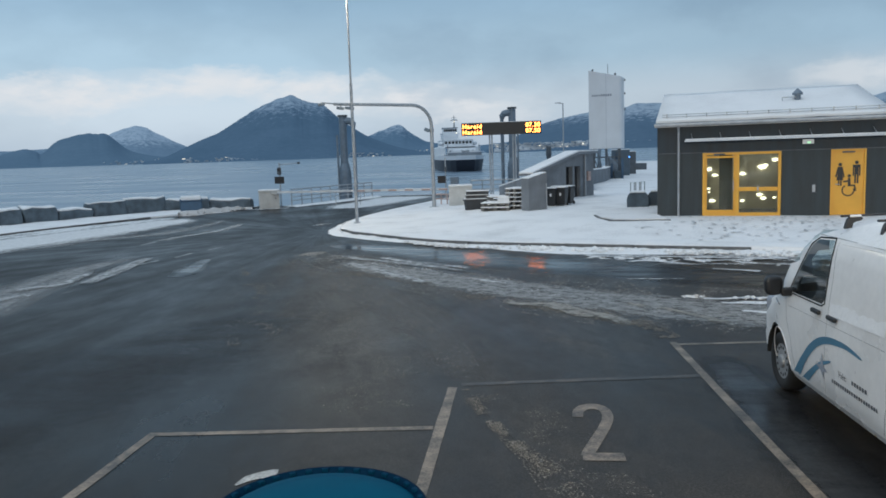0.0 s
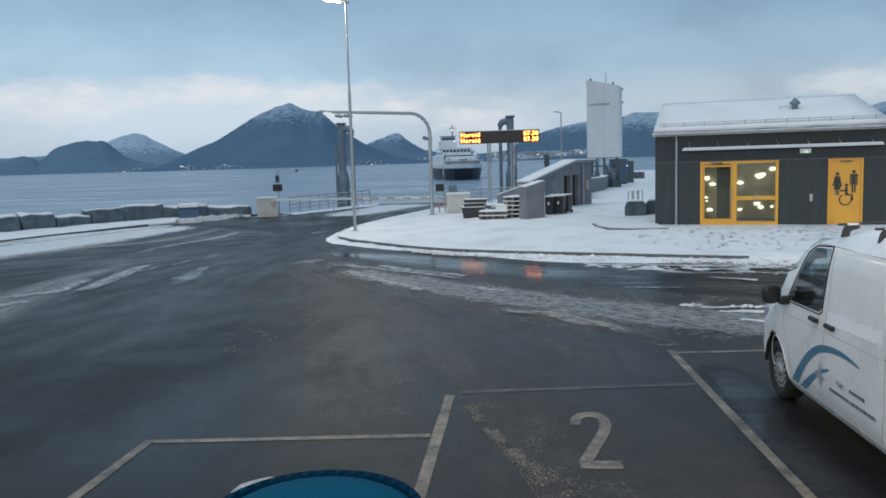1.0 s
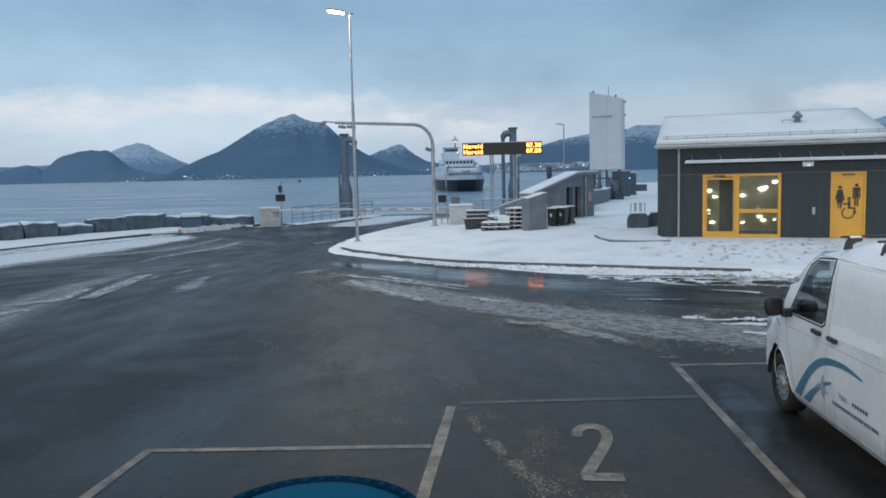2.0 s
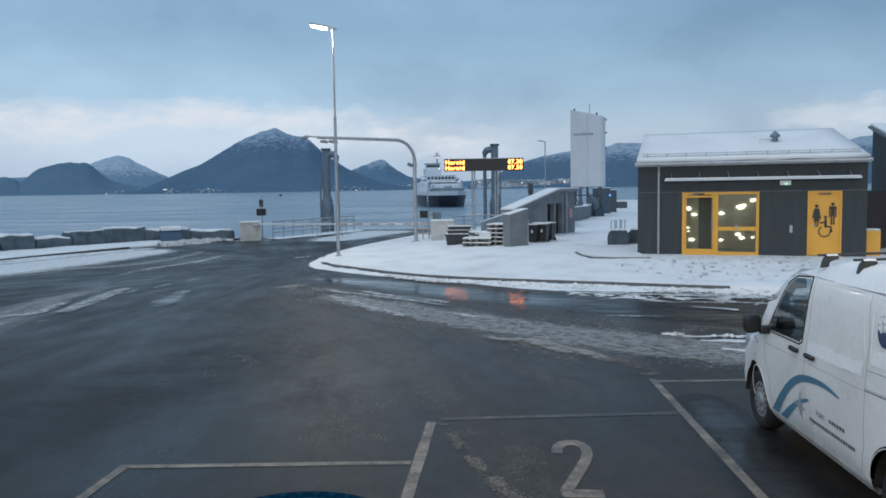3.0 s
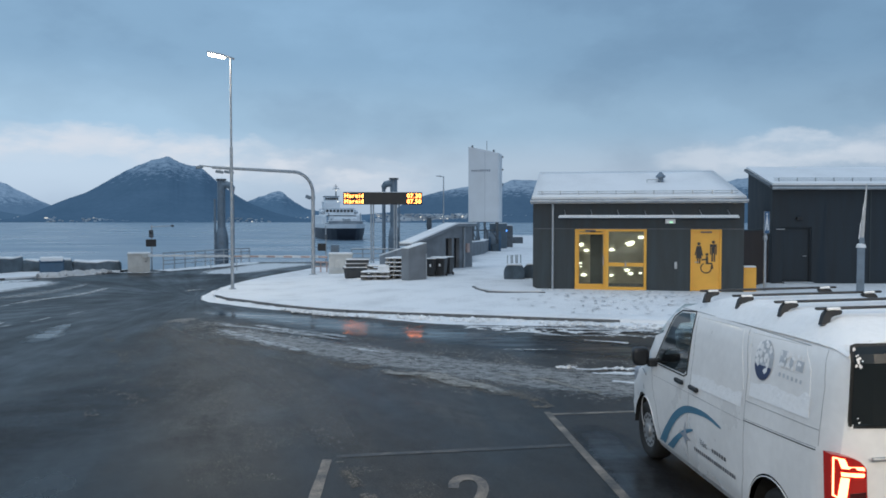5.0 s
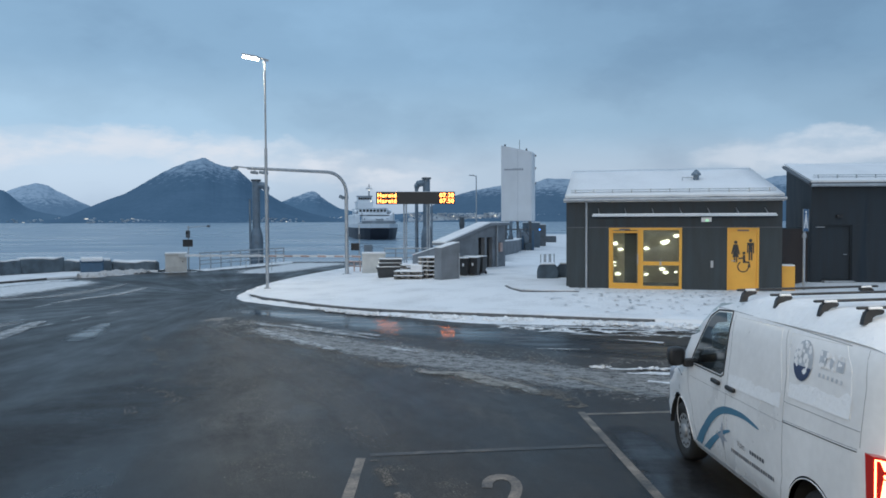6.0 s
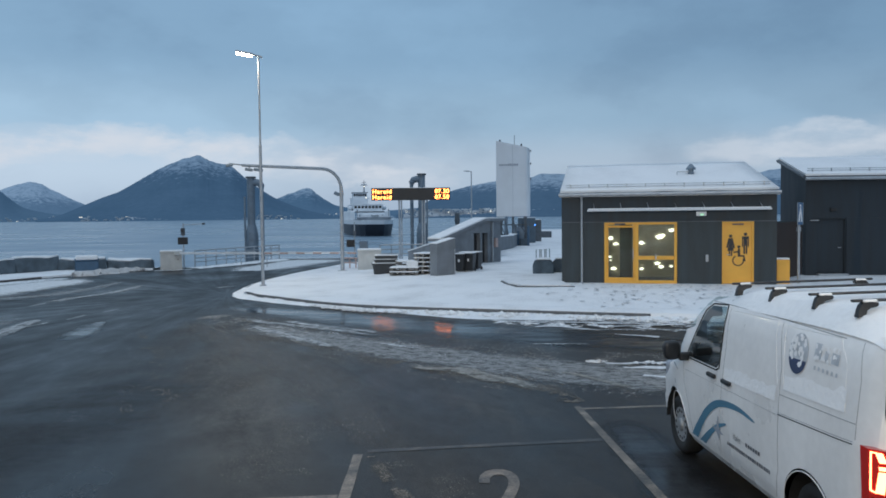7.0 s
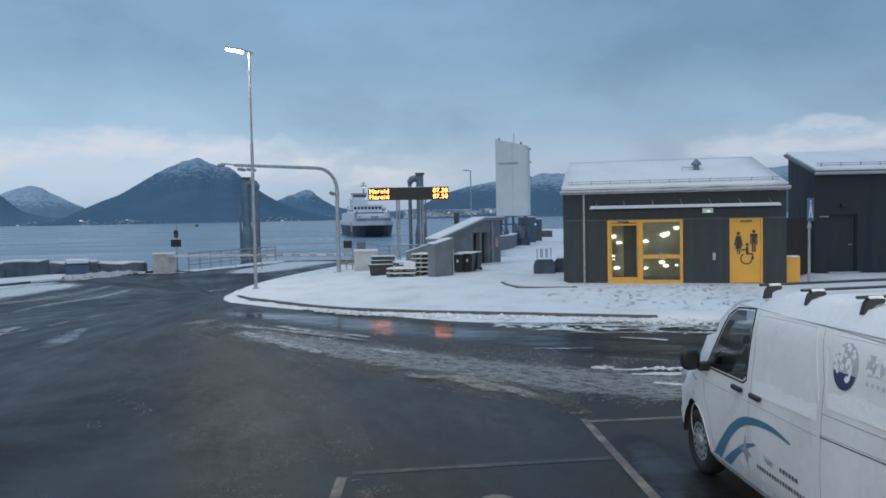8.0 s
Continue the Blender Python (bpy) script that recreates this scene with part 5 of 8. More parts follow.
    part("handle", tubes(([(2.44, -0.05, 0.85), (2.44, -0.05, 1.2)], 0.018), ([(2.44, 0.02, 0.88), (2.44, -0.05, 0.88)], 0.012), ([(2.44, 0.02, 1.17), (2.44, -0.05, 1.17)], 0.012), seg=8), GALV, w)
    part("transom_handle", boxes((3.2, -0.01, 0.83, 0.05, 0.03, 0.2), bevel=0.006), GALV, w)
    part("closer", boxes((2.0, -0.02, 2.03, 0.36, 0.06, 0.05)), STEEL_DARK, w)
    # toilet door with symbols
    d = part("door", boxes((5.86, 0.06, 0.02, 0.90, 0.07, 2.04)), YELLOW, root, "yellow toilet door with black pictograms")
    part("door_frame", boxes((5.385, 0.05, 0.0, 0.055, 0.16, 2.11), (6.335, 0.05, 0.0, 0.055, 0.16, 2.11), (5.86, 0.05, 2.055, 0.895, 0.158, 0.055)), YELLOW, d)
    part("closer", boxes((5.86, -0.02, 2.0, 0.36, 0.05, 0.04)), STEEL_DARK, d)
    part("handle", tubes(([(5.5, -0.03, 1.0), (5.62, -0.03, 1.0)], 0.014), seg=8), GALV, d)

    def symbol(bm, pts):
        vs = [bm.verts.new((x, y, z)) for x, z in pts for y in (0.018,)]
        bm.faces.new(vs)

    def disc(bm, x, z, r):
        symbol(bm, [(x + r * math.cos(k * 0.5236), z + r * math.sin(k * 0.5236)) for k in range(12)])

    pw = bmesh.new()
    disc(pw, 5.63, 1.62, 0.055)
    symbol(pw, [(5.56, 1.55), (5.70, 1.55), (5.77, 1.22), (5.72, 1.20), (5.68, 1.38), (5.73, 1.12), (5.53, 1.12), (5.58, 1.38), (5.54, 1.22), (5.49, 1.24)])
    symbol(pw, [(5.575, 1.115), (5.62, 1.115), (5.62, 0.95), (5.575, 0.95)])
    symbol(pw, [(5.64, 1.115), (5.685, 1.115), (5.685, 0.95), (5.64, 0.95)])
    part("pictogram", pw, BLACK, d)
    pm = bmesh.new()
    disc(pm, 6.10, 1.68, 0.055)
    symbol(pm, [(5.99, 1.61), (6.21, 1.61), (6.21, 1.26), (6.17, 1.26), (6.17, 1.52), (6.16, 1.52), (6.16, 1.02), (6.11, 1.02), (6.11, 1.3), (6.09, 1.3), (6.09, 1.02), (6.04, 1.02), (6.04, 1.52), (6.03, 1.52), (6.03, 1.26), (5.99, 1.26)])
    part("pictogram", pm, BLACK, d)
    pc = bmesh.new()
    disc(pc, 5.895, 1.26, 0.05)
    ring = [(5.87 + 0.19 * math.cos(radians(a)), 0.80 + 0.19 * math.sin(radians(a))) for a in range(120, 381, 20)]
    ring += [(5.87 + 0.15 * math.cos(radians(a)), 0.80 + 0.15 * math.sin(radians(a))) for a in range(380, 119, -20)]
    for k in range(len(ring) // 2 - 1):
        symbol(pc, [ring[k], ring[k + 1], ring[-k - 2], ring[-k - 1]])
    symbol(pc, [(5.86, 1.2), (5.93, 1.2), (5.94, 0.98), (6.07, 0.98), (6.11, 0.78), (6.06, 0.77), (6.03, 0.93), (5.86, 0.93)])
    symbol(pc, [(5.72, 1.1), (5.86, 1.12), (5.86, 1.07), (5.72, 1.05)])
    part("pictogram", pc, BLACK, d)
    # the room behind the glass
    for row in ((2.7, 2.9, 0.0, 3.0, 0.1, 2.5), (1.15, 1.55, 0.0, 0.1, 2.6, 2.5), (4.25, 1.55, 0.0, 0.1, 2.6, 2.5)):
        part("inner_wall", boxes(row), ROOM_WALL, root)
    part("inner_ceiling", boxes((2.7, 1.55, 2.5, 3.2, 2.7, 0.08)), ROOM_WALL, root)
    part("inner_floor", boxes((2.7, 1.55, -0.02, 3.2, 2.7, 0.03)), ROOM_DARK, root)
    part("inner_wall", boxes((2.2, 0.6, 0.0, 0.42, 0.05, 2.48)), ROOM_DARK, root)
    # glowing blobs on the back wall stand in for lights reflected in the panes
    rnd = random.Random(8)
    for x, z, big in ((1.68, 1.57, 1.2), (1.86, 1.37, 1.0), (1.66, 0.92, 0.6), (1.68, 0.80, 0.4), (1.78, 0.51, 1.1), (2.73, 1.40, 1.1), (3.32, 1.60, 1.6), (3.42, 1.66, 1.0), (3.71, 1.83, 1.1), (2.73, 0.51, 0.9), (3.26, 0.70, 1.1), (3.38, 0.58, 1.0), (3.71, 0.60, 0.6)):
        bm = bmesh.new()
        bmesh.ops.create_icosphere(bm, subdivisions=3, radius=1.0)
        off, sd = Vector((2.3 + (x - 2.3) * 1.1, 2.80, 2.4 + (z - 2.4) * 1.1)), rnd.uniform(0, 50)
        for v in bm.verts:
            k = 1 + 1.3 * noise.noise(v.co * 2.3 + Vector((sd, 0, 0)))
            v.co = Vector((v.co.x * 0.072, v.co.y * 0.03, v.co.z * 0.042)) * k * big + off
        part("reflection_blob", bm, REFLECTION_SHIP_GLOW, root)
    return root


waiting_room()
# area light without a fixture, added to brighten the room behind the panes
room = bpy.data.lights.new("room_lamp", "AREA")
room.energy, room.size, room.color = 10.0, 1.6, (1.0, 0.92, 0.72)
room_ob = new("room_lamp", room)
room_ob.matrix_world = facing((4.57, 27.69, 0.4), (6.87, -1.72)) @ pose(2.7, 1.6, 2.44)


def second_building():
    m = facing((14.13, 29.6, 0.45), (4.51, -0.33))
    root = thing("dark_clad_building", m, "larger blackened timber building with snowy single-pitch roof", "building")
    L, E, K, T = 15.0, 3.60, 2.6, 4.36
    d0, d1 = 0.4, 1.5
    for a, b in ((0, d0), (d1, L)):
        part("wall", boxes(((a + b) / 2, 0.1, -0.45, b - a, 0.2, 2.57)), CLAD_BLUE, root)
    part("wall", boxes((L / 2, 0.1, 2.121, L, 0.198, E - 2.12)), CLAD_BLUE, root)
    for a, b in ((0.0, 0.2), (L - 0.2, L)):
        gl = bmesh.new()
        prism(gl, [(0.2, -0.45), (K, -0.45), (K, T), (0.2, E + 0.06)], a, b)
        for v in gl.verts:
            v.co = Vector((v.co.y, v.co.x, v.co.z))
        part("gable", gl, CLAD_BLUE, root)
    part("wall", boxes((L / 2, K - 0.1, -0.45, L - 0.4, 0.2, T + 0.4)), CLAD_BLUE, root)
    for s, name, mat, t, lift, inset in ((1, "roof", STEEL_DARK, 0.12, 0.0, 0.0), (1, "roof_snow", SNOW_ROOF, 0.08, 0.13, 0.05)):
        bm = bmesh.new()
        prism(bm, [(-0.2 + inset, E - 0.02 + lift), (K + 0.05, T + 0.03 + lift), (K + 0.05, T + 0.03 + lift + t), (-0.2 + inset, E - 0.02 + lift + t)], -0.12 + inset, L + 0.15 - inset)
        for v in bm.verts:
            v.co = Vector((v.co.y, v.co.x, v.co.z))
        part(name, bm, mat, root)
    part("gutter", tubes(([(-0.1, -0.24, E - 0.0), (L, -0.24, E)], 0.06)), GALV, root)
    part("verge_board", tubes(([(-0.14, -0.2, E + 0.08), (-0.14, K, T + 0.1)], 0.06), seg=4), STEEL_DARK, root)
    rail = tubes(*[([(0.1, 0.16, E + 0.33 + k * 0.07), (L - 0.2, 0.16, E + 0.33 + k * 0.07)], 0.012) for k in range(2)], seg=6)
    part("snow_guard", rail, GALV, root)
    for k in range(21):
        part("snow_guard_bracket", boxes((0.3 + k * 0.7, 0.18, E + 0.18, 0.03, 0.05, 0.24)), GALV, root)
    d = part("door", boxes(((d0 + d1) / 2, 0.14, 0.04, d1 - d0 - 0.1, 0.06, 2.03)), CLAD_BLUE, root, "plain dark door")
    part("door_frame", boxes((d0 + 0.025, 0.12, 0.0, 0.05, 0.16, 2.12), (d1 - 0.025, 0.12, 0.0, 0.05, 0.16, 2.12), ((d0 + d1) / 2, 0.12, 2.07, d1 - d0 - 0.1, 0.158, 0.05)), CLAD_BLUE, d)
    part("handle", tubes(([(d1 - 0.16, 0.08, 1.0), (d1 - 0.28, 0.08, 1.0)], 0.016), ([(d1 - 0.16, 0.12, 1.0), (d1 - 0.16, 0.08, 1.0)], 0.016), seg=8), GALV, d)
    part("threshold", boxes(((d0 + d1) / 2, -0.12, -0.05, 1.1, 0.3, 0.075), bevel=0.01), GALV, root, "snowy metal doorstep")
    part("door_light", boxes((1.0, -0.06, 2.38, 0.22, 0.12, 0.12), bevel=0.02), BLACK, root)
    part("name_strip", boxes((0.32, -0.012, 2.02, 0.32, 0.02, 0.03)), GALV, root)
    for x in (3.72, 4.55, 7.2, 9.8):
        part("cladding_joint", boxes((x, -0.012, 0.0, 0.05, 0.022, E - 0.05)), CLAD, root)
    return root


second_building()


def slat_fence():
    a, b = Vector((11.95, 27.2, 0.42)), Vector((14.05, 29.7, 0.42))
    m = facing(a, b - a)
    L = (b - a).length
    root = thing("timber_fence", m, "tall dark brown slatted fence between the buildings", "fence")
    part("top_rail", boxes((L / 2, 0, 2.02, L, 0.06, 0.05)), CLAD, root)
    part("bottom_rail", boxes((L / 2, 0.03, 0.2, L, 0.05, 0.08)), BROWN_WOOD, root)
    n = int(L / 0.11)
    for k in range(n):
        part("slat", boxes((0.055 + k * 0.11, -0.01, 0.02, 0.085, 0.022, 2.0)), BROWN_WOOD, root)
    return root


slat_fence()

# yellow cabinet and sign post between the buildings
cab = thing("yellow_cabinet", facing((11.72, 26.15, 0.4), (0.97, -0.25)), "small yellow metal cabinet with snow on top", "cabinet")
part("body", boxes((0, 0.2, -0.02, 0.45, 0.4, 0.84), bevel=0.015), YELLOW, cab)
part("door", boxes((0, -0.008, 0.06, 0.36, 0.016, 0.7), bevel=0.004), YELLOW, cab)
part("snow_cap", boxes((0, 0.2, 0.82, 0.44, 0.39, 0.05), bevel=0.02), SNOW_ROOF, cab)

post = thing("pedestrian_sign_post", facing((12.32, 26.3, 0.38), polar(75, 1)), "steel post with a blue and white pedestrian sign", "sign post")
part("post", tubes(([(0, 0, -0.05), (0, 0, 2.75)], 0.045)), GALV, post)
part("post_cap", tubes(([(0, 0, 1.78), (0, 0, 1.9), (0, 0, 1.95)], [0.075, 0.075, 0.03])), GALV, post)
pl = part("sign_board", boxes((0, -0.06, 2.0, 0.20, 0.03, 0.74), bevel=0.008), SIGN_BLUE, post, "blue board with white marks")
part("sign_edge", boxes((-0.107, -0.06, 2.0, 0.014, 0.04, 0.74), (0.107, -0.06, 2.0, 0.014, 0.04, 0.74)), GALV, post)
mk = bmesh.new()
for pts in ([(-0.08, 2.1), (-0.03, 2.1), (0.02, 2.55), (-0.02, 2.6)], [(0.03, 2.1), (0.08, 2.1), (0.02, 2.6), (-0.02, 2.55)], [(-0.03, 2.61), (0.03, 2.61), (0.03, 2.68), (-0.03, 2.68)]):
    mk.faces.new([mk.verts.new((x, -0.077, z)) for x, z in pts])
part("mark", mk, WHITE_PAINT, pl)
part("bicycle_hoop", tubes(([(-0.75, 0.6, -0.05), (-0.75, 0.6, 0.5), (-0.4, 0.6, 0.6), (-0.25, 0.6, 0.5), (-0.25, 0.6, -0.05)], 0.02), seg=6), GALV, post)

gate_post = thing("raised_barrier", facing((15.45, 25.9, 0.3), polar(120, 1)), "grey barrier post with its snowy boom raised upright", "barrier")
part("housing", boxes((0, 0, -0.1, 0.24, 0.22, 1.72), bevel=0.02), STEEL_MID, gate_post)
part("snow_cap", tubes(([(0, 0, 1.6), (0, 0, 1.7), (0, 0, 1.78)], [0.16, 0.14, 0.04]), seg=10), SNOW_ROOF, gate_post)
part("hinge", boxes((0.02, 0, 1.62, 0.16, 0.16, 0.32), bevel=0.02), STEEL_MID, gate_post)
bo = bmesh.new()
prism(bo, [(-0.05, 1.85), (0.08, 1.85), (0.155, 3.75), (0.125, 3.75)], -0.04, 0.04)
part("boom", bo, GALV, gate_post)
bs = bmesh.new()
prism(bs, [(-0.085, 1.9), (-0.05, 1.88), (-0.01, 2.45), (0.055, 2.9), (0.125, 3.6), (0.112, 3.6), (0.072, 3.2), (0.035, 2.95), (0.005, 2.6), (-0.04, 2.4), (-0.06, 2.1)], -0.055, 0.055)
part("boom_snow", bs, SNOW_ROOF, gate_post)


# ---- street lamp, gantry ----
def street_lamp():
    root = thing("street_lamp", pose(-6.66, 31.0, 0.13), "tall galvanised street lamp, lit warm white", "street lamp")
    part("pole", tubes(([(0, 0, -0.1), (0, 0, 3.0), (0, 0, 5.5), (0, 0, 5.51), (0, 0, 8.98)], [0.066, 0.062, 0.058, 0.04, 0.034]), seg=14), GALV, root)
    part("base_plate", tubes(([(0, 0, -0.02), (0, 0, 0.04)], 0.13), seg=14), GALV, root)
    part("door_band", boxes((0, -0.058, 0.9, 0.07, 0.03, 0.4), bevel=0.005), GALV, root)
    part("bracket", tubes(([(0.14, 0, 8.90), (0, 0, 8.95), (-0.25, 0, 9.02)], 0.04), seg=8), GALV, root)
    h = bmesh.new()
    box(h, 0, 0, 0, 0.66, 0.3, 0.09, bevel=0.03, m=pose(-0.55, 0, 9.03, 0, 11, 0))
    head = part("lamp_head", h, GALV, root)
    lb = bmesh.new()
    box(lb, 0, 0, -0.055, 0.6, 0.27, 0.06, bevel=0.015, m=pose(-0.55, 0, 9.03, 0, 11, 0))
    part("lens", lb, LAMP_GLOW, head, "glowing flat lens")
    return root


first_lamp = street_lamp()
lamp = bpy.data.lights.new("street_and_fill_light", "AREA")
lamp.energy, lamp.size, lamp.color = 170, 0.5, (1.0, 0.86, 0.62)
new("street_and_fill_light", lamp).matrix_world = pose(-7.21, 31.0, 9.02)
# unseen copies of the lamp, added behind the lanes as warm fill for the van
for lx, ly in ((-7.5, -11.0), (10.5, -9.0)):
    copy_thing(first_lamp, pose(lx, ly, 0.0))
    fill_lamp = bpy.data.lights.new("street_and_fill_light", "AREA")
    fill_lamp.energy, fill_lamp.size, fill_lamp.color = 1600, 0.5, (1.0, 0.86, 0.66)
    new("street_and_fill_light", fill_lamp).matrix_world = look((lx - 0.55, ly, 8.85), (lx * 0.45, ly + 14, 0))


def gantry():
    root = thing("camera_gantry", Matrix.Identity(4), "curved galvanised gantry pole carrying traffic cameras", "gantry")
    bx, by = -4.44, 38.99
    ex, ey = polar(-13.4, 37.1)
    d = Vector((ex - bx, ey - by, 0)).normalized()
    pts = [Vector((bx, by, 0.1)), Vector((bx, by, 2.5)), Vector((bx, by, 4.15))]
    for k in range(1, 9):
        a = radians(90 * k / 8)
        pts.append(Vector((bx, by, 4.15)) + d * (1.05 * (1 - math.cos(a))) + Vector((0, 0, 1.0 * math.sin(a))))
    pts.append(Vector((ex, ey, 5.2)))
    part("pole", tubes((pts, [0.10, 0.095, 0.09] + [0.08] * 8 + [0.065]), seg=12), GALV, root)
    part("base_plate", boxes((bx, by, 0.12, 0.42, 0.42, 0.05), (bx, by, 0.02, 0.55, 0.55, 0.1)), GALV, root)
    part("collar", tubes(([(bx, by, 3.85), (bx, by, 4.0)], 0.115), seg=12), GALV, root)
    for off, dz, sz in ((0.35, -0.12, 0.42), (0.8, -0.12, 0.5)):
        c = Vector((ex, ey, 5.2)) - d * off
        arm = part("camera_bracket", tubes(([c, c + Vector((0, 0, dz))], 0.03), seg=6), GALV, root)
        bm = bmesh.new()
        box(bm, 0, 0, -0.08, sz * 0.85, 0.14, 0.13, bevel=0.03, m=Matrix.Translation(c + Vector((0, -0.1, dz - 0.06))) @ pose(0, 0, 0, 0, 8, 15))
        part("camera_housing", bm, STEEL_MID, root)
    tip = Vector((ex, ey, 5.2)) + d * 0.1
    part("antenna_arm", tubes(([tip - d * 0.3, tip + d * 0.5 + Vector((0, 0, 0.06))], 0.03), seg=6), GALV, root)
    bm = bmesh.new()
    box(bm, 0, 0, -0.08, 0.32, 0.15, 0.13, bevel=0.03, m=Matrix.Translation(tip + d * 0.5) @ pose(0, 0, 0, 0, -10, 15))
    part("camera_housing", bm, STEEL_MID, root)
    bm = bmesh.new()
    box(bm, 0, 0, -0.08, 0.26, 0.15, 0.16, bevel=0.03, m=Matrix.Translation((bx - 0.22, by - 0.1, 3.95)) @ pose(0, 0, 0, 0, 25, 20))
    part("camera_housing", bm, STEEL_MID, root)
    return root


gantry()


# ---- barrier, cabinets, signal, railings at the berth ----
def barrier_cabinet(name, m, label, sx, sy, sz):
    root = thing(name, m, label, "barrier")
    part("body", boxes((0, 0, -0.1, sx, sy, sz + 0.1), bevel=0.03), CREAM_BOX, root)
    part("lid", boxes((0, 0, sz - 0.04, sx + 0.06, sy + 0.06, 0.06), bevel=0.015), CREAM_BOX, root)
    part("snow_cap", boxes((0, 0, sz + 0.02, sx + 0.02, sy + 0.02, 0.07), bevel=0.03), SNOW_ROOF, root)
    part("hatch", boxes((0.05, -sy / 2 - 0.01, 0.2, sx * 0.6, 0.02, sz * 0.6), bevel=0.004), CREAM_BOX, root)
    part("lock", tubes(([(sx * 0.3, -sy / 2 - 0.04, sz * 0.55), (sx * 0.3, -sy / 2, sz * 0.55)], 0.03), seg=8), BLACK, root)
    return root


left_box = barrier_cabinet("barrier_cabinet", facing((-14.43, 43.75, 0.08), polar(72, 1)), "pale grey barrier cabinet with snow cap and boom", 1.15, 0.9, 0.9)
right_box = barrier_cabinet("barrier_cabinet", facing((-3.15, 39.45, 0.17), polar(84, 1)), "pale grey barrier cabinet beside the pallets", 1.15, 0.9, 0.95)


def boom():
    a, b = Vector((-13.75, 43.2, 0.86)), Vector((-3.75, 39.0, 0.98))
    m = facing(a, b - a)
    L = (b.xy - a.xy).length
    root = thing("barrier_boom", m, "long white barrier boom with faded red bands, lowered", "barrier boom")
    bands = 22
    w = L / bands
    for k in range(bands):
        part("band", boxes((w * (k + 0.5), 0, 0.11 * k / bands, w - 0.004, 0.05, 0.085)), RED_PAINT if k % 2 and k > 9 else WHITE_PAINT, root)
        part("snow_cap", boxes((w * (k + 0.5), 0, 0.086 + 0.11 * k / bands, w * 0.97, 0.045, 0.03 + 0.012 * math.sin(k * 2.3)), bevel=0.01), SNOW_ROOF, root)
    part("counterweight", boxes((-0.22, 0, -0.06, 0.4, 0.1, 0.2), bevel=0.02), CREAM_BOX, root)
    for x in (4.0, 5.6):
        part("hanging_rod", tubes(([(x, 0, 0.04), (x, 0, -0.62)], 0.018), seg=6), GALV, root)
    return root


boom()


def railing(name, label, a, b, height, posts, rails, mat=GALV, zf=0.05):
    a, b = Vector((*a, zf)), Vector((*b, zf))
    m = facing(a, b - a)
    L = (b - a).length
    root = thing(name, m, label, "railing")
    for k in range(posts):
        x = L * k / (posts - 1)
        part("post", tubes(([(x, 0, -0.15), (x, 0, height)], 0.035), seg=8), mat, root)
    for k in range(rails):
        z = height - k * height / (rails + 0.3)
        part("rail", tubes(([(0, 0, z), (L, 0, z)], 0.03 if k else 0.04), seg=8), mat, root)
    return root


railing("quay_railing", "galvanised railing along the ferry ramp", (-13.5, 45.0), (-10.3, 53.2), 0.92, 10, 4)
railing("quay_railing", "low railing at the far side of the ramp", (-3.3, 50.2), (0.2, 50.4), 0.95, 6, 3)
railing("quay_railing", "low red and white railing under the boom", (-4.6, 41.0), (-3.6, 40.4), 0.55, 4, 2, RED_PAINT, 0.12)
edge = snow_strip("snow_edge", "snow along the foot of the ramp railing", [(-13.5, 44.3), (-12.2, 47.4), (-10.7, 51.2), (-10.1, 53.0)], [1.0, 1.5, 1.6, 1.2], 0.06, SNOW, 0.2, 51.0)


def signal():
    x, y = polar(-17.43, 46.2)
    root = thing("ferry_signal_post", pose(x, y, -0.05), "thin signal post with a dark sign and side arm", "signal post")
    part("pole", tubes(([(0, 0, 0), (0, 0, 2.6)], 0.035), seg=8), GALV, root)
    part("sign_plate", boxes((-0.02, -0.06, 1.42, 0.56, 0.05, 0.40), bevel=0.02), BLACK, root)
    part("signal_head", boxes((0, -0.08, 1.92, 0.22, 0.18, 0.42), bevel=0.04), STEEL_DARK, root)
    part("visor", tubes(([(0, -0.16, 2.2), (0, -0.28, 2.2)], 0.07), seg=8), BLACK, root)
    part("arm", tubes(([(0, 0, 2.5), (1.1, 0.1, 2.56)], 0.02), seg=6), GALV, root)
    part("arm_head", boxes((1.1, 0.1, 2.5, 0.16, 0.1, 0.12), bevel=0.02), STEEL_DARK, root)
    return root


signal()
x_, y_ = polar(-5.6, 49)
small = thing("ferry_signal_post", pose(x_, y_, 0.0), "thin post with dark signal boxes beside the ramp", "signal post")
part("pole", tubes(([(0, 0, 0), (0, 0, 2.5)], 0.04), seg=8), GALV, small)
part("sign_plate", boxes((-0.25, -0.06, 0.95, 0.5, 0.06, 0.45), bevel=0.02), BLACK, small)
part("cabinet", boxes((0.55, 0.1, 0.0, 0.5, 0.4, 1.3), bevel=0.02), STEEL_MID, small)
part("lamp_box", boxes((0.02, -0.08, 1.65, 0.16, 0.12, 0.3), bevel=0.02), STEEL_DARK, small)


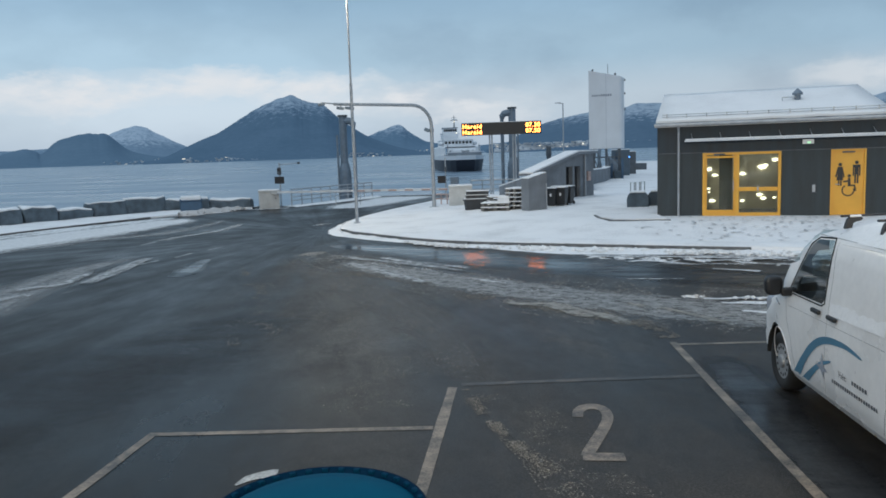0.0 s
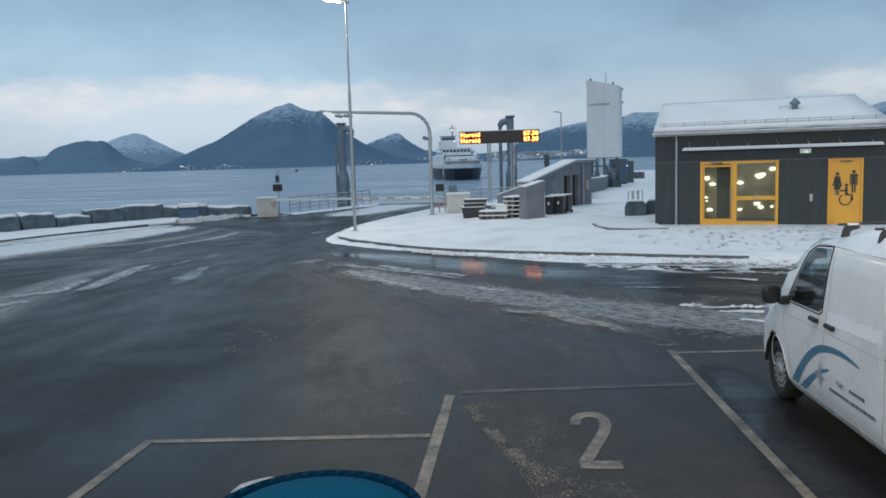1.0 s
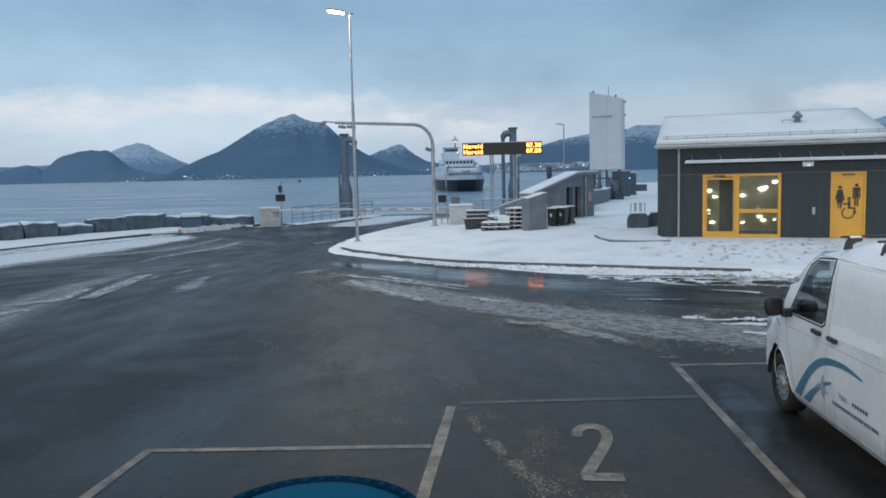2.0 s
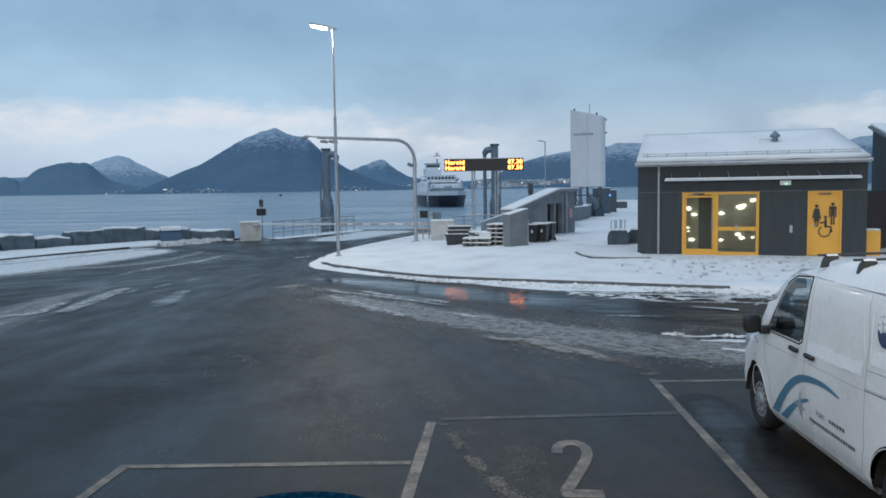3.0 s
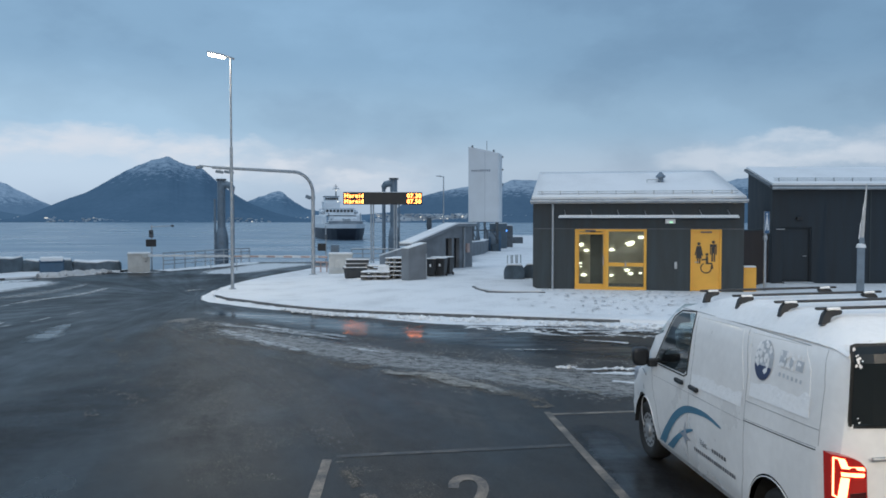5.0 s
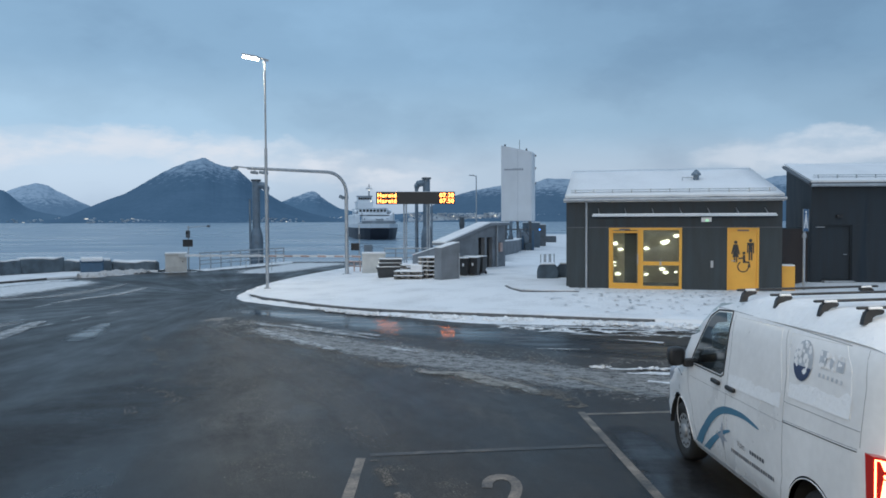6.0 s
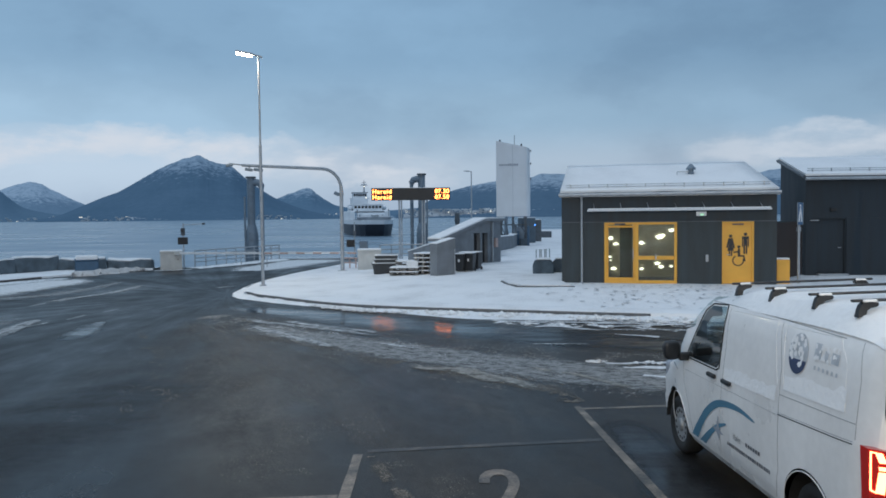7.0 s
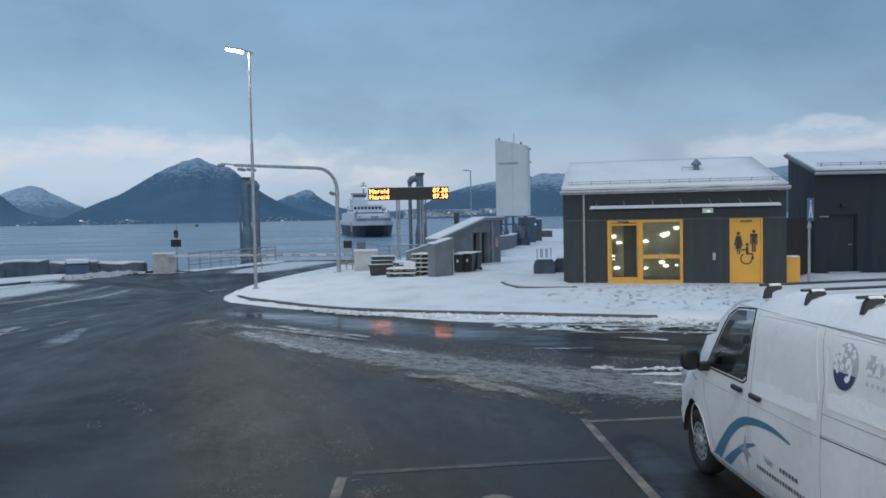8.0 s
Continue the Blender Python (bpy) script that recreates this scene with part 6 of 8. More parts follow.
def lift_tower(name, az, d, top, label, side):
    x, y = polar(az, d)
    root = thing(name, pose(x, y, -3.2), label, "lift tower")
    h = top + 3.2
    part("column", tubes(([(0, 0, 0), (0, 0, h)], 0.26), seg=16), STEEL_MID, root)
    part("flange", tubes(([(0, 0, h), (0, 0, h + 0.12)], 0.34), seg=16), STEEL_DARK, root)
    part("sleeve", tubes(([(0.02, 0, 0), (0.02, 0, 4.8), (0.02, 0, 5.2), (0.02, 0, 5.55)], [0.42, 0.42, 0.36, 0.27]), seg=16), STEEL_MID, root)
    e = [(side * 0.72, 0, 0), (side * 0.72, 0, h - 0.75), (side * 0.70, 0, h - 0.5), (side * 0.58, 0, h - 0.33), (side * 0.4, 0, h - 0.28), (0, 0, h - 0.28)]
    part("elbow_pipe", tubes((e, [0.13, 0.13, 0.22, 0.24, 0.24, 0.24]), seg=12), STEEL_MID, root)
    part("guide", boxes((side * -0.38, -0.2, 0, 0.12, 0.12, h * 0.86)), STEEL_MID, root)
    return root


lift_tower("ramp_lift_tower", -12.83, 54.5, 5.45, "dark steel lift column of the ferry ramp with bent pipe", 1)
lift_tower("ramp_lift_tower", -0.71, 57, 5.75, "dark steel lift column of the ferry ramp with bent pipe", -1)


# ---- departure sign ----
def departure_sign():
    D = 47.0
    x, y = polar(-1.5, D)
    m = facing((x, y, 0.1), polar(88.5, 1))
    root = thing("departure_sign", m, "black electronic departure board with amber letters on posts", "sign")
    w, z0, z1 = 4.68, 3.66, 4.38
    part("board", boxes((0, 0.12, z0, w, 0.24, z1 - z0), bevel=0.015), BLACK, root)
    part("board_snow", boxes((0, 0.12, z1, w - 0.02, 0.22, 0.03), bevel=0.01), SNOW_ROOF, root)
    for px in (-0.70, -0.56, 0.68, 0.82):
        part("post", tubes(([(px, 0.14, -0.3), (px, 0.14, z0)], 0.05), seg=10), GALV, root)
    for k, (a, b) in enumerate((("Hareid", "07.30"), ("Hareid", "07.50"))):
        z = z1 - 0.335 - k * 0.335
        for text, px, al in ((a, -w / 2 + 0.06, "LEFT"), (b, w / 2 - 0.06, "RIGHT")):
            letters(text, 0.345, AMBER_LED, root, pose(px, -0.012, z + 0.025, 90), "led_line", 0.003, 0.004, 1.22 if al == "LEFT" else 1.12, al)
    return root


departure_sign()


# ---- charging tower ----
def charging_tower():
    D, az = 62.6, 5.8
    x, y = polar(4.7, D)
    m = facing((x, y, 0.4), polar(90 + az, 1))
    root = thing("charging_tower", m, "tall white charging tower panel on dark steel machinery", "charging tower")
    bm = bmesh.new()
    plan = [(0, 0), (2.29, 0.0), (2.45, 0.08), (2.68, 0.75), (2.6, 1.3), (0, 1.3)]
    lo = [bm.verts.new((u, v, 2.3)) for u, v in plan]
    hi = [bm.verts.new((u, v, 8.27 - 0.15 * u - 0.03 * u * u)) for u, v in plan]
    bm.faces.new(lo[::-1])
    bm.faces.new(hi)
    for i in range(6):
        bm.faces.new((lo[i], lo[(i + 1) % 6], hi[(i + 1) % 6], hi[i]))
    part("panel", bm, WHITE_PANEL, root, "plain white cladding")
    for k in range(9):
        part("marking", boxes((0.30 + k * 0.17, -0.012, 6.30, 0.12, 0.02, 0.16 if k > 3 else 0.12)), GREY_DECAL, root)
    part("panel_joint", boxes((1.3, -0.004, 2.35, 0.015, 0.012, 5.6)), GREY_DECAL, root)
    for z in (5.2, 6.4, 7.4):
        part("side_lamp", boxes((2.72, 0.4, z, 0.1, 0.12, 0.14), bevel=0.02), STEEL_DARK, root)
    part("antenna", tubes(([(1.45, 0.6, 7.9), (1.45, 0.6, 8.75)], 0.02), seg=6), STEEL_DARK, root)
    part("beacon", boxes((0.3, 0.5, 8.1, 0.14, 0.14, 0.3), bevel=0.03), STEEL_DARK, root)
    part("beacon", boxes((2.0, 0.5, 7.8, 0.14, 0.14, 0.25), bevel=0.03), STEEL_DARK, root)
    for px, py in ((0.35, 0.2), (2.3, 0.25), (0.35, 1.1), (2.3, 1.1), (1.3, 0.2)):
        part("leg", boxes((px, py, -0.05, 0.18, 0.18, 2.36)), STEEL_DARK, root)
    for z in (0.8, 1.6):
        part("brace", boxes((1.3, 0.2, z, 2.0, 0.1, 0.1)), STEEL_DARK, root)
    part("cable_chain", tubes(([(0.8, 0.1, 2.3), (0.75, -0.1, 1.4), (0.9, -0.1, 0.7), (1.2, 0.0, 0.4)], 0.12), seg=8), STEEL_MID, root)
    part("machine_box", boxes((1.75, 0.5, -0.05, 0.9, 0.9, 1.5), bevel=0.04), STEEL_MID, root)
    part("machine_box", boxes((2.15, -0.1, -0.05, 0.6, 0.6, 0.6), bevel=0.04), CONCRETE_DARK, root)
    rnd = random.Random(17)
    for k in range(12):
        px, py, w = rnd.uniform(0.1, 2.6), rnd.uniform(-0.5, 1.2), rnd.uniform(0.15, 0.4)
        part("machine_module", boxes((px, py, -0.05, w, rnd.uniform(0.2, 0.5), rnd.uniform(0.5, 2.0)), bevel=0.02), rnd.choice((STEEL_DARK, STEEL_MID, BLUE_BIN)), root)
    for k in range(6):
        x0 = rnd.uniform(0.1, 2.4)
        part("hose", tubes(([(x0, -0.15, 2.3), (x0 + rnd.uniform(-0.3, 0.3), -0.3, 1.5), (x0 + rnd.uniform(-0.4, 0.4), -0.25, 0.6), (x0 + rnd.uniform(-0.3, 0.5), -0.1, 0.05)], 0.035), seg=6), STEEL_DARK, root)
    part("marker_light", boxes((3.05, 0.9, 1.55, 0.12, 0.1, 0.12), bevel=0.02), BLUE_GLOW, root)
    part("marker_bracket", boxes((2.75, 0.9, 1.58, 0.6, 0.06, 0.06)), STEEL_DARK, root)
    return root


charging_tower()
blue_box = material("blue_grey_container", (0.09, 0.13, 0.165), 0.5, 0, 0.15, 2, 30, 0.05)
for n, (x, y, sx, sy, sz, mt, lb) in enumerate(((8.3, 69, 1.5, 1.6, 2.2, blue_box, "blue-grey steel equipment container on the pier"), (9.6, 72, 0.8, 0.8, 2.0, STEEL_DARK, "dark steel bollard cabinet on the pier"),
                                               (11.9, 84, 1.7, 1.0, 0.7, STEEL_DARK, "dark low equipment cabinet on the pier"))):
    r = thing("equipment_cabinet", facing((x, y, 0.4), (1, -0.1)), lb, "cabinet")
    part("body", boxes((0, 0, -0.05, sx, sy, sz), bevel=0.04), mt, r)
    part("door", boxes((0, -sy / 2 - 0.01, 0.1, sx * 0.8, 0.02, sz * 0.8)), mt, r)
    part("snow_cap", boxes((0, 0, sz - 0.05, sx, sy, 0.07), bevel=0.03), SNOW_ROOF, r)


def parapet(name, label, pts, h0, h1, th, z, mat=CONCRETE, cap=True):
    root = thing(name, Matrix.Identity(4), label, "wall", kind="structure")
    for (a, b), (ha, hb) in zip(zip(pts, pts[1:]), zip(h0, h1)):
        A, B = Vector((*a, 0)), Vector((*b, 0))
        m = facing((a[0], a[1], z), B - A)
        L = (B - A).length
        bm = bmesh.new()
        prism(bm, [(0, -0.3), (L, -0.3), (L, hb), (0, ha)], 0, th, m)
        part("wall_piece", bm, mat, root)
        if cap:
            bm = bmesh.new()
            prism(bm, [(0, ha + 0.002), (L, hb + 0.002), (L, hb + 0.06), (0, ha + 0.06)], -0.02, th + 0.02, m)
            part("snow_cap", bm, SNOW_ROOF, root)
    return root


parapet("wall_pier", "low concrete pier wall with a snow cap", [(3.9, 45.5), (4.4, 52.6), (5.9, 57.5), (7.6, 67)], [0.9, 0.95, 0.9], [0.95, 0.9, 0.9], 0.4, 0.4)
parapet("wall_pier_far", "far low concrete pier wall with a snow cap", [(9.5, 80), (14, 108), (17, 129)], [0.9, 0.9], [0.9, 0.9], 0.5, 0.4)
far = thing("street_lamp", pose(*polar(2.9, 74), 0.2), "slim unlit lamp post on the pier", "street lamp")
part("pole", tubes(([(0, 0, -0.1), (0, 0, 6.75)], [0.07, 0.05]), seg=8), GALV, far)
part("arm", tubes(([(0, 0, 6.7), (-0.55, 0, 6.78)], 0.035), seg=6), GALV, far)
part("lamp_head", boxes((-0.45, 0, 6.74, 0.5, 0.2, 0.08), bevel=0.02), GALV, far)
moor = thing("mooring_post", pose(*polar(1.85, 66), -3.2), "short dark mooring post in the water", "mooring post")
part("post", tubes(([(0, 0, 0), (0, 0, 5.2), (0, 0, 5.6), (0, 0, 6.2)], [0.16, 0.16, 0.24, 0.2]), seg=10), STEEL_DARK, moor)


# ---- shelter, bins, pallets ----
def shelter():
    a, b = Vector((*polar(0.5, 36.2), 0.34)), Vector((*polar(4.85, 41.0), 0.34))
    m = facing(a, b - a)
    L = (b - a).length
    root = thing("concrete_shelter", m @ Matrix.Diagonal((1, 1, 0.925, 1)), "grey concrete shelter with sloping snow-edged roof and dark doorways", "shelter")

    def top(x):
        return min(2.36, 1.42 + (2.36 - 1.42) * x / (0.72 * L))

    k = L * 0.72
    d0, d1, e0, e1 = L * 0.555, L * 0.665, L * 0.70, L * 0.80
    for x0, x1 in ((0, d0), (d1, e0), (e1, L)):
        bm = bmesh.new()
        prism(bm, [(x0, -0.4), (x1, -0.4), (x1, top(x1)), (x0, top(x0))] if not (x0 < k < x1) else [(x0, -0.4), (x1, -0.4), (x1, top(x1)), (k, top(k)), (x0, top(x0))], 0, 0.22)
        part("wall", bm, CONCRETE, root)
    for x0, x1 in ((d0, d1), (e0, e1)):
        bm = bmesh.new()
        prism(bm, [(x0, 1.72), (x1, 1.72), (x1, top(x1)), (x0, top(x0))], 0, 0.218)
        part("lintel", bm, CONCRETE, root)
        # a black sheet takes the place of the shade in the opening
        part("doorway_shade", boxes(((x0 + x1) / 2, 0.25, -0.1, x1 - x0 + 0.1, 0.05, 1.85)), BLACK, root, "black sheet standing in for the shade inside the doorway")
    side = bmesh.new()
    prism(side, [(0.0, -0.4), (0.6, -0.4), (0.6, 2.34), (0.0, 2.34)], L - 0.0, L + 0.2)
    for v in side.verts:
        v.co = Vector((v.co.y, v.co.x, v.co.z))
    part("wall", side, CONCRETE, root)
    rf = bmesh.new()
    prism(rf, [(-0.15, top(0) - 0.02), (k, 2.37), (L + 0.3, 2.37), (L + 0.3, 2.49), (k - 0.03, 2.49), (-0.15, top(0) + 0.1)], -0.22, 0.55)
    part("roof", rf, CONCRETE, root)
    rs = bmesh.new()
    prism(rs, [(-0.13, top(0) + 0.105), (k - 0.03, 2.495), (L + 0.28, 2.495), (L + 0.28, 2.56), (k - 0.05, 2.56), (-0.13, top(0) + 0.17)], -0.2, 0.53)
    part("roof_snow", rs, SNOW_ROOF, root)
    part("pipe", tubes(([(L * 0.86, -0.08, 0), (L * 0.86, -0.08, 2.3)], 0.05), seg=8), GALV, root)
    part("red_box", boxes((L * 0.93, -0.06, 0.9, 0.25, 0.12, 0.5), bevel=0.01), RED_PAINT, root)
    return root


shelter()


def wing_wall():
    a, b = Vector((*polar(0.36, 32.0), 0.34)), Vector((*polar(2.25, 32.7), 0.34))
    m = facing(a, b - a)
    L = (b - a).length
    root = thing("concrete_wing_wall", m, "grey concrete wing wall with sloping top", "wall", kind="structure")
    bm = bmesh.new()
    prism(bm, [(0, -0.4), (L * 0.7, -0.4), (L * 0.7, 1.52), (L * 0.62, 1.52), (0, 1.32)], 0, 0.55)
    part("wall_piece", bm, CONCRETE, root)
    bm = bmesh.new()
    prism(bm, [(0.02, 1.325), (L * 0.62, 1.525), (L * 0.69, 1.525), (L * 0.69, 1.56), (0.02, 1.36)], 0.02, 0.53)
    part("snow_cap", bm, SNOW_ROOF, root)
    part("edge_strip", tubes(([(L * 0.66, -0.03, 0), (L * 0.66, -0.03, 1.1)], 0.025), seg=6), GALV, root)
    return root


wing_wall()
parapet("wall_ramp", "sloping concrete ramp wall with a snow cap", [polar(-1.75, 43.0), polar(0.9, 35.2)], [0.55], [1.42], 0.25, 0.33)


def wheelie_bin(m, label):
    root = thing("wheelie_bin", m, label, "bin", "bins by the shelter")
    bm = bmesh.new()
    lo = [bm.verts.new((x * 0.22, y * 0.26, 0.08)) for x, y in ((-1, -1), (1, -1), (1, 1), (-1, 1))]
    hi = [bm.verts.new((x * 0.29, y * 0.36, 0.98)) for x, y in ((-1, -1), (1, -1), (1, 1), (-1, 1))]
    bm.faces.new(lo[::-1])
    bm.faces.new(hi)
    for i in range(4):
        bm.faces.new((lo[i], lo[(i + 1) % 4], hi[(i + 1) % 4], hi[i]))
    bmesh.ops.bevel(bm, geom=bm.edges[:], offset=0.03, segments=2, affect="EDGES")
    part("body", bm, BIN, root)
    part("lid", boxes((0, 0, 0.985, 0.62, 0.76, 0.06), bevel=0.025), BIN, root)
    part("snow_cap", boxes((0, 0, 1.045, 0.56, 0.68, 0.05), bevel=0.024), SNOW_ROOF, root)
    part("handle", tubes(([(-0.25, 0.42, 0.95), (0.25, 0.42, 0.95)], 0.018), seg=6), BIN, root)
    for s in (-1, 1):
        part("wheel", tubes(([(s * 0.2, 0.28, 0.1), (s * 0.26, 0.28, 0.1)], 0.1), seg=12), RUBBER, root)
    part("label_mark", boxes((0.0, -0.335, 0.6, 0.1, 0.012, 0.16)), WHITE_PAINT, root)
    return root


bin_a = wheelie_bin(pose(1.2, 34.0, 0.36, 0, 0, -14) @ Matrix.Scale(0.76, 4), "black wheelie bin with snowy lid by the shelter")
copy_thing(bin_a, pose(1.64, 34.25, 0.37, 0, 0, -20))
copy_thing(bin_a, pose(1.95, 35.0, 0.38, 0, 0, -26))
copy_thing(bin_a, pose(1.45, 34.9, 0.38, 0, 0, -18))


def pallet(m):
    root = thing("wooden_pallet", m, "weathered wooden pallet dusted with snow", "pallet", "stacked pallets")
    for k in range(5):
        part("deck_board", boxes((0, -0.35 + k * 0.175, 0.122, 1.2, 0.12, 0.022)), PALLET, root)
    for y in (-0.34, 0, 0.34):
        part("bottom_board", boxes((0, y, 0.0, 1.2, 0.1, 0.022)), PALLET, root)
        for x in (-0.53, 0, 0.53):
            part("block", boxes((x, y, 0.022, 0.14, 0.1, 0.10)), PALLET, root)
    part("snow_cover", boxes((0, 0, 0.140, 1.22, 0.86, 0.04), bevel=0.015), SNOW_ROOF, root)
    return root


pal = pallet(pose(-0.22, 33.9, 0.34, 0, 0, 70))
for k in range(1, 5):
    copy_thing(pal, pose(-0.22 + random.uniform(-0.03, 0.03), 33.9, 0.34 + 0.18 * k, 0, 0, 70 + random.uniform(-4, 4)))
for k in range(2):
    copy_thing(pal, pose(-1.15, 33.5, 0.31 + 0.18 * k, 0, 0, -8 + random.uniform(-4, 4)))
for k in range(3):
    copy_thing(pal, pose(-0.95, 34.7, 0.32 + 0.18 * k, 0, 0, 10 + random.uniform(-5, 5)))
sack = thing("snowy_box", pose(-0.85, 33.5, 0.645), "white box with snow lying on the pallets", "box")
part("body", boxes((0, 0, 0, 0.5, 0.4, 0.22), bevel=0.03), WHITE_PAINT, sack)
part("snow_cap", boxes((0, 0, 0.2, 0.48, 0.38, 0.07), bevel=0.03), SNOW_ROOF, sack)


def crate(m):
    root = thing("plastic_crate", m, "flat dark plastic crate with snow on its rim", "crate", "crates beside the cabinet")
    part("body", boxes((0, -0.38, 0, 1.2, 0.04, 0.16), (0, 0.38, 0, 1.2, 0.04, 0.16), (-0.58, 0, 0, 0.04, 0.72, 0.16), (0.58, 0, 0, 0.04, 0.72, 0.16), (0, 0, 0, 1.12, 0.72, 0.04)), CRATE, root)
    for k in range(6):
        part("rib", boxes((-0.52 + k * 0.21, -0.41, 0.0, 0.07, 0.03, 0.13)), CRATE, root)
    part("rim", boxes((0, 0, 0.15, 1.28, 0.86, 0.02)), CRATE, root)
    part("snow_rim", boxes((0, 0, 0.17, 1.27, 0.85, 0.035), bevel=0.012), SNOW_ROOF, root)
    return root


def tub(m):
    root = thing("plastic_tub", m, "deep dark ribbed plastic tub with a snowy rim", "tub")
    bm = bmesh.new()
    rows = []
    for z, k in ((0.0, 0.86), (0.05, 0.9), (0.40, 0.98), (0.42, 1.06), (0.48, 1.06), (0.48, 0.97), (0.06, 0.86)):
        rows.append([bm.verts.new((x * k, y * k, z)) for x, y in ((-0.5, -0.46), (0.5, -0.46), (0.58, -0.38), (0.58, 0.38), (0.5, 0.46), (-0.5, 0.46), (-0.58, 0.38), (-0.58, -0.38))])
    for p, q in zip(rows, rows[1:]):
        for i in range(8):
            bm.faces.new((p[i], p[(i + 1) % 8], q[(i + 1) % 8], q[i]))
    bm.faces.new(rows[0][::-1])
    bm.faces.new(rows[-1])
    part("body", bm, CRATE, root)
    for k in range(6):
        part("rib", boxes((-0.42 + k * 0.168, -0.445, 0.04, 0.03, 0.04, 0.36)), CRATE, root)
    part("snow_rim", boxes((0, 0, 0.455, 1.16, 0.92, 0.05), bevel=0.02), SNOW_ROOF, root)
    return root


tub(pose(-2.1, 35.3, 0.25, 0, 0, 4))
cr = crate(pose(-2.08, 35.3, 0.755, 0, 0, 7) @ Matrix.Scale(0.82, 4))
copy_thing(cr, pose(-2.05, 35.32, 0.925, 0, 0, 1) @ Matrix.Scale(1.0, 4))


def round_block(m, label, s=1.0):
    root = thing("concrete_block", m, label, "concrete block", "blocks beside the waiting room")
    bm = bmesh.new()
    prism(bm, [(-0.42, -0.1), (0.42, -0.1), (0.44, 0.3), (0.36, 0.5), (0.18, 0.56), (-0.18, 0.56), (-0.36, 0.5), (-0.44, 0.3)], -0.45, 0.45)
    bmesh.ops.bevel(bm, geom=bm.edges[:], offset=0.03, segments=2, affect="EDGES")
    part("body", bm, CONCRETE_DARK, root)
    part("snow_cap", boxes((0, 0, 0.55, 0.6, 0.86, 0.06), bevel=0.028), SNOW_ROOF, root)
    return root


rb = round_block(pose(4.62, 32.7, 0.4, 0, 0, -8), "dark rounded concrete block capped with snow")
copy_thing(rb, pose(5.5, 33.1, 0.4, 0, 0, -12))
copy_thing(rb, pose(6.3, 33.8, 0.4, 0, 0, -12))
rail_s = thing("bicycle_rack", facing((4.45, 33.6, 0.4), (0.9, 0.9)), "low galvanised rail hoops behind the blocks", "rack")
for k in range(3):
    part("hoop", tubes(([(k * 0.35, 0, -0.05), (k * 0.35, 0, 0.92), (k * 0.35 + 0.25, 0, 0.92), (k * 0.35 + 0.25, 0, -0.05)], 0.022), seg=6), GALV, rail_s)


# ---- shore blocks on the left ----
def shore_block(L, h, th, m, seed, mat, label):
    root = thing("shore_block", m, label, "concrete block", "shore blocks")
    bm = bmesh.new()
    box(bm, 0, 0, -0.15, L, th, h + 0.15, bevel=0.09)
    bmesh.ops.subdivide_edges(bm, edges=[e for e in bm.edges if e.calc_length() > 0.4], cuts=3, use_grid_fill=True)
    for v in bm.verts:
        v.co += Vector((noise.noise(v.co * 1.4 + Vector((seed, 0, 0))), noise.noise(v.co * 1.4 + Vector((0, seed, 0))), noise.noise(v.co * 1.4 + Vector((0, 0, seed))))) * 0.13
    part("body", bm, mat, root, "", True)
    sc = bmesh.new()
    box(sc, 0, 0, h - 0.03, L * 0.94, th * 0.9, 0.1, bevel=0.045)
    bmesh.ops.subdivide_edges(sc, edges=[e for e in sc.edges if e.calc_length() > 0.4], cuts=3, use_grid_fill=True)
    for v in sc.verts:
        v.co += Vector((noise.noise(v.co * 1.4 + Vector((seed, 0, 0))), noise.noise(v.co * 1.4 + Vector((0, seed, 0))), noise.noise(v.co * 1.4 + Vector((0, 0, seed))))) * 0.13
    part("snow_cap", sc, SNOW, root, "", True)
    return root


def shore_row():
    pts = [(-31.5, 24.0), (-27.4, 30.2), (-25.2, 35.0), (-23.6, 37.4), (-21.7, 41.1), (-19.4, 43.2), (-16.4, 43.9), (-15.1, 44.1)]
    line = curve_points(pts, 40)
    run, start, i = 0.0, line[0], 0
    rnd = random.Random(3)
    want = rnd.uniform(1.7, 2.6)
    for p, q in zip(line, line[1:]):
        run += (q - p).length
        if run >= want:
            d = q - start
            mid = (q + start) / 2
            h = rnd.uniform(0.46, 0.82)
            shore_block(d.length * 0.97, h, rnd.uniform(0.8, 1.0), facing((mid.x, mid.y, 0.06), d), i * 3.7, CONCRETE_DARK if i % 3 else ROCK, "dark weathered concrete block with snow on top")
            start, run, i = q, 0.0, i + 1
            want = rnd.uniform(1.5, 2.6)


shore_row()
gb = thing("grit_bin", facing((-18.45, 42.3, 0.02), (0.9, 0.4)), "blue plastic grit bin with a snow-covered lid", "grit bin")
part("body", boxes((0, 0, -0.05, 1.15, 0.7, 0.65), bevel=0.06), BLUE_BIN, gb)
part("lid", boxes((0, 0, 0.6, 1.2, 0.76, 0.14), bevel=0.06), BLUE_BIN, gb)
part("snow_cap", boxes((0, -0.02, 0.64, 1.12, 0.78, 0.24), bevel=0.09), SNOW, gb)


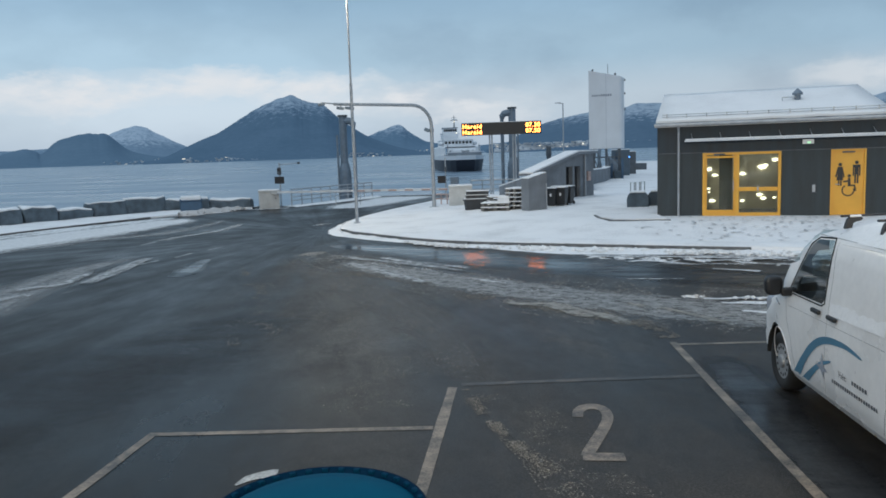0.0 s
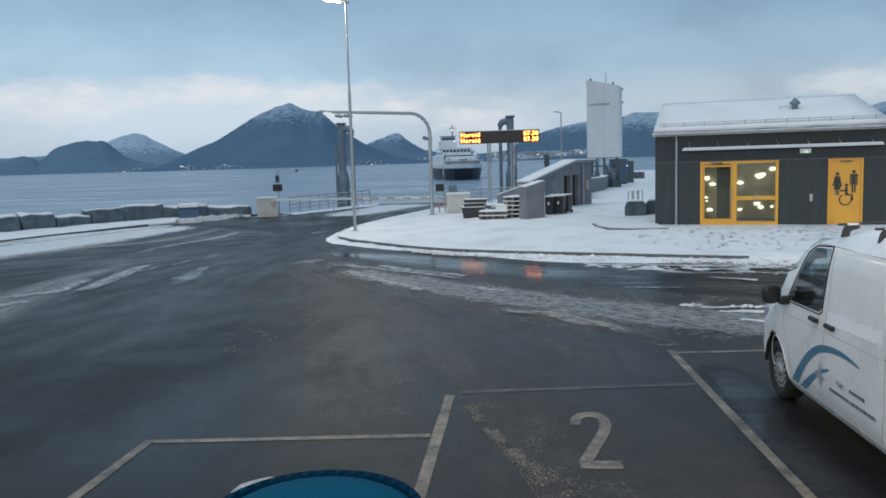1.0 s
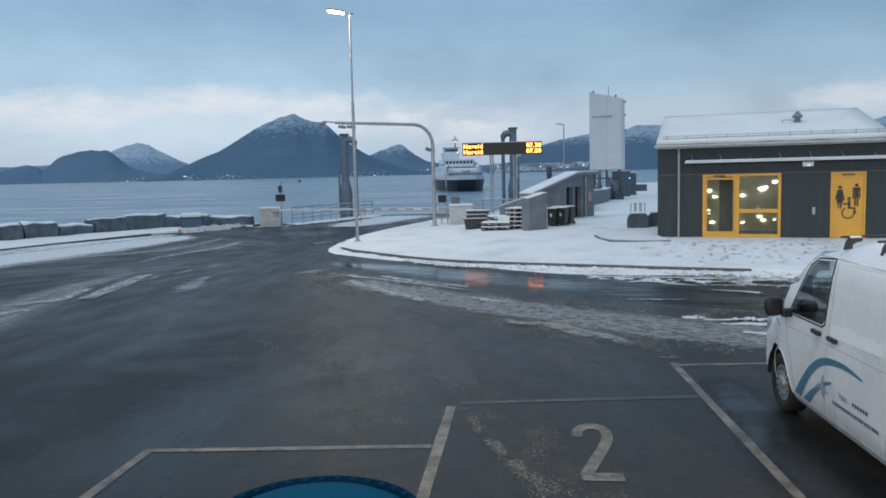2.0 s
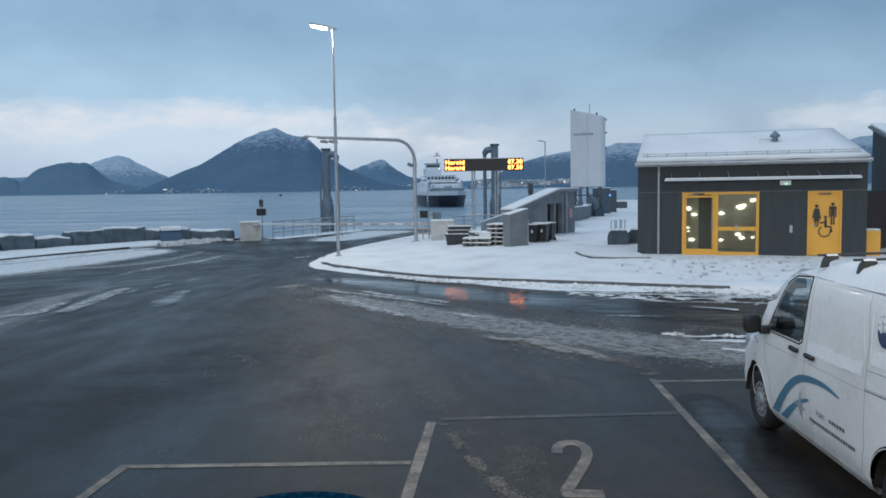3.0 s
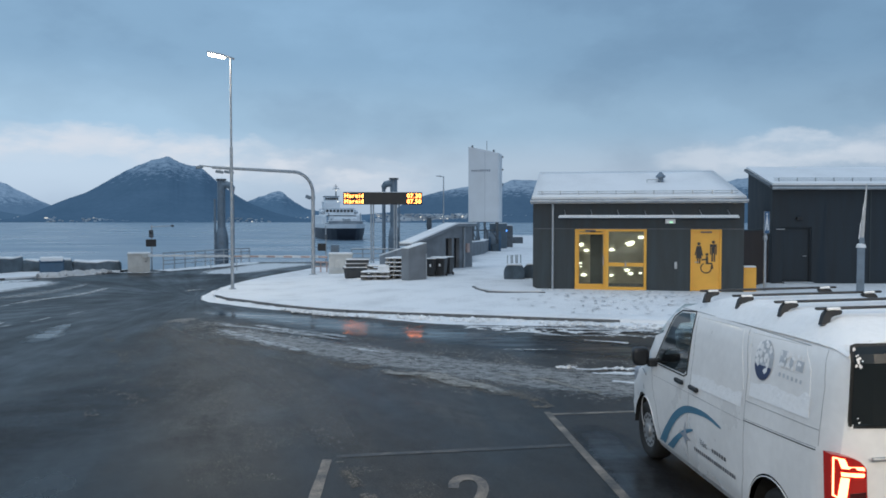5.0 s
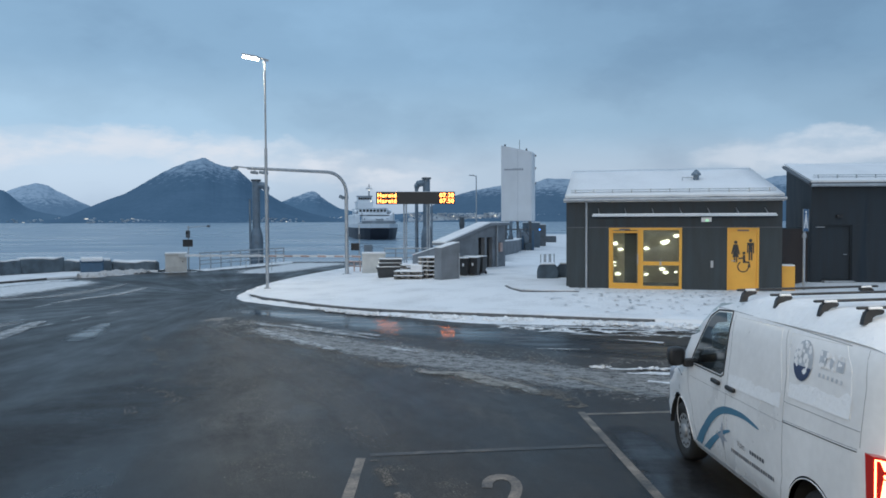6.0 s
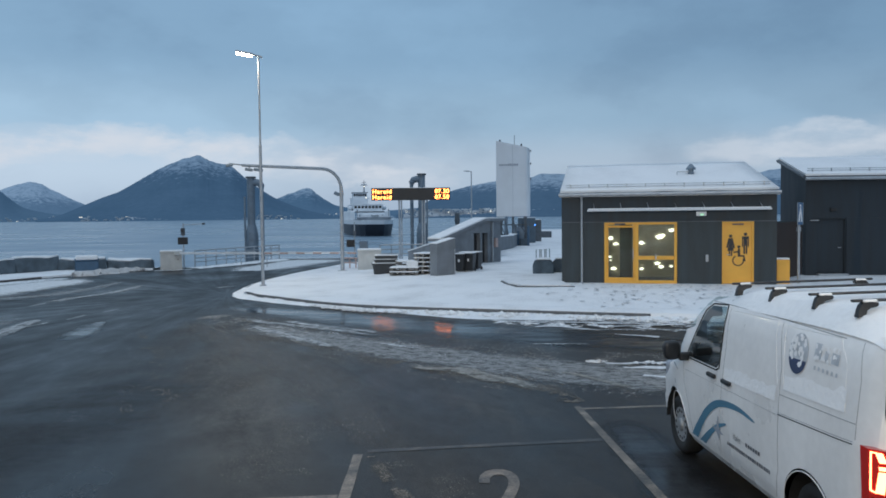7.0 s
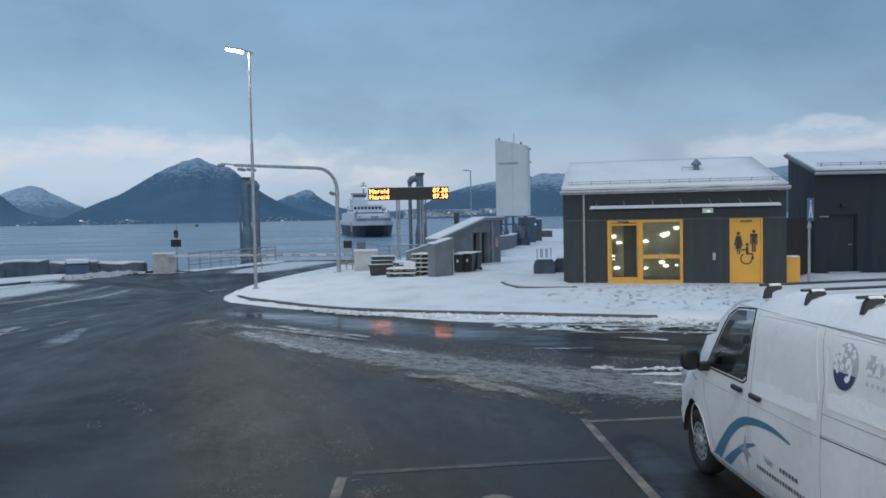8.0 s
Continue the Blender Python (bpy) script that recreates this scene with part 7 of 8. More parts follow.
def shore_rocks():
    bm, sn = bmesh.new(), bmesh.new()
    rnd = random.Random(8)
    for _ in range(150):
        t = rnd.random()
        a, b = Vector((-36, 27)), Vector((-21, 45.5))
        p = a.lerp(b, t) + Vector((-0.77, 0.63)) * rnd.uniform(0.3, 4.0)
        r = rnd.uniform(0.25, 0.7)
        z = -0.3 - 0.28 * max(0, (Vector((p.x, p.y)) - a.lerp(b, t)).length - 0.5) + 0.45
        for tgt, lift, k in ((bm, 0, 1.0), (sn, 0.12, 0.86)):
            g = bmesh.ops.create_icosphere(tgt, subdivisions=2, radius=r * k)
            for v in g["verts"]:
                v.co = Vector((v.co.x * 1.25, v.co.y, v.co.z * 0.7)) * (1 + 0.35 * noise.noise(v.co * 2.0 + Vector((p.x, p.y, 0)))) + Vector((p.x, p.y, z + lift * r * 2))
    tagged(part("shore_rocks", bm, ROCK), "dark rocks of the shore bank below the blocks", "rocks", kind="stuff")
    tagged(part("shore_rock_snow", sn, SNOW, smooth=True), "snow lying on the shore rocks", "snow", kind="stuff")


shore_rocks()
bank = bmesh.new()
prism(bank, [(0, -0.1), (26, -0.1), (26, -3.3), (0, -3.3)], 0, 0.3)
for v in bank.verts:
    if v.co.z < -1:
        v.co.y += 6.0
mbank = facing((-38, 25, 0.1), (17, 19.8))
for v in bank.verts:
    v.co = mbank @ v.co
tagged(part("ground_bank", bank, ROCK), "rocky bank down to the water", "bank", kind="structure")


# ---- ferry ----
def ferry():
    x, y = polar(-4.14, 238)
    m = facing((x, y, -3.0), polar(85.5, 1)) @ pose(0, 0, 0, 0, 0, 4.5) @ Matrix.Diagonal((1.05, 1.1, 0.97, 1.0))
    root = thing("car_ferry", m, "white double-ended car ferry with dark hull, bow on", "ferry")
    LEN = 78.0

    def half(t, f):
        """Half beam at a share of the length, flared from waterline to deck."""
        k = abs(2 * t - 1)
        w = 7.05 * (1 - k ** 7 * 0.62) ** 0.9 * (1 - 0.06 * k * k)
        return w * (0.90 + 0.10 * f)

    def skin(name, z0, z1, f0, f1, mat, cap=True, bow=1.0, label=""):
        bm = bmesh.new()
        rings = []
        for z, f in ((z0, f0), ((z0 + z1) / 2, (f0 + f1) / 2), (z1, f1)):
            ring = []
            for s in (1, -1):
                rng = range(33) if s == 1 else range(32, -1, -1)
                for i in rng:
                    t = i / 32
                    over = (f - 0.5) * 5.0 * (1 - 2 * t) * -1
                    ring.append(bm.verts.new((s * half(t, f), t * LEN + over * 0.5 * bow, z)))
            rings.append(ring)
        n = len(rings[0])
        for a, b in zip(rings, rings[1:]):
            for i in range(n):
                bm.faces.new((a[i], a[(i + 1) % n], b[(i + 1) % n], b[i]))
        if cap:
            bm.faces.new(rings[-1])
            bm.faces.new(rings[0][::-1])
        return part(name, bm, mat, root, label)

    skin("hull", -1.0, 3.6, 0.0, 1.0, HULL, True, 1.0, "dark blue-black hull")
    skin("bulwark", 3.62, 4.9, 1.0, 1.06, SHIP_WHITE, True, 1.0, "white bulwark band")
    part("deck_strake", boxes((0, 0.6, 4.95, 9.6, 0.5, 0.9), bevel=0.1), SHIP_GREY, root)
    part("bow_ramp", boxes((0, 2.0, 4.95, 6.4, 0.4, 1.5), bevel=0.08), SHIP_WHITE, root, "raised bow ramp")
    for s in (-1, 1):
        part("side_house", boxes((s * 5.3, 42, 4.9, 1.5, 54, 2.9), bevel=0.15), SHIP_WHITE, root)
        part("ramp_post", boxes((s * 3.6, 2.6, 4.9, 0.5, 0.6, 2.6), bevel=0.05), SHIP_WHITE, root)
        part("bow_mast", tubes(([(s * 4.6, 5, 4.9), (s * 4.6, 5, 8.4)], 0.12), seg=6), SHIP_GREY, root)
        part("lifeboat", tubes(([(s * 5.3, 24, 9.0), (s * 5.3, 25, 9.0), (s * 5.3, 29, 9.0), (s * 5.3, 30, 9.0)], [0.3, 0.8, 0.8, 0.3]), seg=10), SHIP_WHITE, root)
    for k in range(10):
        part("rail_post", tubes(([(-5.6 + k * 1.24, 1.4, 4.9), (-5.6 + k * 1.24, 1.4, 6.0)], 0.05), seg=5), SHIP_WHITE, root)
    part("top_rail", tubes(([(-5.6, 1.4, 6.0), (5.6, 1.4, 6.0)], 0.06), seg=5), SHIP_WHITE, root)
    part("bow_bulkhead", boxes((0, 11.0, 4.95, 8.8, 0.4, 2.4), bevel=0.08), SHIP_WHITE, root, "white bulkhead across the car deck")
    for k in range(5):
        part("bulkhead_port", boxes((-3.4 + k * 1.7, 10.77, 6.0, 0.6, 0.08, 0.6)), SHIP_GREY, root)
    part("deck_gear", boxes((-2.2, 4.5, 4.95, 1.6, 1.4, 1.7), (2.6, 4.0, 4.95, 1.2, 1.2, 1.3), bevel=0.1), SHIP_WHITE, root)
    part("car_deck", boxes((0, 42, 4.92, 10.2, 56, 0.2)), SHIP_GREY, root)
    part("deckhouse", boxes((0, 42, 7.7, 11.4, 50, 0.35), (0, 40, 8.05, 9.2, 34, 2.1), (0, 40, 10.1, 9.8, 34.5, 0.2), bevel=0.1), SHIP_WHITE, root)
    for k in range(8):
        part("window", boxes((-3.85 + k * 1.1, 22.97, 8.9, 0.75, 0.08, 0.8)), DARK_GLASS, root)
    part("upper_house", boxes((-1.6, 40, 10.2, 5.2, 12, 2.5), bevel=0.1), SHIP_WHITE, root)
    wh = part("wheelhouse", boxes((-1.6, 38, 12.6, 4.6, 6, 2.0), bevel=0.12), SHIP_WHITE, root)
    for k in range(6):
        part("window", boxes((-3.4 + k * 0.72, 34.97, 13.4, 0.6, 0.08, 0.8)), DARK_GLASS, wh)
    part("bridge_wing", boxes((-1.6, 38, 12.5, 6.6, 2.2, 0.3), bevel=0.05), SHIP_WHITE, root)
    part("wheelhouse_roof", boxes((-1.6, 38, 14.6, 5.2, 6.6, 0.2), bevel=0.05), SHIP_GREY, root)
    mast = part("mast", tubes(([(0, 38, 14.7), (0, 38, 19.2)], [0.25, 0.1]), ([(-1.2, 38, 17.4), (1.2, 38, 17.4)], 0.08), ([(-0.8, 38, 18.4), (0.8, 38, 18.4)], 0.07), seg=6), SHIP_GREY, root)
    part("radar", boxes((0, 37.6, 17.6, 2.0, 0.2, 0.25)), WHITE_PAINT, mast)
    part("mast_light", boxes((0.0, 37.8, 16.8, 0.3, 0.3, 0.3), bevel=0.1), REFLECTION_SHIP_GLOW, mast)
    part("bow_light", boxes((0.4, 34.8, 12.6, 0.35, 0.2, 0.35), bevel=0.1), REFLECTION_SHIP_GLOW, root)
    part("name_board", boxes((0.3, 1.72, 5.7, 2.2, 0.05, 0.7)), SHIP_GREY, root)
    return root


ferry()


# ---- parked van ----
SIDE = [(0.26, 0.86), (0.36, 0.925), (0.55, 0.95), (0.80, 0.952), (1.0, 0.945), (1.13, 0.935), (1.30, 0.915), (1.50, 0.885), (1.68, 0.855), (1.80, 0.825), (1.87, 0.79), (1.92, 0.74), (1.955, 0.65), (1.98, 0.42), (1.99, 0.0)]
TOPS = [(-2.40, 1.86), (-2.35, 1.945), (-2.27, 1.99), (-2.1, 2.01), (-1.5, 2.015), (0.2, 1.985), (0.5, 1.965), (0.68, 1.93), (0.80, 1.87), (1.1, 1.66), (1.4, 1.43), (1.68, 1.21), (1.85, 1.13), (2.08, 1.06), (2.24, 0.98), (2.31, 0.86), (2.35, 0.72)]


def along(table, v):
    if v <= table[0][0]:
        return table[0][1]
    for (a, p), (b, q) in zip(table, table[1:]):
        if v <= b:
            return p + (q - p) * (v - a) / (b - a)
    return table[-1][1]


def van_half(y, z):
    """Half width of the body at a place along it and a height."""
    w = along(SIDE, z)
    if y > 1.3:
        w *= 1 - 0.10 * smooth((y - 1.3) / 1.1) ** 1.5
    if y < -2.15:
        w *= 1 - 0.075 * ((-2.15 - y) / 0.25) ** 2.5
    return w


def van_bow(y, x):
    """The nose and tail are rounded in plan."""
    k = (abs(x) / 0.95) ** 2.4
    return y - 0.30 * k * smooth((y - 1.0) / 1.2) + 0.11 * (abs(x) / 0.95) ** 6 * smooth((-1.9 - y) / 0.5)


DOOR_WINDOW = [(1.10, 1.22), (1.06, 1.31), (0.74, 1.76), (0.62, 1.83), (0.30, 1.855), (0.26, 1.80), (0.25, 1.28), (0.30, 1.235)]


def van_body():
    bm = bmesh.new()
    ys = [-2.40, -2.39, -2.375, -2.35, -2.32, -2.27, -2.2, -2.1, -1.95, -1.7, -1.4, -1.1, -0.8, -0.5, -0.2, 0.0, 0.2, 0.4, 0.5, 0.68, 0.80, 0.95, 1.1, 1.25, 1.4, 1.55, 1.68, 1.85, 2.0, 2.08, 2.17, 2.24, 2.28, 2.31, 2.34, 2.35]
    rings = []
    for y in ys:
        zt = along(TOPS, y)
        lv = [z for z, _ in SIDE]
        zl = 0.26 + (0.12 if y > 2.3 else 0.0)
        pts = []
        nb = sum(1 for z in lv if z < zt - 0.02)
        for i, z in enumerate(lv):
            if z < zt - 0.02:
                pts.append((van_half(y, max(z, zl)), max(z, zl)))
            else:
                k = (i - nb + 1) / (len(lv) - nb)
                w = van_half(y, zt - 0.03)
                ang = k * math.pi / 2
                pts.append((w * (1 - k) ** 0.9, zt - 0.02 * (1 - math.sin(ang))))
        half = [Vector((x, van_bow(y, x), z)) for x, z in pts]
        ring = [Vector((0.0, van_bow(y, 0), zl))] + half + [Vector((-p.x, p.y, p.z)) for p in half[-2::-1]]
        rings.append([bm.verts.new(p) for p in ring])
    n = len(rings[0])
    for a, b in zip(rings, rings[1:]):
        for i in range(n):
            bm.faces.new((a[i], a[(i + 1) % n], b[(i + 1) % n], b[i]))
    # the tail is closed by bowed rows from flank to flank
    tail = rings[0]
    grid = []
    for i in range(1, (n + 1) // 2):
        a, b = tail[i], tail[n - i]
        row = [a]
        for j in range(1, 12):
            x = a.co.x + (b.co.x - a.co.x) * j / 12
            row.append(bm.verts.new((x, van_bow(-2.40, x), a.co.z)))
        grid.append(row + [b])
    for a, b in zip(grid, grid[1:]):
        for j in range(12):
            bm.faces.new((a[j], a[j + 1], b[j + 1], b[j]))
    for j in range(12):
        if n % 2 == 0:
            bm.faces.new((grid[-1][j], grid[-1][j + 1], tail[n // 2]))
    bm.faces.new(rings[-1][::-1])
    # wheel arches: refine the flank there, take out the disc and draw its edge onto the circle
    for yc in (1.52, -1.54):
        zc, R = 0.36, 0.42

        def near(v, r):
            return abs(v.co.x) > 0.55 and math.hypot(v.co.y - yc, v.co.z - zc) < r

        for _ in range(3):
            es = [e for e in bm.edges if near(e.verts[0], R + 0.25) and near(e.verts[1], R + 0.25) and e.calc_length() > 0.03]
            bmesh.ops.subdivide_edges(bm, edges=es, cuts=1, use_grid_fill=True)
        gone = []
        for f in bm.faces:
            c = f.calc_center_median()
            if abs(c.x) > 0.6 and math.hypot(c.y - yc, c.z - zc) < R:
                gone.append(f)
        bmesh.ops.delete(bm, geom=gone, context="FACES")
        for v in bm.verts:
            d = math.hypot(v.co.y - yc, v.co.z - zc)
            if v.is_boundary and abs(v.co.x) > 0.6 and abs(d - R) < 0.08:
                v.co.y, v.co.z = yc + (v.co.y - yc) * R / d, zc + (v.co.z - zc) * R / d
    # openings for the door windows and the windscreen
    for (y0, z0), (y1, z1) in zip(DOOR_WINDOW, DOOR_WINDOW[1:] + DOOR_WINDOW[:1]):
        fs = [f for f in bm.faces if abs(f.calc_center_median().x) > 0.6 and 0.0 < f.calc_center_median().y < 1.4 and 1.0 < f.calc_center_median().z < 1.95]
        es = list({e for f in fs for e in f.edges})
        vs = list({v for f in fs for v in f.verts})
        bmesh.ops.bisect_plane(bm, geom=vs + es + fs, plane_co=(0, y0, z0), plane_no=(0, z1 - z0, y0 - y1))

    def inside(y, z):
        return all((b[0] - a[0]) * (z - a[1]) - (b[1] - a[1]) * (y - a[0]) > 0 for a, b in zip(DOOR_WINDOW, DOOR_WINDOW[1:] + DOOR_WINDOW[:1]))

    gone = []
    for f in bm.faces:
        c = f.calc_center_median()
        if abs(c.x) > 0.6 and inside(c.y, c.z) or abs(c.x) < 0.6 and 0.82 < c.y < 1.6 and c.z > along(TOPS, c.y) - 0.12:
            gone.append(f)
    bmesh.ops.delete(bm, geom=gone, context="FACES")
    return bm


def side_patch(outline, s=-1, lift=0.004, cuts=10):
    """A panel that follows the van's flank: outline in (along, height)."""
    bm = bmesh.new()
    ys, zs = [p[0] for p in outline], [p[1] for p in outline]
    vs = [bm.verts.new((p[0], 0, p[1])) for p in outline]
    bm.faces.new(vs)
    for k in range(1, cuts):
        for axis, lo, hi in ((0, min(ys), max(ys)), (2, min(zs), max(zs))):
            co, no = [0, 0, 0], [0, 0, 0]
            co[axis], no[axis] = lo + (hi - lo) * k / cuts, 1
            bmesh.ops.bisect_plane(bm, geom=bm.verts[:] + bm.edges[:] + bm.faces[:], plane_co=co, plane_no=no)
    for v in bm.verts:
        y, z = v.co.x, v.co.z
        w = van_half(y, z) + lift
        v.co = Vector((s * w, van_bow(y, w), z))
    return bm


def side_line(pts, s=-1, r=0.004, lift=0.0):
    out = []
    for (a, b), (c, d) in zip(pts, pts[1:]):
        for k in range(8):
            t = k / 8
            out.append((a + (c - a) * t, b + (d - b) * t))
    out.append(pts[-1])
    return tubes(([(s * (van_half(y, z) + lift), van_bow(y, van_half(y, z)), z) for y, z in out], r), seg=5)


def band_mesh(outer, inner, s=-1, lift=0.005):
    bm = bmesh.new()

    def at(p):
        w = van_half(p[0], p[1]) + lift
        return bm.verts.new((s * w, van_bow(p[0], w), p[1]))

    o, i = [at(p) for p in outer], [at(p) for p in inner]
    for k in range(len(o) - 1):
        bm.faces.new((o[k], o[k + 1], i[k + 1], i[k]))
    return bm


def mirror_shell(x, y, z):
    """A rounded mirror housing, flat towards the driver."""
    bm = bmesh.new()
    bmesh.ops.create_uvsphere(bm, u_segments=20, v_segments=14, radius=1.0)
    for v in bm.verts:
        c = [math.copysign(abs(k) ** 0.6, k) for k in v.co]
        v.co = Vector((x + c[0] * 0.092 * (1 + 0.08 * c[2]), y + (c[1] * 0.10 if c[1] > 0 else c[1] * 0.05), z + c[2] * 0.105))
    return bm


def van():
    m = pose(3.825, 7.62, 0.016, 0, -1.2, 1.95)
    root = thing("panel_van", m, "white panel van with frosted flank, snowy roof and lit tail lamps", "van")
    body = part("body", van_body(), VAN_PAINT, root, "white painted body", True)
    me = body.data
    me.set_sharp_from_angle(angle=radians(75))
    # wheels
    for y in (1.52, -1.54):
        for s in (-1, 1):
            w = bmesh.new()
            prof = [(0.02, 0.20), (0.0, 0.24), (-0.005, 0.29), (0.02, 0.325), (0.05, 0.335), (0.17, 0.335), (0.20, 0.32), (0.215, 0.24)]
            rings = []
            for k in range(32):
                a = 2 * math.pi * k / 32
                rings.append([w.verts.new((s * (0.890 - px), y + pr * math.cos(a), 0.335 + pr * math.sin(a))) for px, pr in prof])
            for k in range(32):
                for j in range(len(prof) - 1):
                    w.faces.new((rings[k][j], rings[k][j + 1], rings[(k + 1) % 32][j + 1], rings[(k + 1) % 32][j]))
            tyre = part("tyre", w, RUBBER, root, "", True)
            rim = bmesh.new()
            tube(rim, [(s * 0.78, y, 0.335), (s * 0.86, y, 0.335), (s * 0.87, y, 0.335)], [0.205, 0.21, 0.2], 32)
            part("rim", rim, RIM, tyre, "silver steel wheel")
            for k in range(14):
                a = 2 * math.pi * k / 14
                hb = bmesh.new()
                box(hb, 0, 0, -0.016, 0.012, 0.032, 0.032, bevel=0.005, m=Matrix.Translation((s * 0.870, y + 0.158 * math.cos(a), 0.335 + 0.158 * math.sin(a))) @ pose(0, 0, 0, -math.degrees(a)))
                part("rim_slot", hb, BLACK, tyre)
            part("hub", tubes(([(s * 0.855, y, 0.335), (s * 0.89, y, 0.335), (s * 0.90, y, 0.335)], [0.085, 0.075, 0.05]), seg=16), RIM, tyre)
            liner = bmesh.new()
            rows = []
            for k in range(17):
                a = math.pi * k / 16
                rows.append([liner.verts.new((s * x, y + 0.412 * math.cos(a), 0.34 + 0.412 * math.sin(a))) for x in (0.56, 0.90)])
            for a_, b_ in zip(rows, rows[1:]):
                liner.faces.new((a_[0], b_[0], b_[1], a_[1]))
            part("wheel_arch_liner", liner, RUBBER, root)
            # rolled arch lip
            lip = [(s * (van_half(y, 0.7) + 0.004) * (1.0 if k % 16 else 0.99), y + 0.42 * math.cos(math.pi * k / 16), 0.34 + 0.42 * math.sin(math.pi * k / 16)) for k in range(17)]
            lip = [(s * (van_half(q[1], q[2]) + 0.002), van_bow(q[1], 0.93), q[2]) for q in lip]
            part("arch_lip", tubes((lip, 0.005), seg=6), VAN_PAINT, root)
    for s in (-1, 1):
        part("door_window", side_patch(DOOR_WINDOW, s, 0.002), CAB_GLASS, root, "clear side window")
        part("window_seal", side_line([(1.15, 1.205), (0.76, 1.77), (0.62, 1.85), (0.28, 1.875), (0.235, 1.80), (0.23, 1.25), (0.30, 1.215), (1.15, 1.205)], s, 0.009), RUBBER, root)
        part("door_seam", side_line([(0.19, 1.88), (0.13, 1.5), (0.13, 1.2), (0.15, 0.9), (0.17, 0.5), (0.18, 0.36)], s, 0.0024), SEAM, root)
        part("door_seam", side_line([(1.25, 1.15), (1.18, 0.9), (1.05, 0.72), (0.98, 0.5), (0.95, 0.36)], s, 0.0024), SEAM, root)
        part("sliding_door_seam", side_line([(-0.88, 1.89), (-1.02, 1.5), (-1.05, 1.1), (-1.06, 0.64), (-0.98, 0.36)], s, 0.003), SEAM, root)
        part("rail_line", side_line([(-1.04, 1.27), (-2.21, 1.31)], s, 0.0034), SEAM, root)
        part("crease", side_line([(1.15, 1.06), (-1.0, 1.09)], s, 0.0024), SEAM, root)
        part("rail_line", side_line([(-1.04, 1.10), (-2.2, 1.165)], s, 0.0045), BLACK, root)
        part("rail_line", side_line([(-1.04, 1.115), (-2.2, 1.182)], s, 0.0025), SEAM, root)
        part("tail_seam", side_line([(-2.09, 1.87), (-2.19, 1.62), (-2.23, 1.2)], s, 0.0024), SEAM, root)
        part("window_recess", side_line([(0.1, 1.84), (-0.80, 1.86), (-0.98, 1.35)], s, 0.004), VAN_PAINT, root)
        part("drip_rail", side_line([(0.66, 1.875), (0.2, 1.878), (-0.85, 1.878), (-1.85, 1.865)], s, 0.004), SEAM, root)
        part("window_recess", side_line([(-1.08, 1.36), (-0.98, 1.84), (-1.80, 1.86), (-1.95, 1.7), (-2.02, 1.36)], s, 0.004), VAN_PAINT, root)
        part("sill", side_patch([(-1.05, 0.27), (1.0, 0.27), (1.0, 0.38), (-1.05, 0.38)], s, 0.006, 4), VAN_PAINT, root)
        for y in (0.37, 0.0):
            hz = 1.15
            w = van_half(y, hz) + 0.022
            part("door_handle", boxes((s * w, y, hz - 0.02, 0.04, 0.19, 0.045), bevel=0.015), BLACK, root, "black door handle")
        mx = 0.98
        part("mirror", mirror_shell(s * (mx + 0.12), 1.12, 1.285), BLACK, root, "black door mirror", True)
        part("mirror_arm", boxes((s * 0.95, 1.10, 1.17, 0.16, 0.09, 0.09), bevel=0.02), BLACK, root)
        # tail lamp: a bowed red shell, a lit frame line, wedge, bar of three cells and block, a dark foot
        def lamp_point(u, v, lift=0.0):
            return (s * (0.955 - 0.94 * u), -2.418 + 0.05 * max(0.0, 1 - u / 0.2) ** 2 - lift, 1.205 - v)

        def lamp_face(name, pts, mat, parent, back, lift, label=""):
            lb = bmesh.new()
            f = [lb.verts.new(lamp_point(u, v, lift)) for u, v in pts]
            r = [lb.verts.new(lamp_point(u, v, -back)) for u, v in pts]
            lb.faces.new(f)
            lb.faces.new(r[::-1])
            for q in range(len(f)):
                lb.faces.new((f[q], r[q], r[(q + 1) % len(f)], f[(q + 1) % len(f)]))
            bmesh.ops.recalc_face_normals(lb, faces=lb.faces[:])
            return part(name, lb, mat, parent, label)

        shell = [(0.0, 0.0), (0.05, 0.006), (0.10, 0.013), (0.15, 0.026), (0.19, 0.045), (0.225, 0.075), (0.245, 0.105), (0.25, 0.30), (0.245, 0.40), (0.2, 0.41), (0.15, 0.415), (0.1, 0.415), (0.05, 0.41), (0.006, 0.40)]
        lamp_part = lamp_face("tail_lamp", shell, RED_LENS, root, 0.09, 0.0, "red tail lamp, lit")
        for pts in ([(0.042, 0.025), (0.086, 0.029), (0.109, 0.082), (0.218, 0.088), (0.231, 0.112), (0.067, 0.095)],
                    [(0.012, 0.018), (0.05, 0.022), (0.05, 0.030), (0.020, 0.028), (0.017, 0.278), (0.05, 0.296), (0.05, 0.306), (0.008, 0.287)],
                    [(0.063, 0.122), (0.122, 0.126), (0.122, 0.151), (0.066, 0.147)],
                    [(0.127, 0.126), (0.172, 0.129), (0.172, 0.154), (0.127, 0.151)],
                    [(0.177, 0.129), (0.225, 0.132), (0.225, 0.155), (0.177, 0.154)],
                    [(0.063, 0.158), (0.117, 0.164), (0.096, 0.312), (0.042, 0.299)]):
            lamp_face("lit_element", pts, RED_GLOW, lamp_part, 0.004, 0.005)
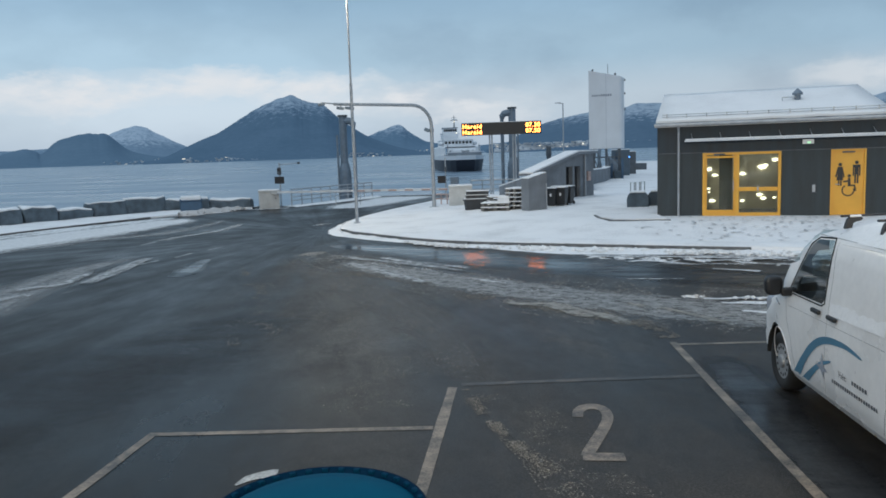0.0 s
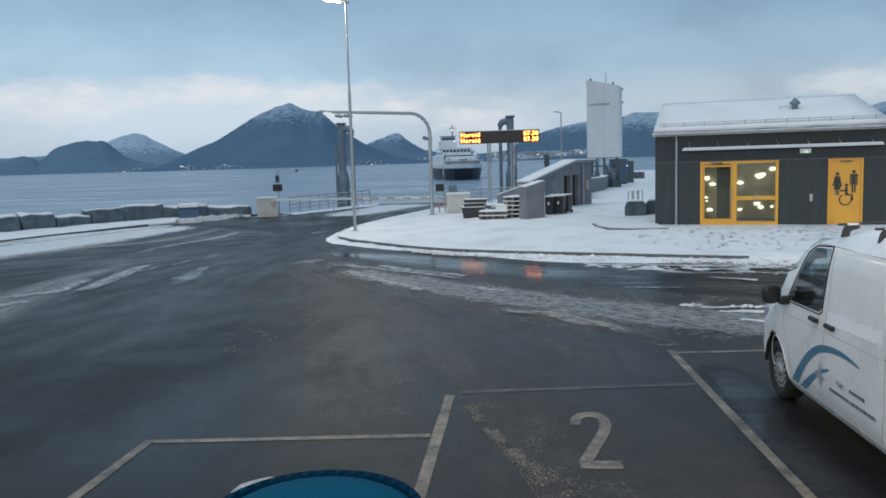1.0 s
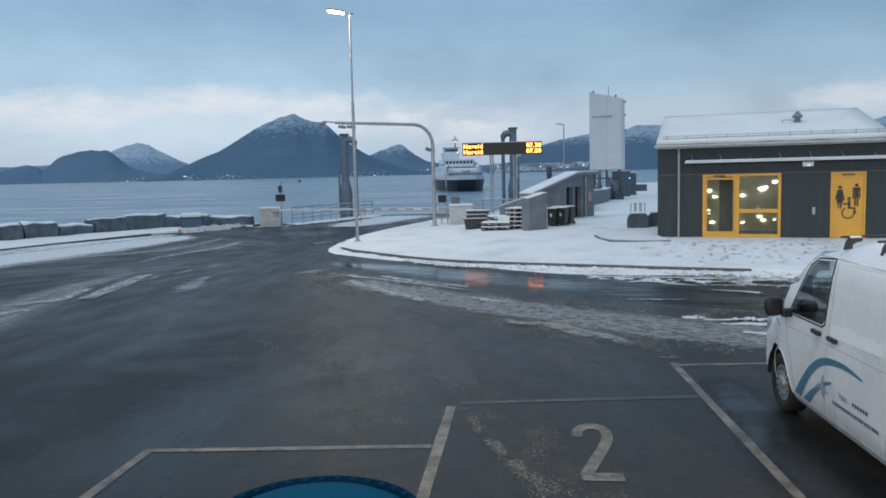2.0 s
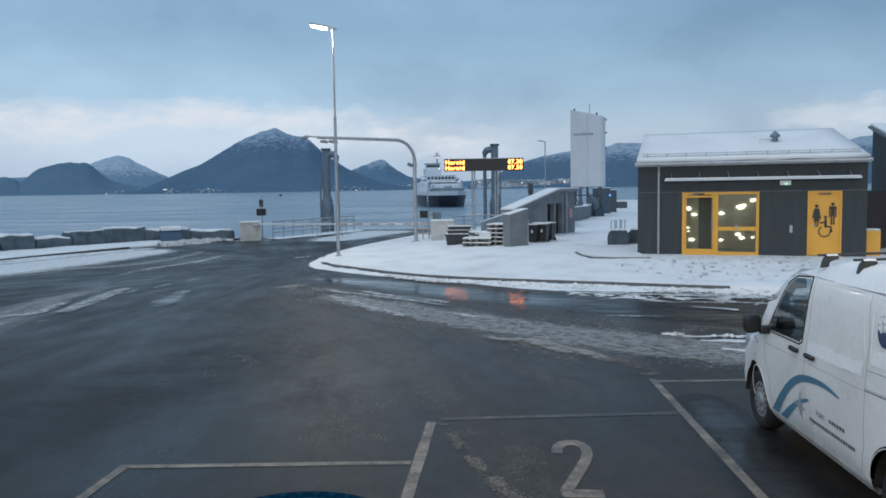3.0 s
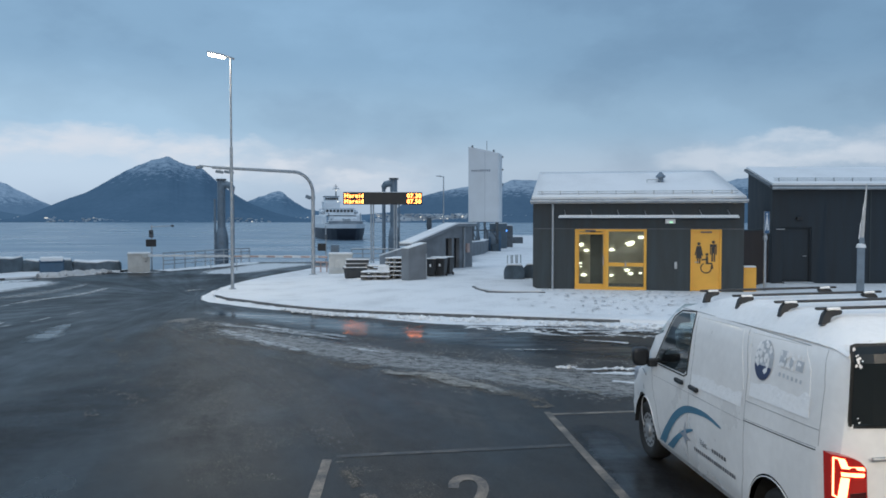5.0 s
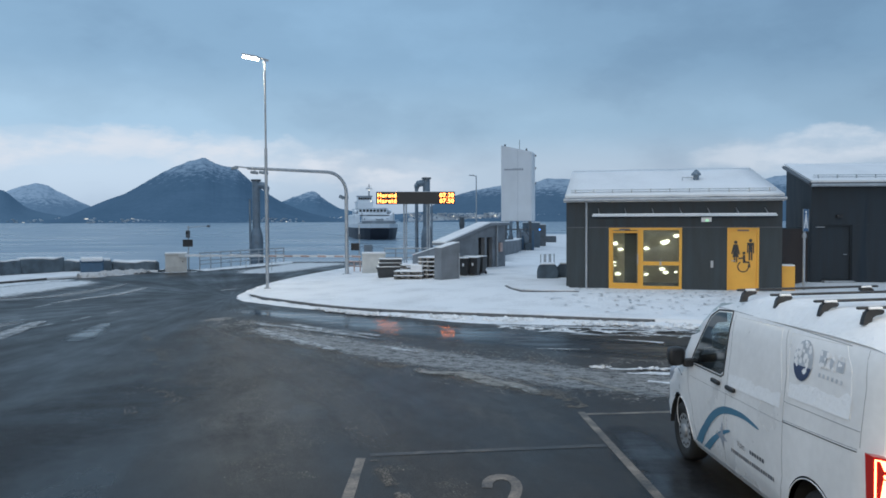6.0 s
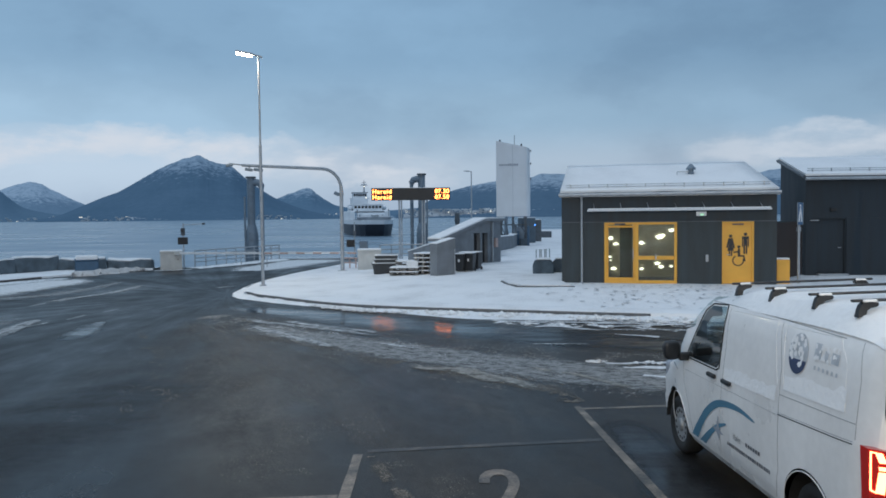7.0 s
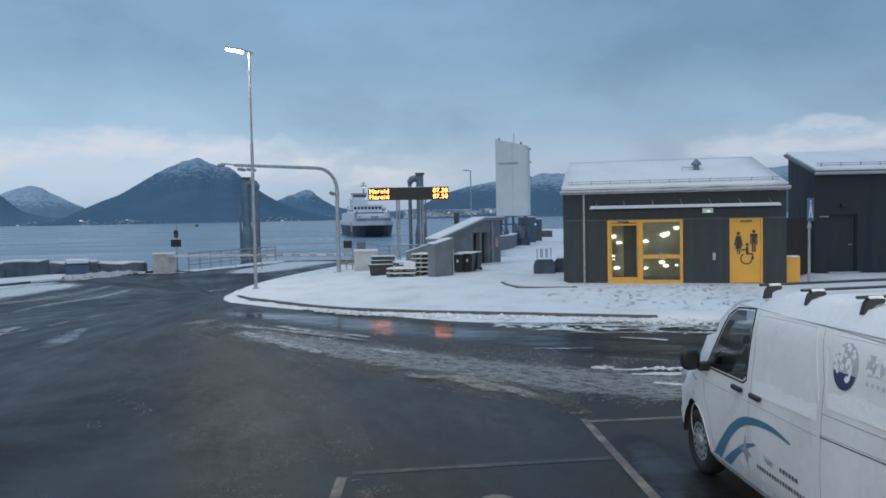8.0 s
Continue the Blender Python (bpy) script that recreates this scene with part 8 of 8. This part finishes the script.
        lamp_face("lower_lens", [(0.02, 0.33), (0.06, 0.335), (0.105, 0.335), (0.125, 0.27), (0.18, 0.265), (0.24, 0.26), (0.238, 0.39), (0.12, 0.405), (0.02, 0.39)], DARK_RED, lamp_part, 0.004, 0.003, "dark lower lens")
        part("head_lamp", boxes((s * 0.66, 2.12, 0.78, 0.34, 0.16, 0.2), bevel=0.05), GREY_DECAL, root)
        part("marker_flash", side_line([(1.72, 1.06), (1.50, 1.02)], s, 0.012), SEAM, root)
    # frost and snow on the flank
    for s in (-1,):
        for y0, y1, z0, z1, top in ((0.09, -0.98, 1.165, 1.20, 0.17), (-1.10, -2.02, 1.325, 1.355, 0.19)):
            low_e = [(y0 + (y1 - y0) * k / 60, z0 + (z1 - z0) * k / 60) for k in range(61)]
            high_e = [(y, z + top * (0.70 + 0.45 * noise.noise((y * 2.3, 4.0, 0.0)) + 0.16 * noise.noise((y * 9.0, 7.0, 0.0)))) for y, z in low_e]
            part("frost", band_mesh(high_e, low_e, s, 0.006), VAN_FROST, root, "powder snow on the flank")
        for pts, w0 in (([(0.95, 0.33), (0.73, 0.53), (0.47, 0.76), (0.17, 0.905), (-0.26, 0.955), (-0.63, 0.92)], 0.115), ([(0.76, 0.31), (0.62, 0.41), (0.44, 0.53), (0.22, 0.66), (0.0, 0.74)], 0.095)):
            line = curve_points(pts, 6)
            o, i = [], []
            for k, p in enumerate(line):
                d = (line[min(k + 1, len(line) - 1)] - line[max(k - 1, 0)]).normalized()
                w = w0 * (1 - k / (len(line) - 1)) ** 0.6 * 0.5 + 0.003
                o.append((p.x + d.y * w, p.y - d.x * w))
                i.append((p.x - d.y * w, p.y + d.x * w))
            part("crescent_decal", band_mesh(o, i, s), BLUE_DECAL, root, "blue crescent decal")
        part("spark_decal", side_patch([(0.36, 0.63), (0.24, 0.65), (0.20, 0.78), (0.17, 0.65), (0.06, 0.61), (0.16, 0.60), (0.18, 0.52), (0.24, 0.60)], s, 0.007, 3), GREY_DECAL, root)
        for row, (y0, y1, z) in enumerate(((-0.18, -0.74, 0.645), (-0.02, -0.94, 0.545))):
            n = 11 if row == 0 else 20
            rnd_t = random.Random(row)
            for k in range(n):
                a = y0 + (y1 - y0) * k / n
                b = y0 + (y1 - y0) * (k + rnd_t.uniform(0.55, 0.8)) / n
                if row == 0 and k < 5:
                    continue
                part("text_bar", side_patch([(a, z), (b, z), (b, z + 0.036), (a, z + 0.036)], s, 0.005, 2), TEXT_DECAL, root)
        word = letters("Vakt:", 0.085, TEXT_DECAL, root, Matrix.Identity(4), "lettering", 0.0)
        for q in word.data.vertices:
            yy, zz = -0.16 - q.co.x, 0.64 + q.co.y
            q.co = Vector((s * (van_half(yy, zz) + 0.006), van_bow(yy, van_half(yy, zz)), zz))
        disc = [(-1.26 + 0.15 * math.cos(radians(a)), 1.655 + 0.165 * math.sin(radians(a))) for a in range(0, 360, 20)]
        part("round_logo", side_patch(disc, s, 0.005, 5), FROST_DECAL, root, "half-frosted round grey logo")
        low_d = [(-1.26 + 0.145 * math.cos(radians(a)), 1.65 + 0.16 * math.sin(radians(a))) for a in range(195, 346, 15)]
        part("round_logo_base", side_patch(low_d, s, 0.0075, 4), NAVY_DECAL, root)
        rnd = random.Random(4)
        for k in range(46):
            ra, rr = rnd.uniform(0, 6.28), 0.135 * math.sqrt(rnd.random())
            cy, cz, r = -1.26 + rr * math.cos(ra), 1.685 + rr * 0.95 * math.sin(ra), rnd.uniform(0.010, 0.026)
            if cz < 1.60 and rnd.random() < 0.7:
                continue
            part("frost_spot", side_patch([(cy + r * math.cos(a * 1.05) * rnd.uniform(0.6, 1.3), cz + r * math.sin(a * 1.05) * rnd.uniform(0.7, 1.2)) for a in range(6)], s, 0.0085 + k * 0.00003, 1), VAN_FROST, root)
        for k in range(26):
            cy, cz, r = rnd.uniform(-1.84, -1.50), rnd.uniform(1.65, 1.78), rnd.uniform(0.010, 0.022)
            part("frost_spot", side_patch([(cy + r * math.cos(a * 1.05) * rnd.uniform(0.6, 1.3), cz + r * math.sin(a * 1.05) * rnd.uniform(0.7, 1.2)) for a in range(6)], s, 0.0085 + k * 0.00003, 1), VAN_FROST, root)
        for k, (a, b, z0, z1) in enumerate(((-1.50, -1.60, 1.66, 1.78), (-1.65, -1.70, 1.66, 1.74), (-1.75, -1.85, 1.66, 1.74))):
            part("logo_bar", side_patch([(a, z0), (b, z0), (b, z1), (a, z1)], s, 0.005, 2), FROST_DECAL, root)
        for k in range(6):
            a = -1.52 - k * 0.062
            part("logo_bar", side_patch([(a, 1.575), (a - 0.028, 1.575), (a - 0.028, 1.605), (a, 1.605)], s, 0.005, 2), FROST_DECAL, root)
    # rear: window, gap, plate shapes
    def rear_patch(x0, x1, z0, z1, lift, cut=0.0):
        bm = bmesh.new()
        rows = []
        for k in range(11):
            z = z0 + (z1 - z0) * (0.5 - 0.5 * math.cos(math.pi * k / 10))
            row = []
            for j in range(13):
                x = (x0 + (x1 - x0) * j / 12) * (1 - cut * k / 10) * (1 - 0.055 * abs(k / 5 - 1) ** 7)
                base = -2.40 + max(0.0, (z - 1.85)) * 0.5
                row.append(bm.verts.new((x, van_bow(base, x) - lift, z)))
            rows.append(row)
        for a, b in zip(rows, rows[1:]):
            for j in range(12):
                bm.faces.new((a[j], b[j], b[j + 1], a[j + 1]))
        return bm

    part("rear_window_surround", rear_patch(-0.835, 0.835, 1.375, 1.955, 0.006, 0.05), RUBBER, root)
    part("rear_window", rear_patch(-0.815, 0.815, 1.392, 1.938, 0.012, 0.05), DARK_GLASS, root, "dark rear window")
    part("rear_strip", boxes((0, -2.405, 1.15, 1.36, 0.03, 0.028), bevel=0.01), RIM, root)
    for x0, z0, count in ((-0.77, 1.90, 12), (-0.80, 1.45, 4)):
        rnd = random.Random(count)
        for k in range(count):
            cx, cz, r = x0 + rnd.uniform(-0.01, 0.05) * rnd.random(), z0 + rnd.uniform(-0.10, 0.02), rnd.uniform(0.005, 0.014)
            sp = bmesh.new()
            sp.faces.new([sp.verts.new((cx + r * math.cos(q) * rnd.uniform(0.6, 1.3), van_bow(-2.40 + max(0.0, cz - 1.85) * 0.5, cx) - 0.016 - k * 0.0002, cz + r * math.sin(q) * rnd.uniform(0.6, 1.3))) for q in range(6)])
            part("frost_spot", sp, VAN_FROST, root)
    part("rear_bumper", boxes((0, -2.38, 0.34, 1.80, 0.16, 0.34), bevel=0.06), VAN_PAINT, root)
    part("number_plate", boxes((0, -2.428, 0.82, 0.5, 0.02, 0.11)), WHITE_PAINT, root, "plain white plate")
    part("windscreen", windscreen(), CAB_GLASS, root, "clear windscreen", True)
    # the cab behind the glass
    part("partition", boxes((0, 0.10, 0.5, 1.58, 0.03, 1.30)), CAB_TRIM, root)
    part("headliner", boxes((0, 0.45, 1.86, 1.24, 0.68, 0.02)), CAB_TRIM, root)
    part("cab_floor", boxes((0, 0.9, 0.5, 1.6, 1.6, 0.04)), CAB_TRIM, root)
    part("dashboard", boxes((0, 1.38, 0.88, 1.62, 0.5, 0.24), bevel=0.05), CAB_TRIM, root)
    ring = [(-0.40 + 0.18 * math.cos(k * 0.3142), 1.0 + 0.06 * math.sin(k * 0.3142), 1.16 + 0.17 * math.sin(k * 0.3142)) for k in range(21)]
    part("steering_wheel", tubes((ring, 0.016), seg=6), BLACK, root)
    for x in (-0.42, 0.42):
        seat = part("seat", boxes((x, 0.30, 0.85, 0.50, 0.15, 0.66), bevel=0.05), CAB_TRIM, root, "dark cloth seat")
        part("headrest", boxes((x, 0.31, 1.53, 0.27, 0.11, 0.19), bevel=0.04), CAB_TRIM, seat)
    for s in (-1, 1):
        part("door_card", boxes((s * 0.86, 0.72, 0.5, 0.03, 0.95, 0.70)), CAB_TRIM, root)
    part("front_bumper", boxes((0, 2.22, 0.34, 1.5, 0.2, 0.34), bevel=0.08), VAN_PAINT, root)
    part("underbody", boxes((0, 0, 0.2, 1.5, 4.2, 0.12)), RUBBER, root)
    # roof snow and bars
    sn = bmesh.new()
    rows = []
    for k in range(31):
        y = -2.30 + k * (2.78 / 30)
        row = []
        for j in range(13):
            x = -0.79 + j * 1.58 / 12
            e = 1 - (abs(x) / 0.79) ** 8
            z = along(TOPS, y) - 0.105 * (abs(x) / 0.79) ** 8 - 0.012 + (0.082 + 0.022 * noise.noise((x * 3, y * 2.4, 1.0))) * e * smooth(k / 7) * smooth((30 - k) / 6)
            row.append(sn.verts.new((x, y, z)))
        rows.append(row)
    for a, b in zip(rows, rows[1:]):
        for j in range(12):
            sn.faces.new((a[j], b[j], b[j + 1], a[j + 1]))
    part("roof_snow", sn, SNOW_ROOF, root, "thin uneven snow on the roof", True)
    for y, z in ((0.34, 2.070), (-0.40, 2.090), (-1.18, 2.112), (-1.80, 2.125)):
        bar = part("roof_bar", boxes((0, y, z, 1.46, 0.040, 0.022), bevel=0.010), BLACK, root, "black roof bar")
        for s in (-1, 1):
            ft = bmesh.new()
            prism(ft, [(s * 0.70, z - 0.112), (s * 0.635, z - 0.105), (s * 0.625, z - 0.06), (s * 0.60, z - 0.045), (s * 0.55, z - 0.035), (s * 0.535, z - 0.02), (s * 0.54, z - 0.004), (s * 0.60, z + 0.002), (s * 0.65, z - 0.002), (s * 0.672, z - 0.022), (s * 0.685, z - 0.055)], y - 0.03, y + 0.019)
            part("bar_foot", ft, BLACK, bar)
            part("bar_foot_snow", boxes((s * 0.60, y - 0.008, z - 0.001, 0.11, 0.05, 0.022), bevel=0.01), SNOW_ROOF, bar)
    return root


def windscreen():
    bm = bmesh.new()
    rows = []
    for k in range(9):
        y = 0.76 + k * (1.64 - 0.76) / 8
        zt = along(TOPS, y) + 0.012
        w = van_half(y, zt - 0.03) - 0.07
        rows.append([bm.verts.new((x, van_bow(y, x) + 0.012, zt)) for x in (-w, -w * 0.6, -w * 0.2, w * 0.2, w * 0.6, w)])
    for a, b in zip(rows, rows[1:]):
        for j in range(5):
            bm.faces.new((a[j], b[j], b[j + 1], a[j + 1]))
    return bm


van()


# ---- nose of the vehicle that carries the camera ----
def vehicle_nose():
    root = thing("blue_vehicle_nose", pose(-0.374, 1.295, 0.0), "blue truck nose with a domed cap and notched dark edge", "truck nose")
    R, BACK_Y, Z = 0.198, -0.62, 2.195

    def plan(r, back=BACK_Y):
        return [(r * math.cos(radians(a)), r * math.sin(radians(a))) for a in range(0, 181, 5)] + [(-r, back), (r, back)]

    def rings_part(name, rows, mat, label="", closed=True):
        bm = bmesh.new()
        rings = [[bm.verts.new((x, y, z)) for x, y in plan(r)] for r, z in rows]
        n = len(rings[0])
        for a, b in zip(rings, rings[1:]):
            for i in range(n):
                bm.faces.new((a[i], a[(i + 1) % n], b[(i + 1) % n], b[i]))
        if closed:
            bm.faces.new(rings[-1])
        return part(name, bm, mat, root, label, True)

    rings_part("cap", [(R * 0.91, Z - 0.006), (R * 0.80, Z + 0.006), (R * 0.55, Z + 0.017), (R * 0.28, Z + 0.021), (0.006, Z + 0.022)], BLUE_BODY, "domed blue cap")
    rings_part("edge", [(R, 2.02), (R, Z - 0.008), (R * 0.995, Z + 0.001), (R * 0.98, Z + 0.005), (R * 0.955, Z + 0.004), (R * 0.93, Z - 0.002), (R * 0.90, Z - 0.008)], BLUE_RIM, "dark blue rim", False)
    for k in range(19):
        a = radians(k * 10)
        nb = bmesh.new()
        box(nb, 0, 0, -0.004, 0.013, 0.010, 0.008, bevel=0.002, m=Matrix.Translation((R * 0.94 * math.cos(a), R * 0.94 * math.sin(a), Z + 0.001)) @ pose(0, 0, 0, 0, 0, math.degrees(a) + 90))
        part("notch", nb, BLUE_NOTCH, root)
    nose = bmesh.new()
    box(nose, 0.374, -0.56, 0.55, 2.1, 1.1, 1.48, bevel=0.12)
    part("body", nose, BLUE_BODY, root)
    part("bumper", boxes((0.374, 0.02, 0.42, 2.14, 0.16, 0.34), bevel=0.05), BLACK, root)
    for x in (-0.5, 1.25):
        w = bmesh.new()
        tube(w, [(x - 0.14, -0.62, 0.45), (x + 0.14, -0.62, 0.45)], 0.45, 24)
        part("tyre", w, RUBBER, root)
    return root


vehicle_nose()
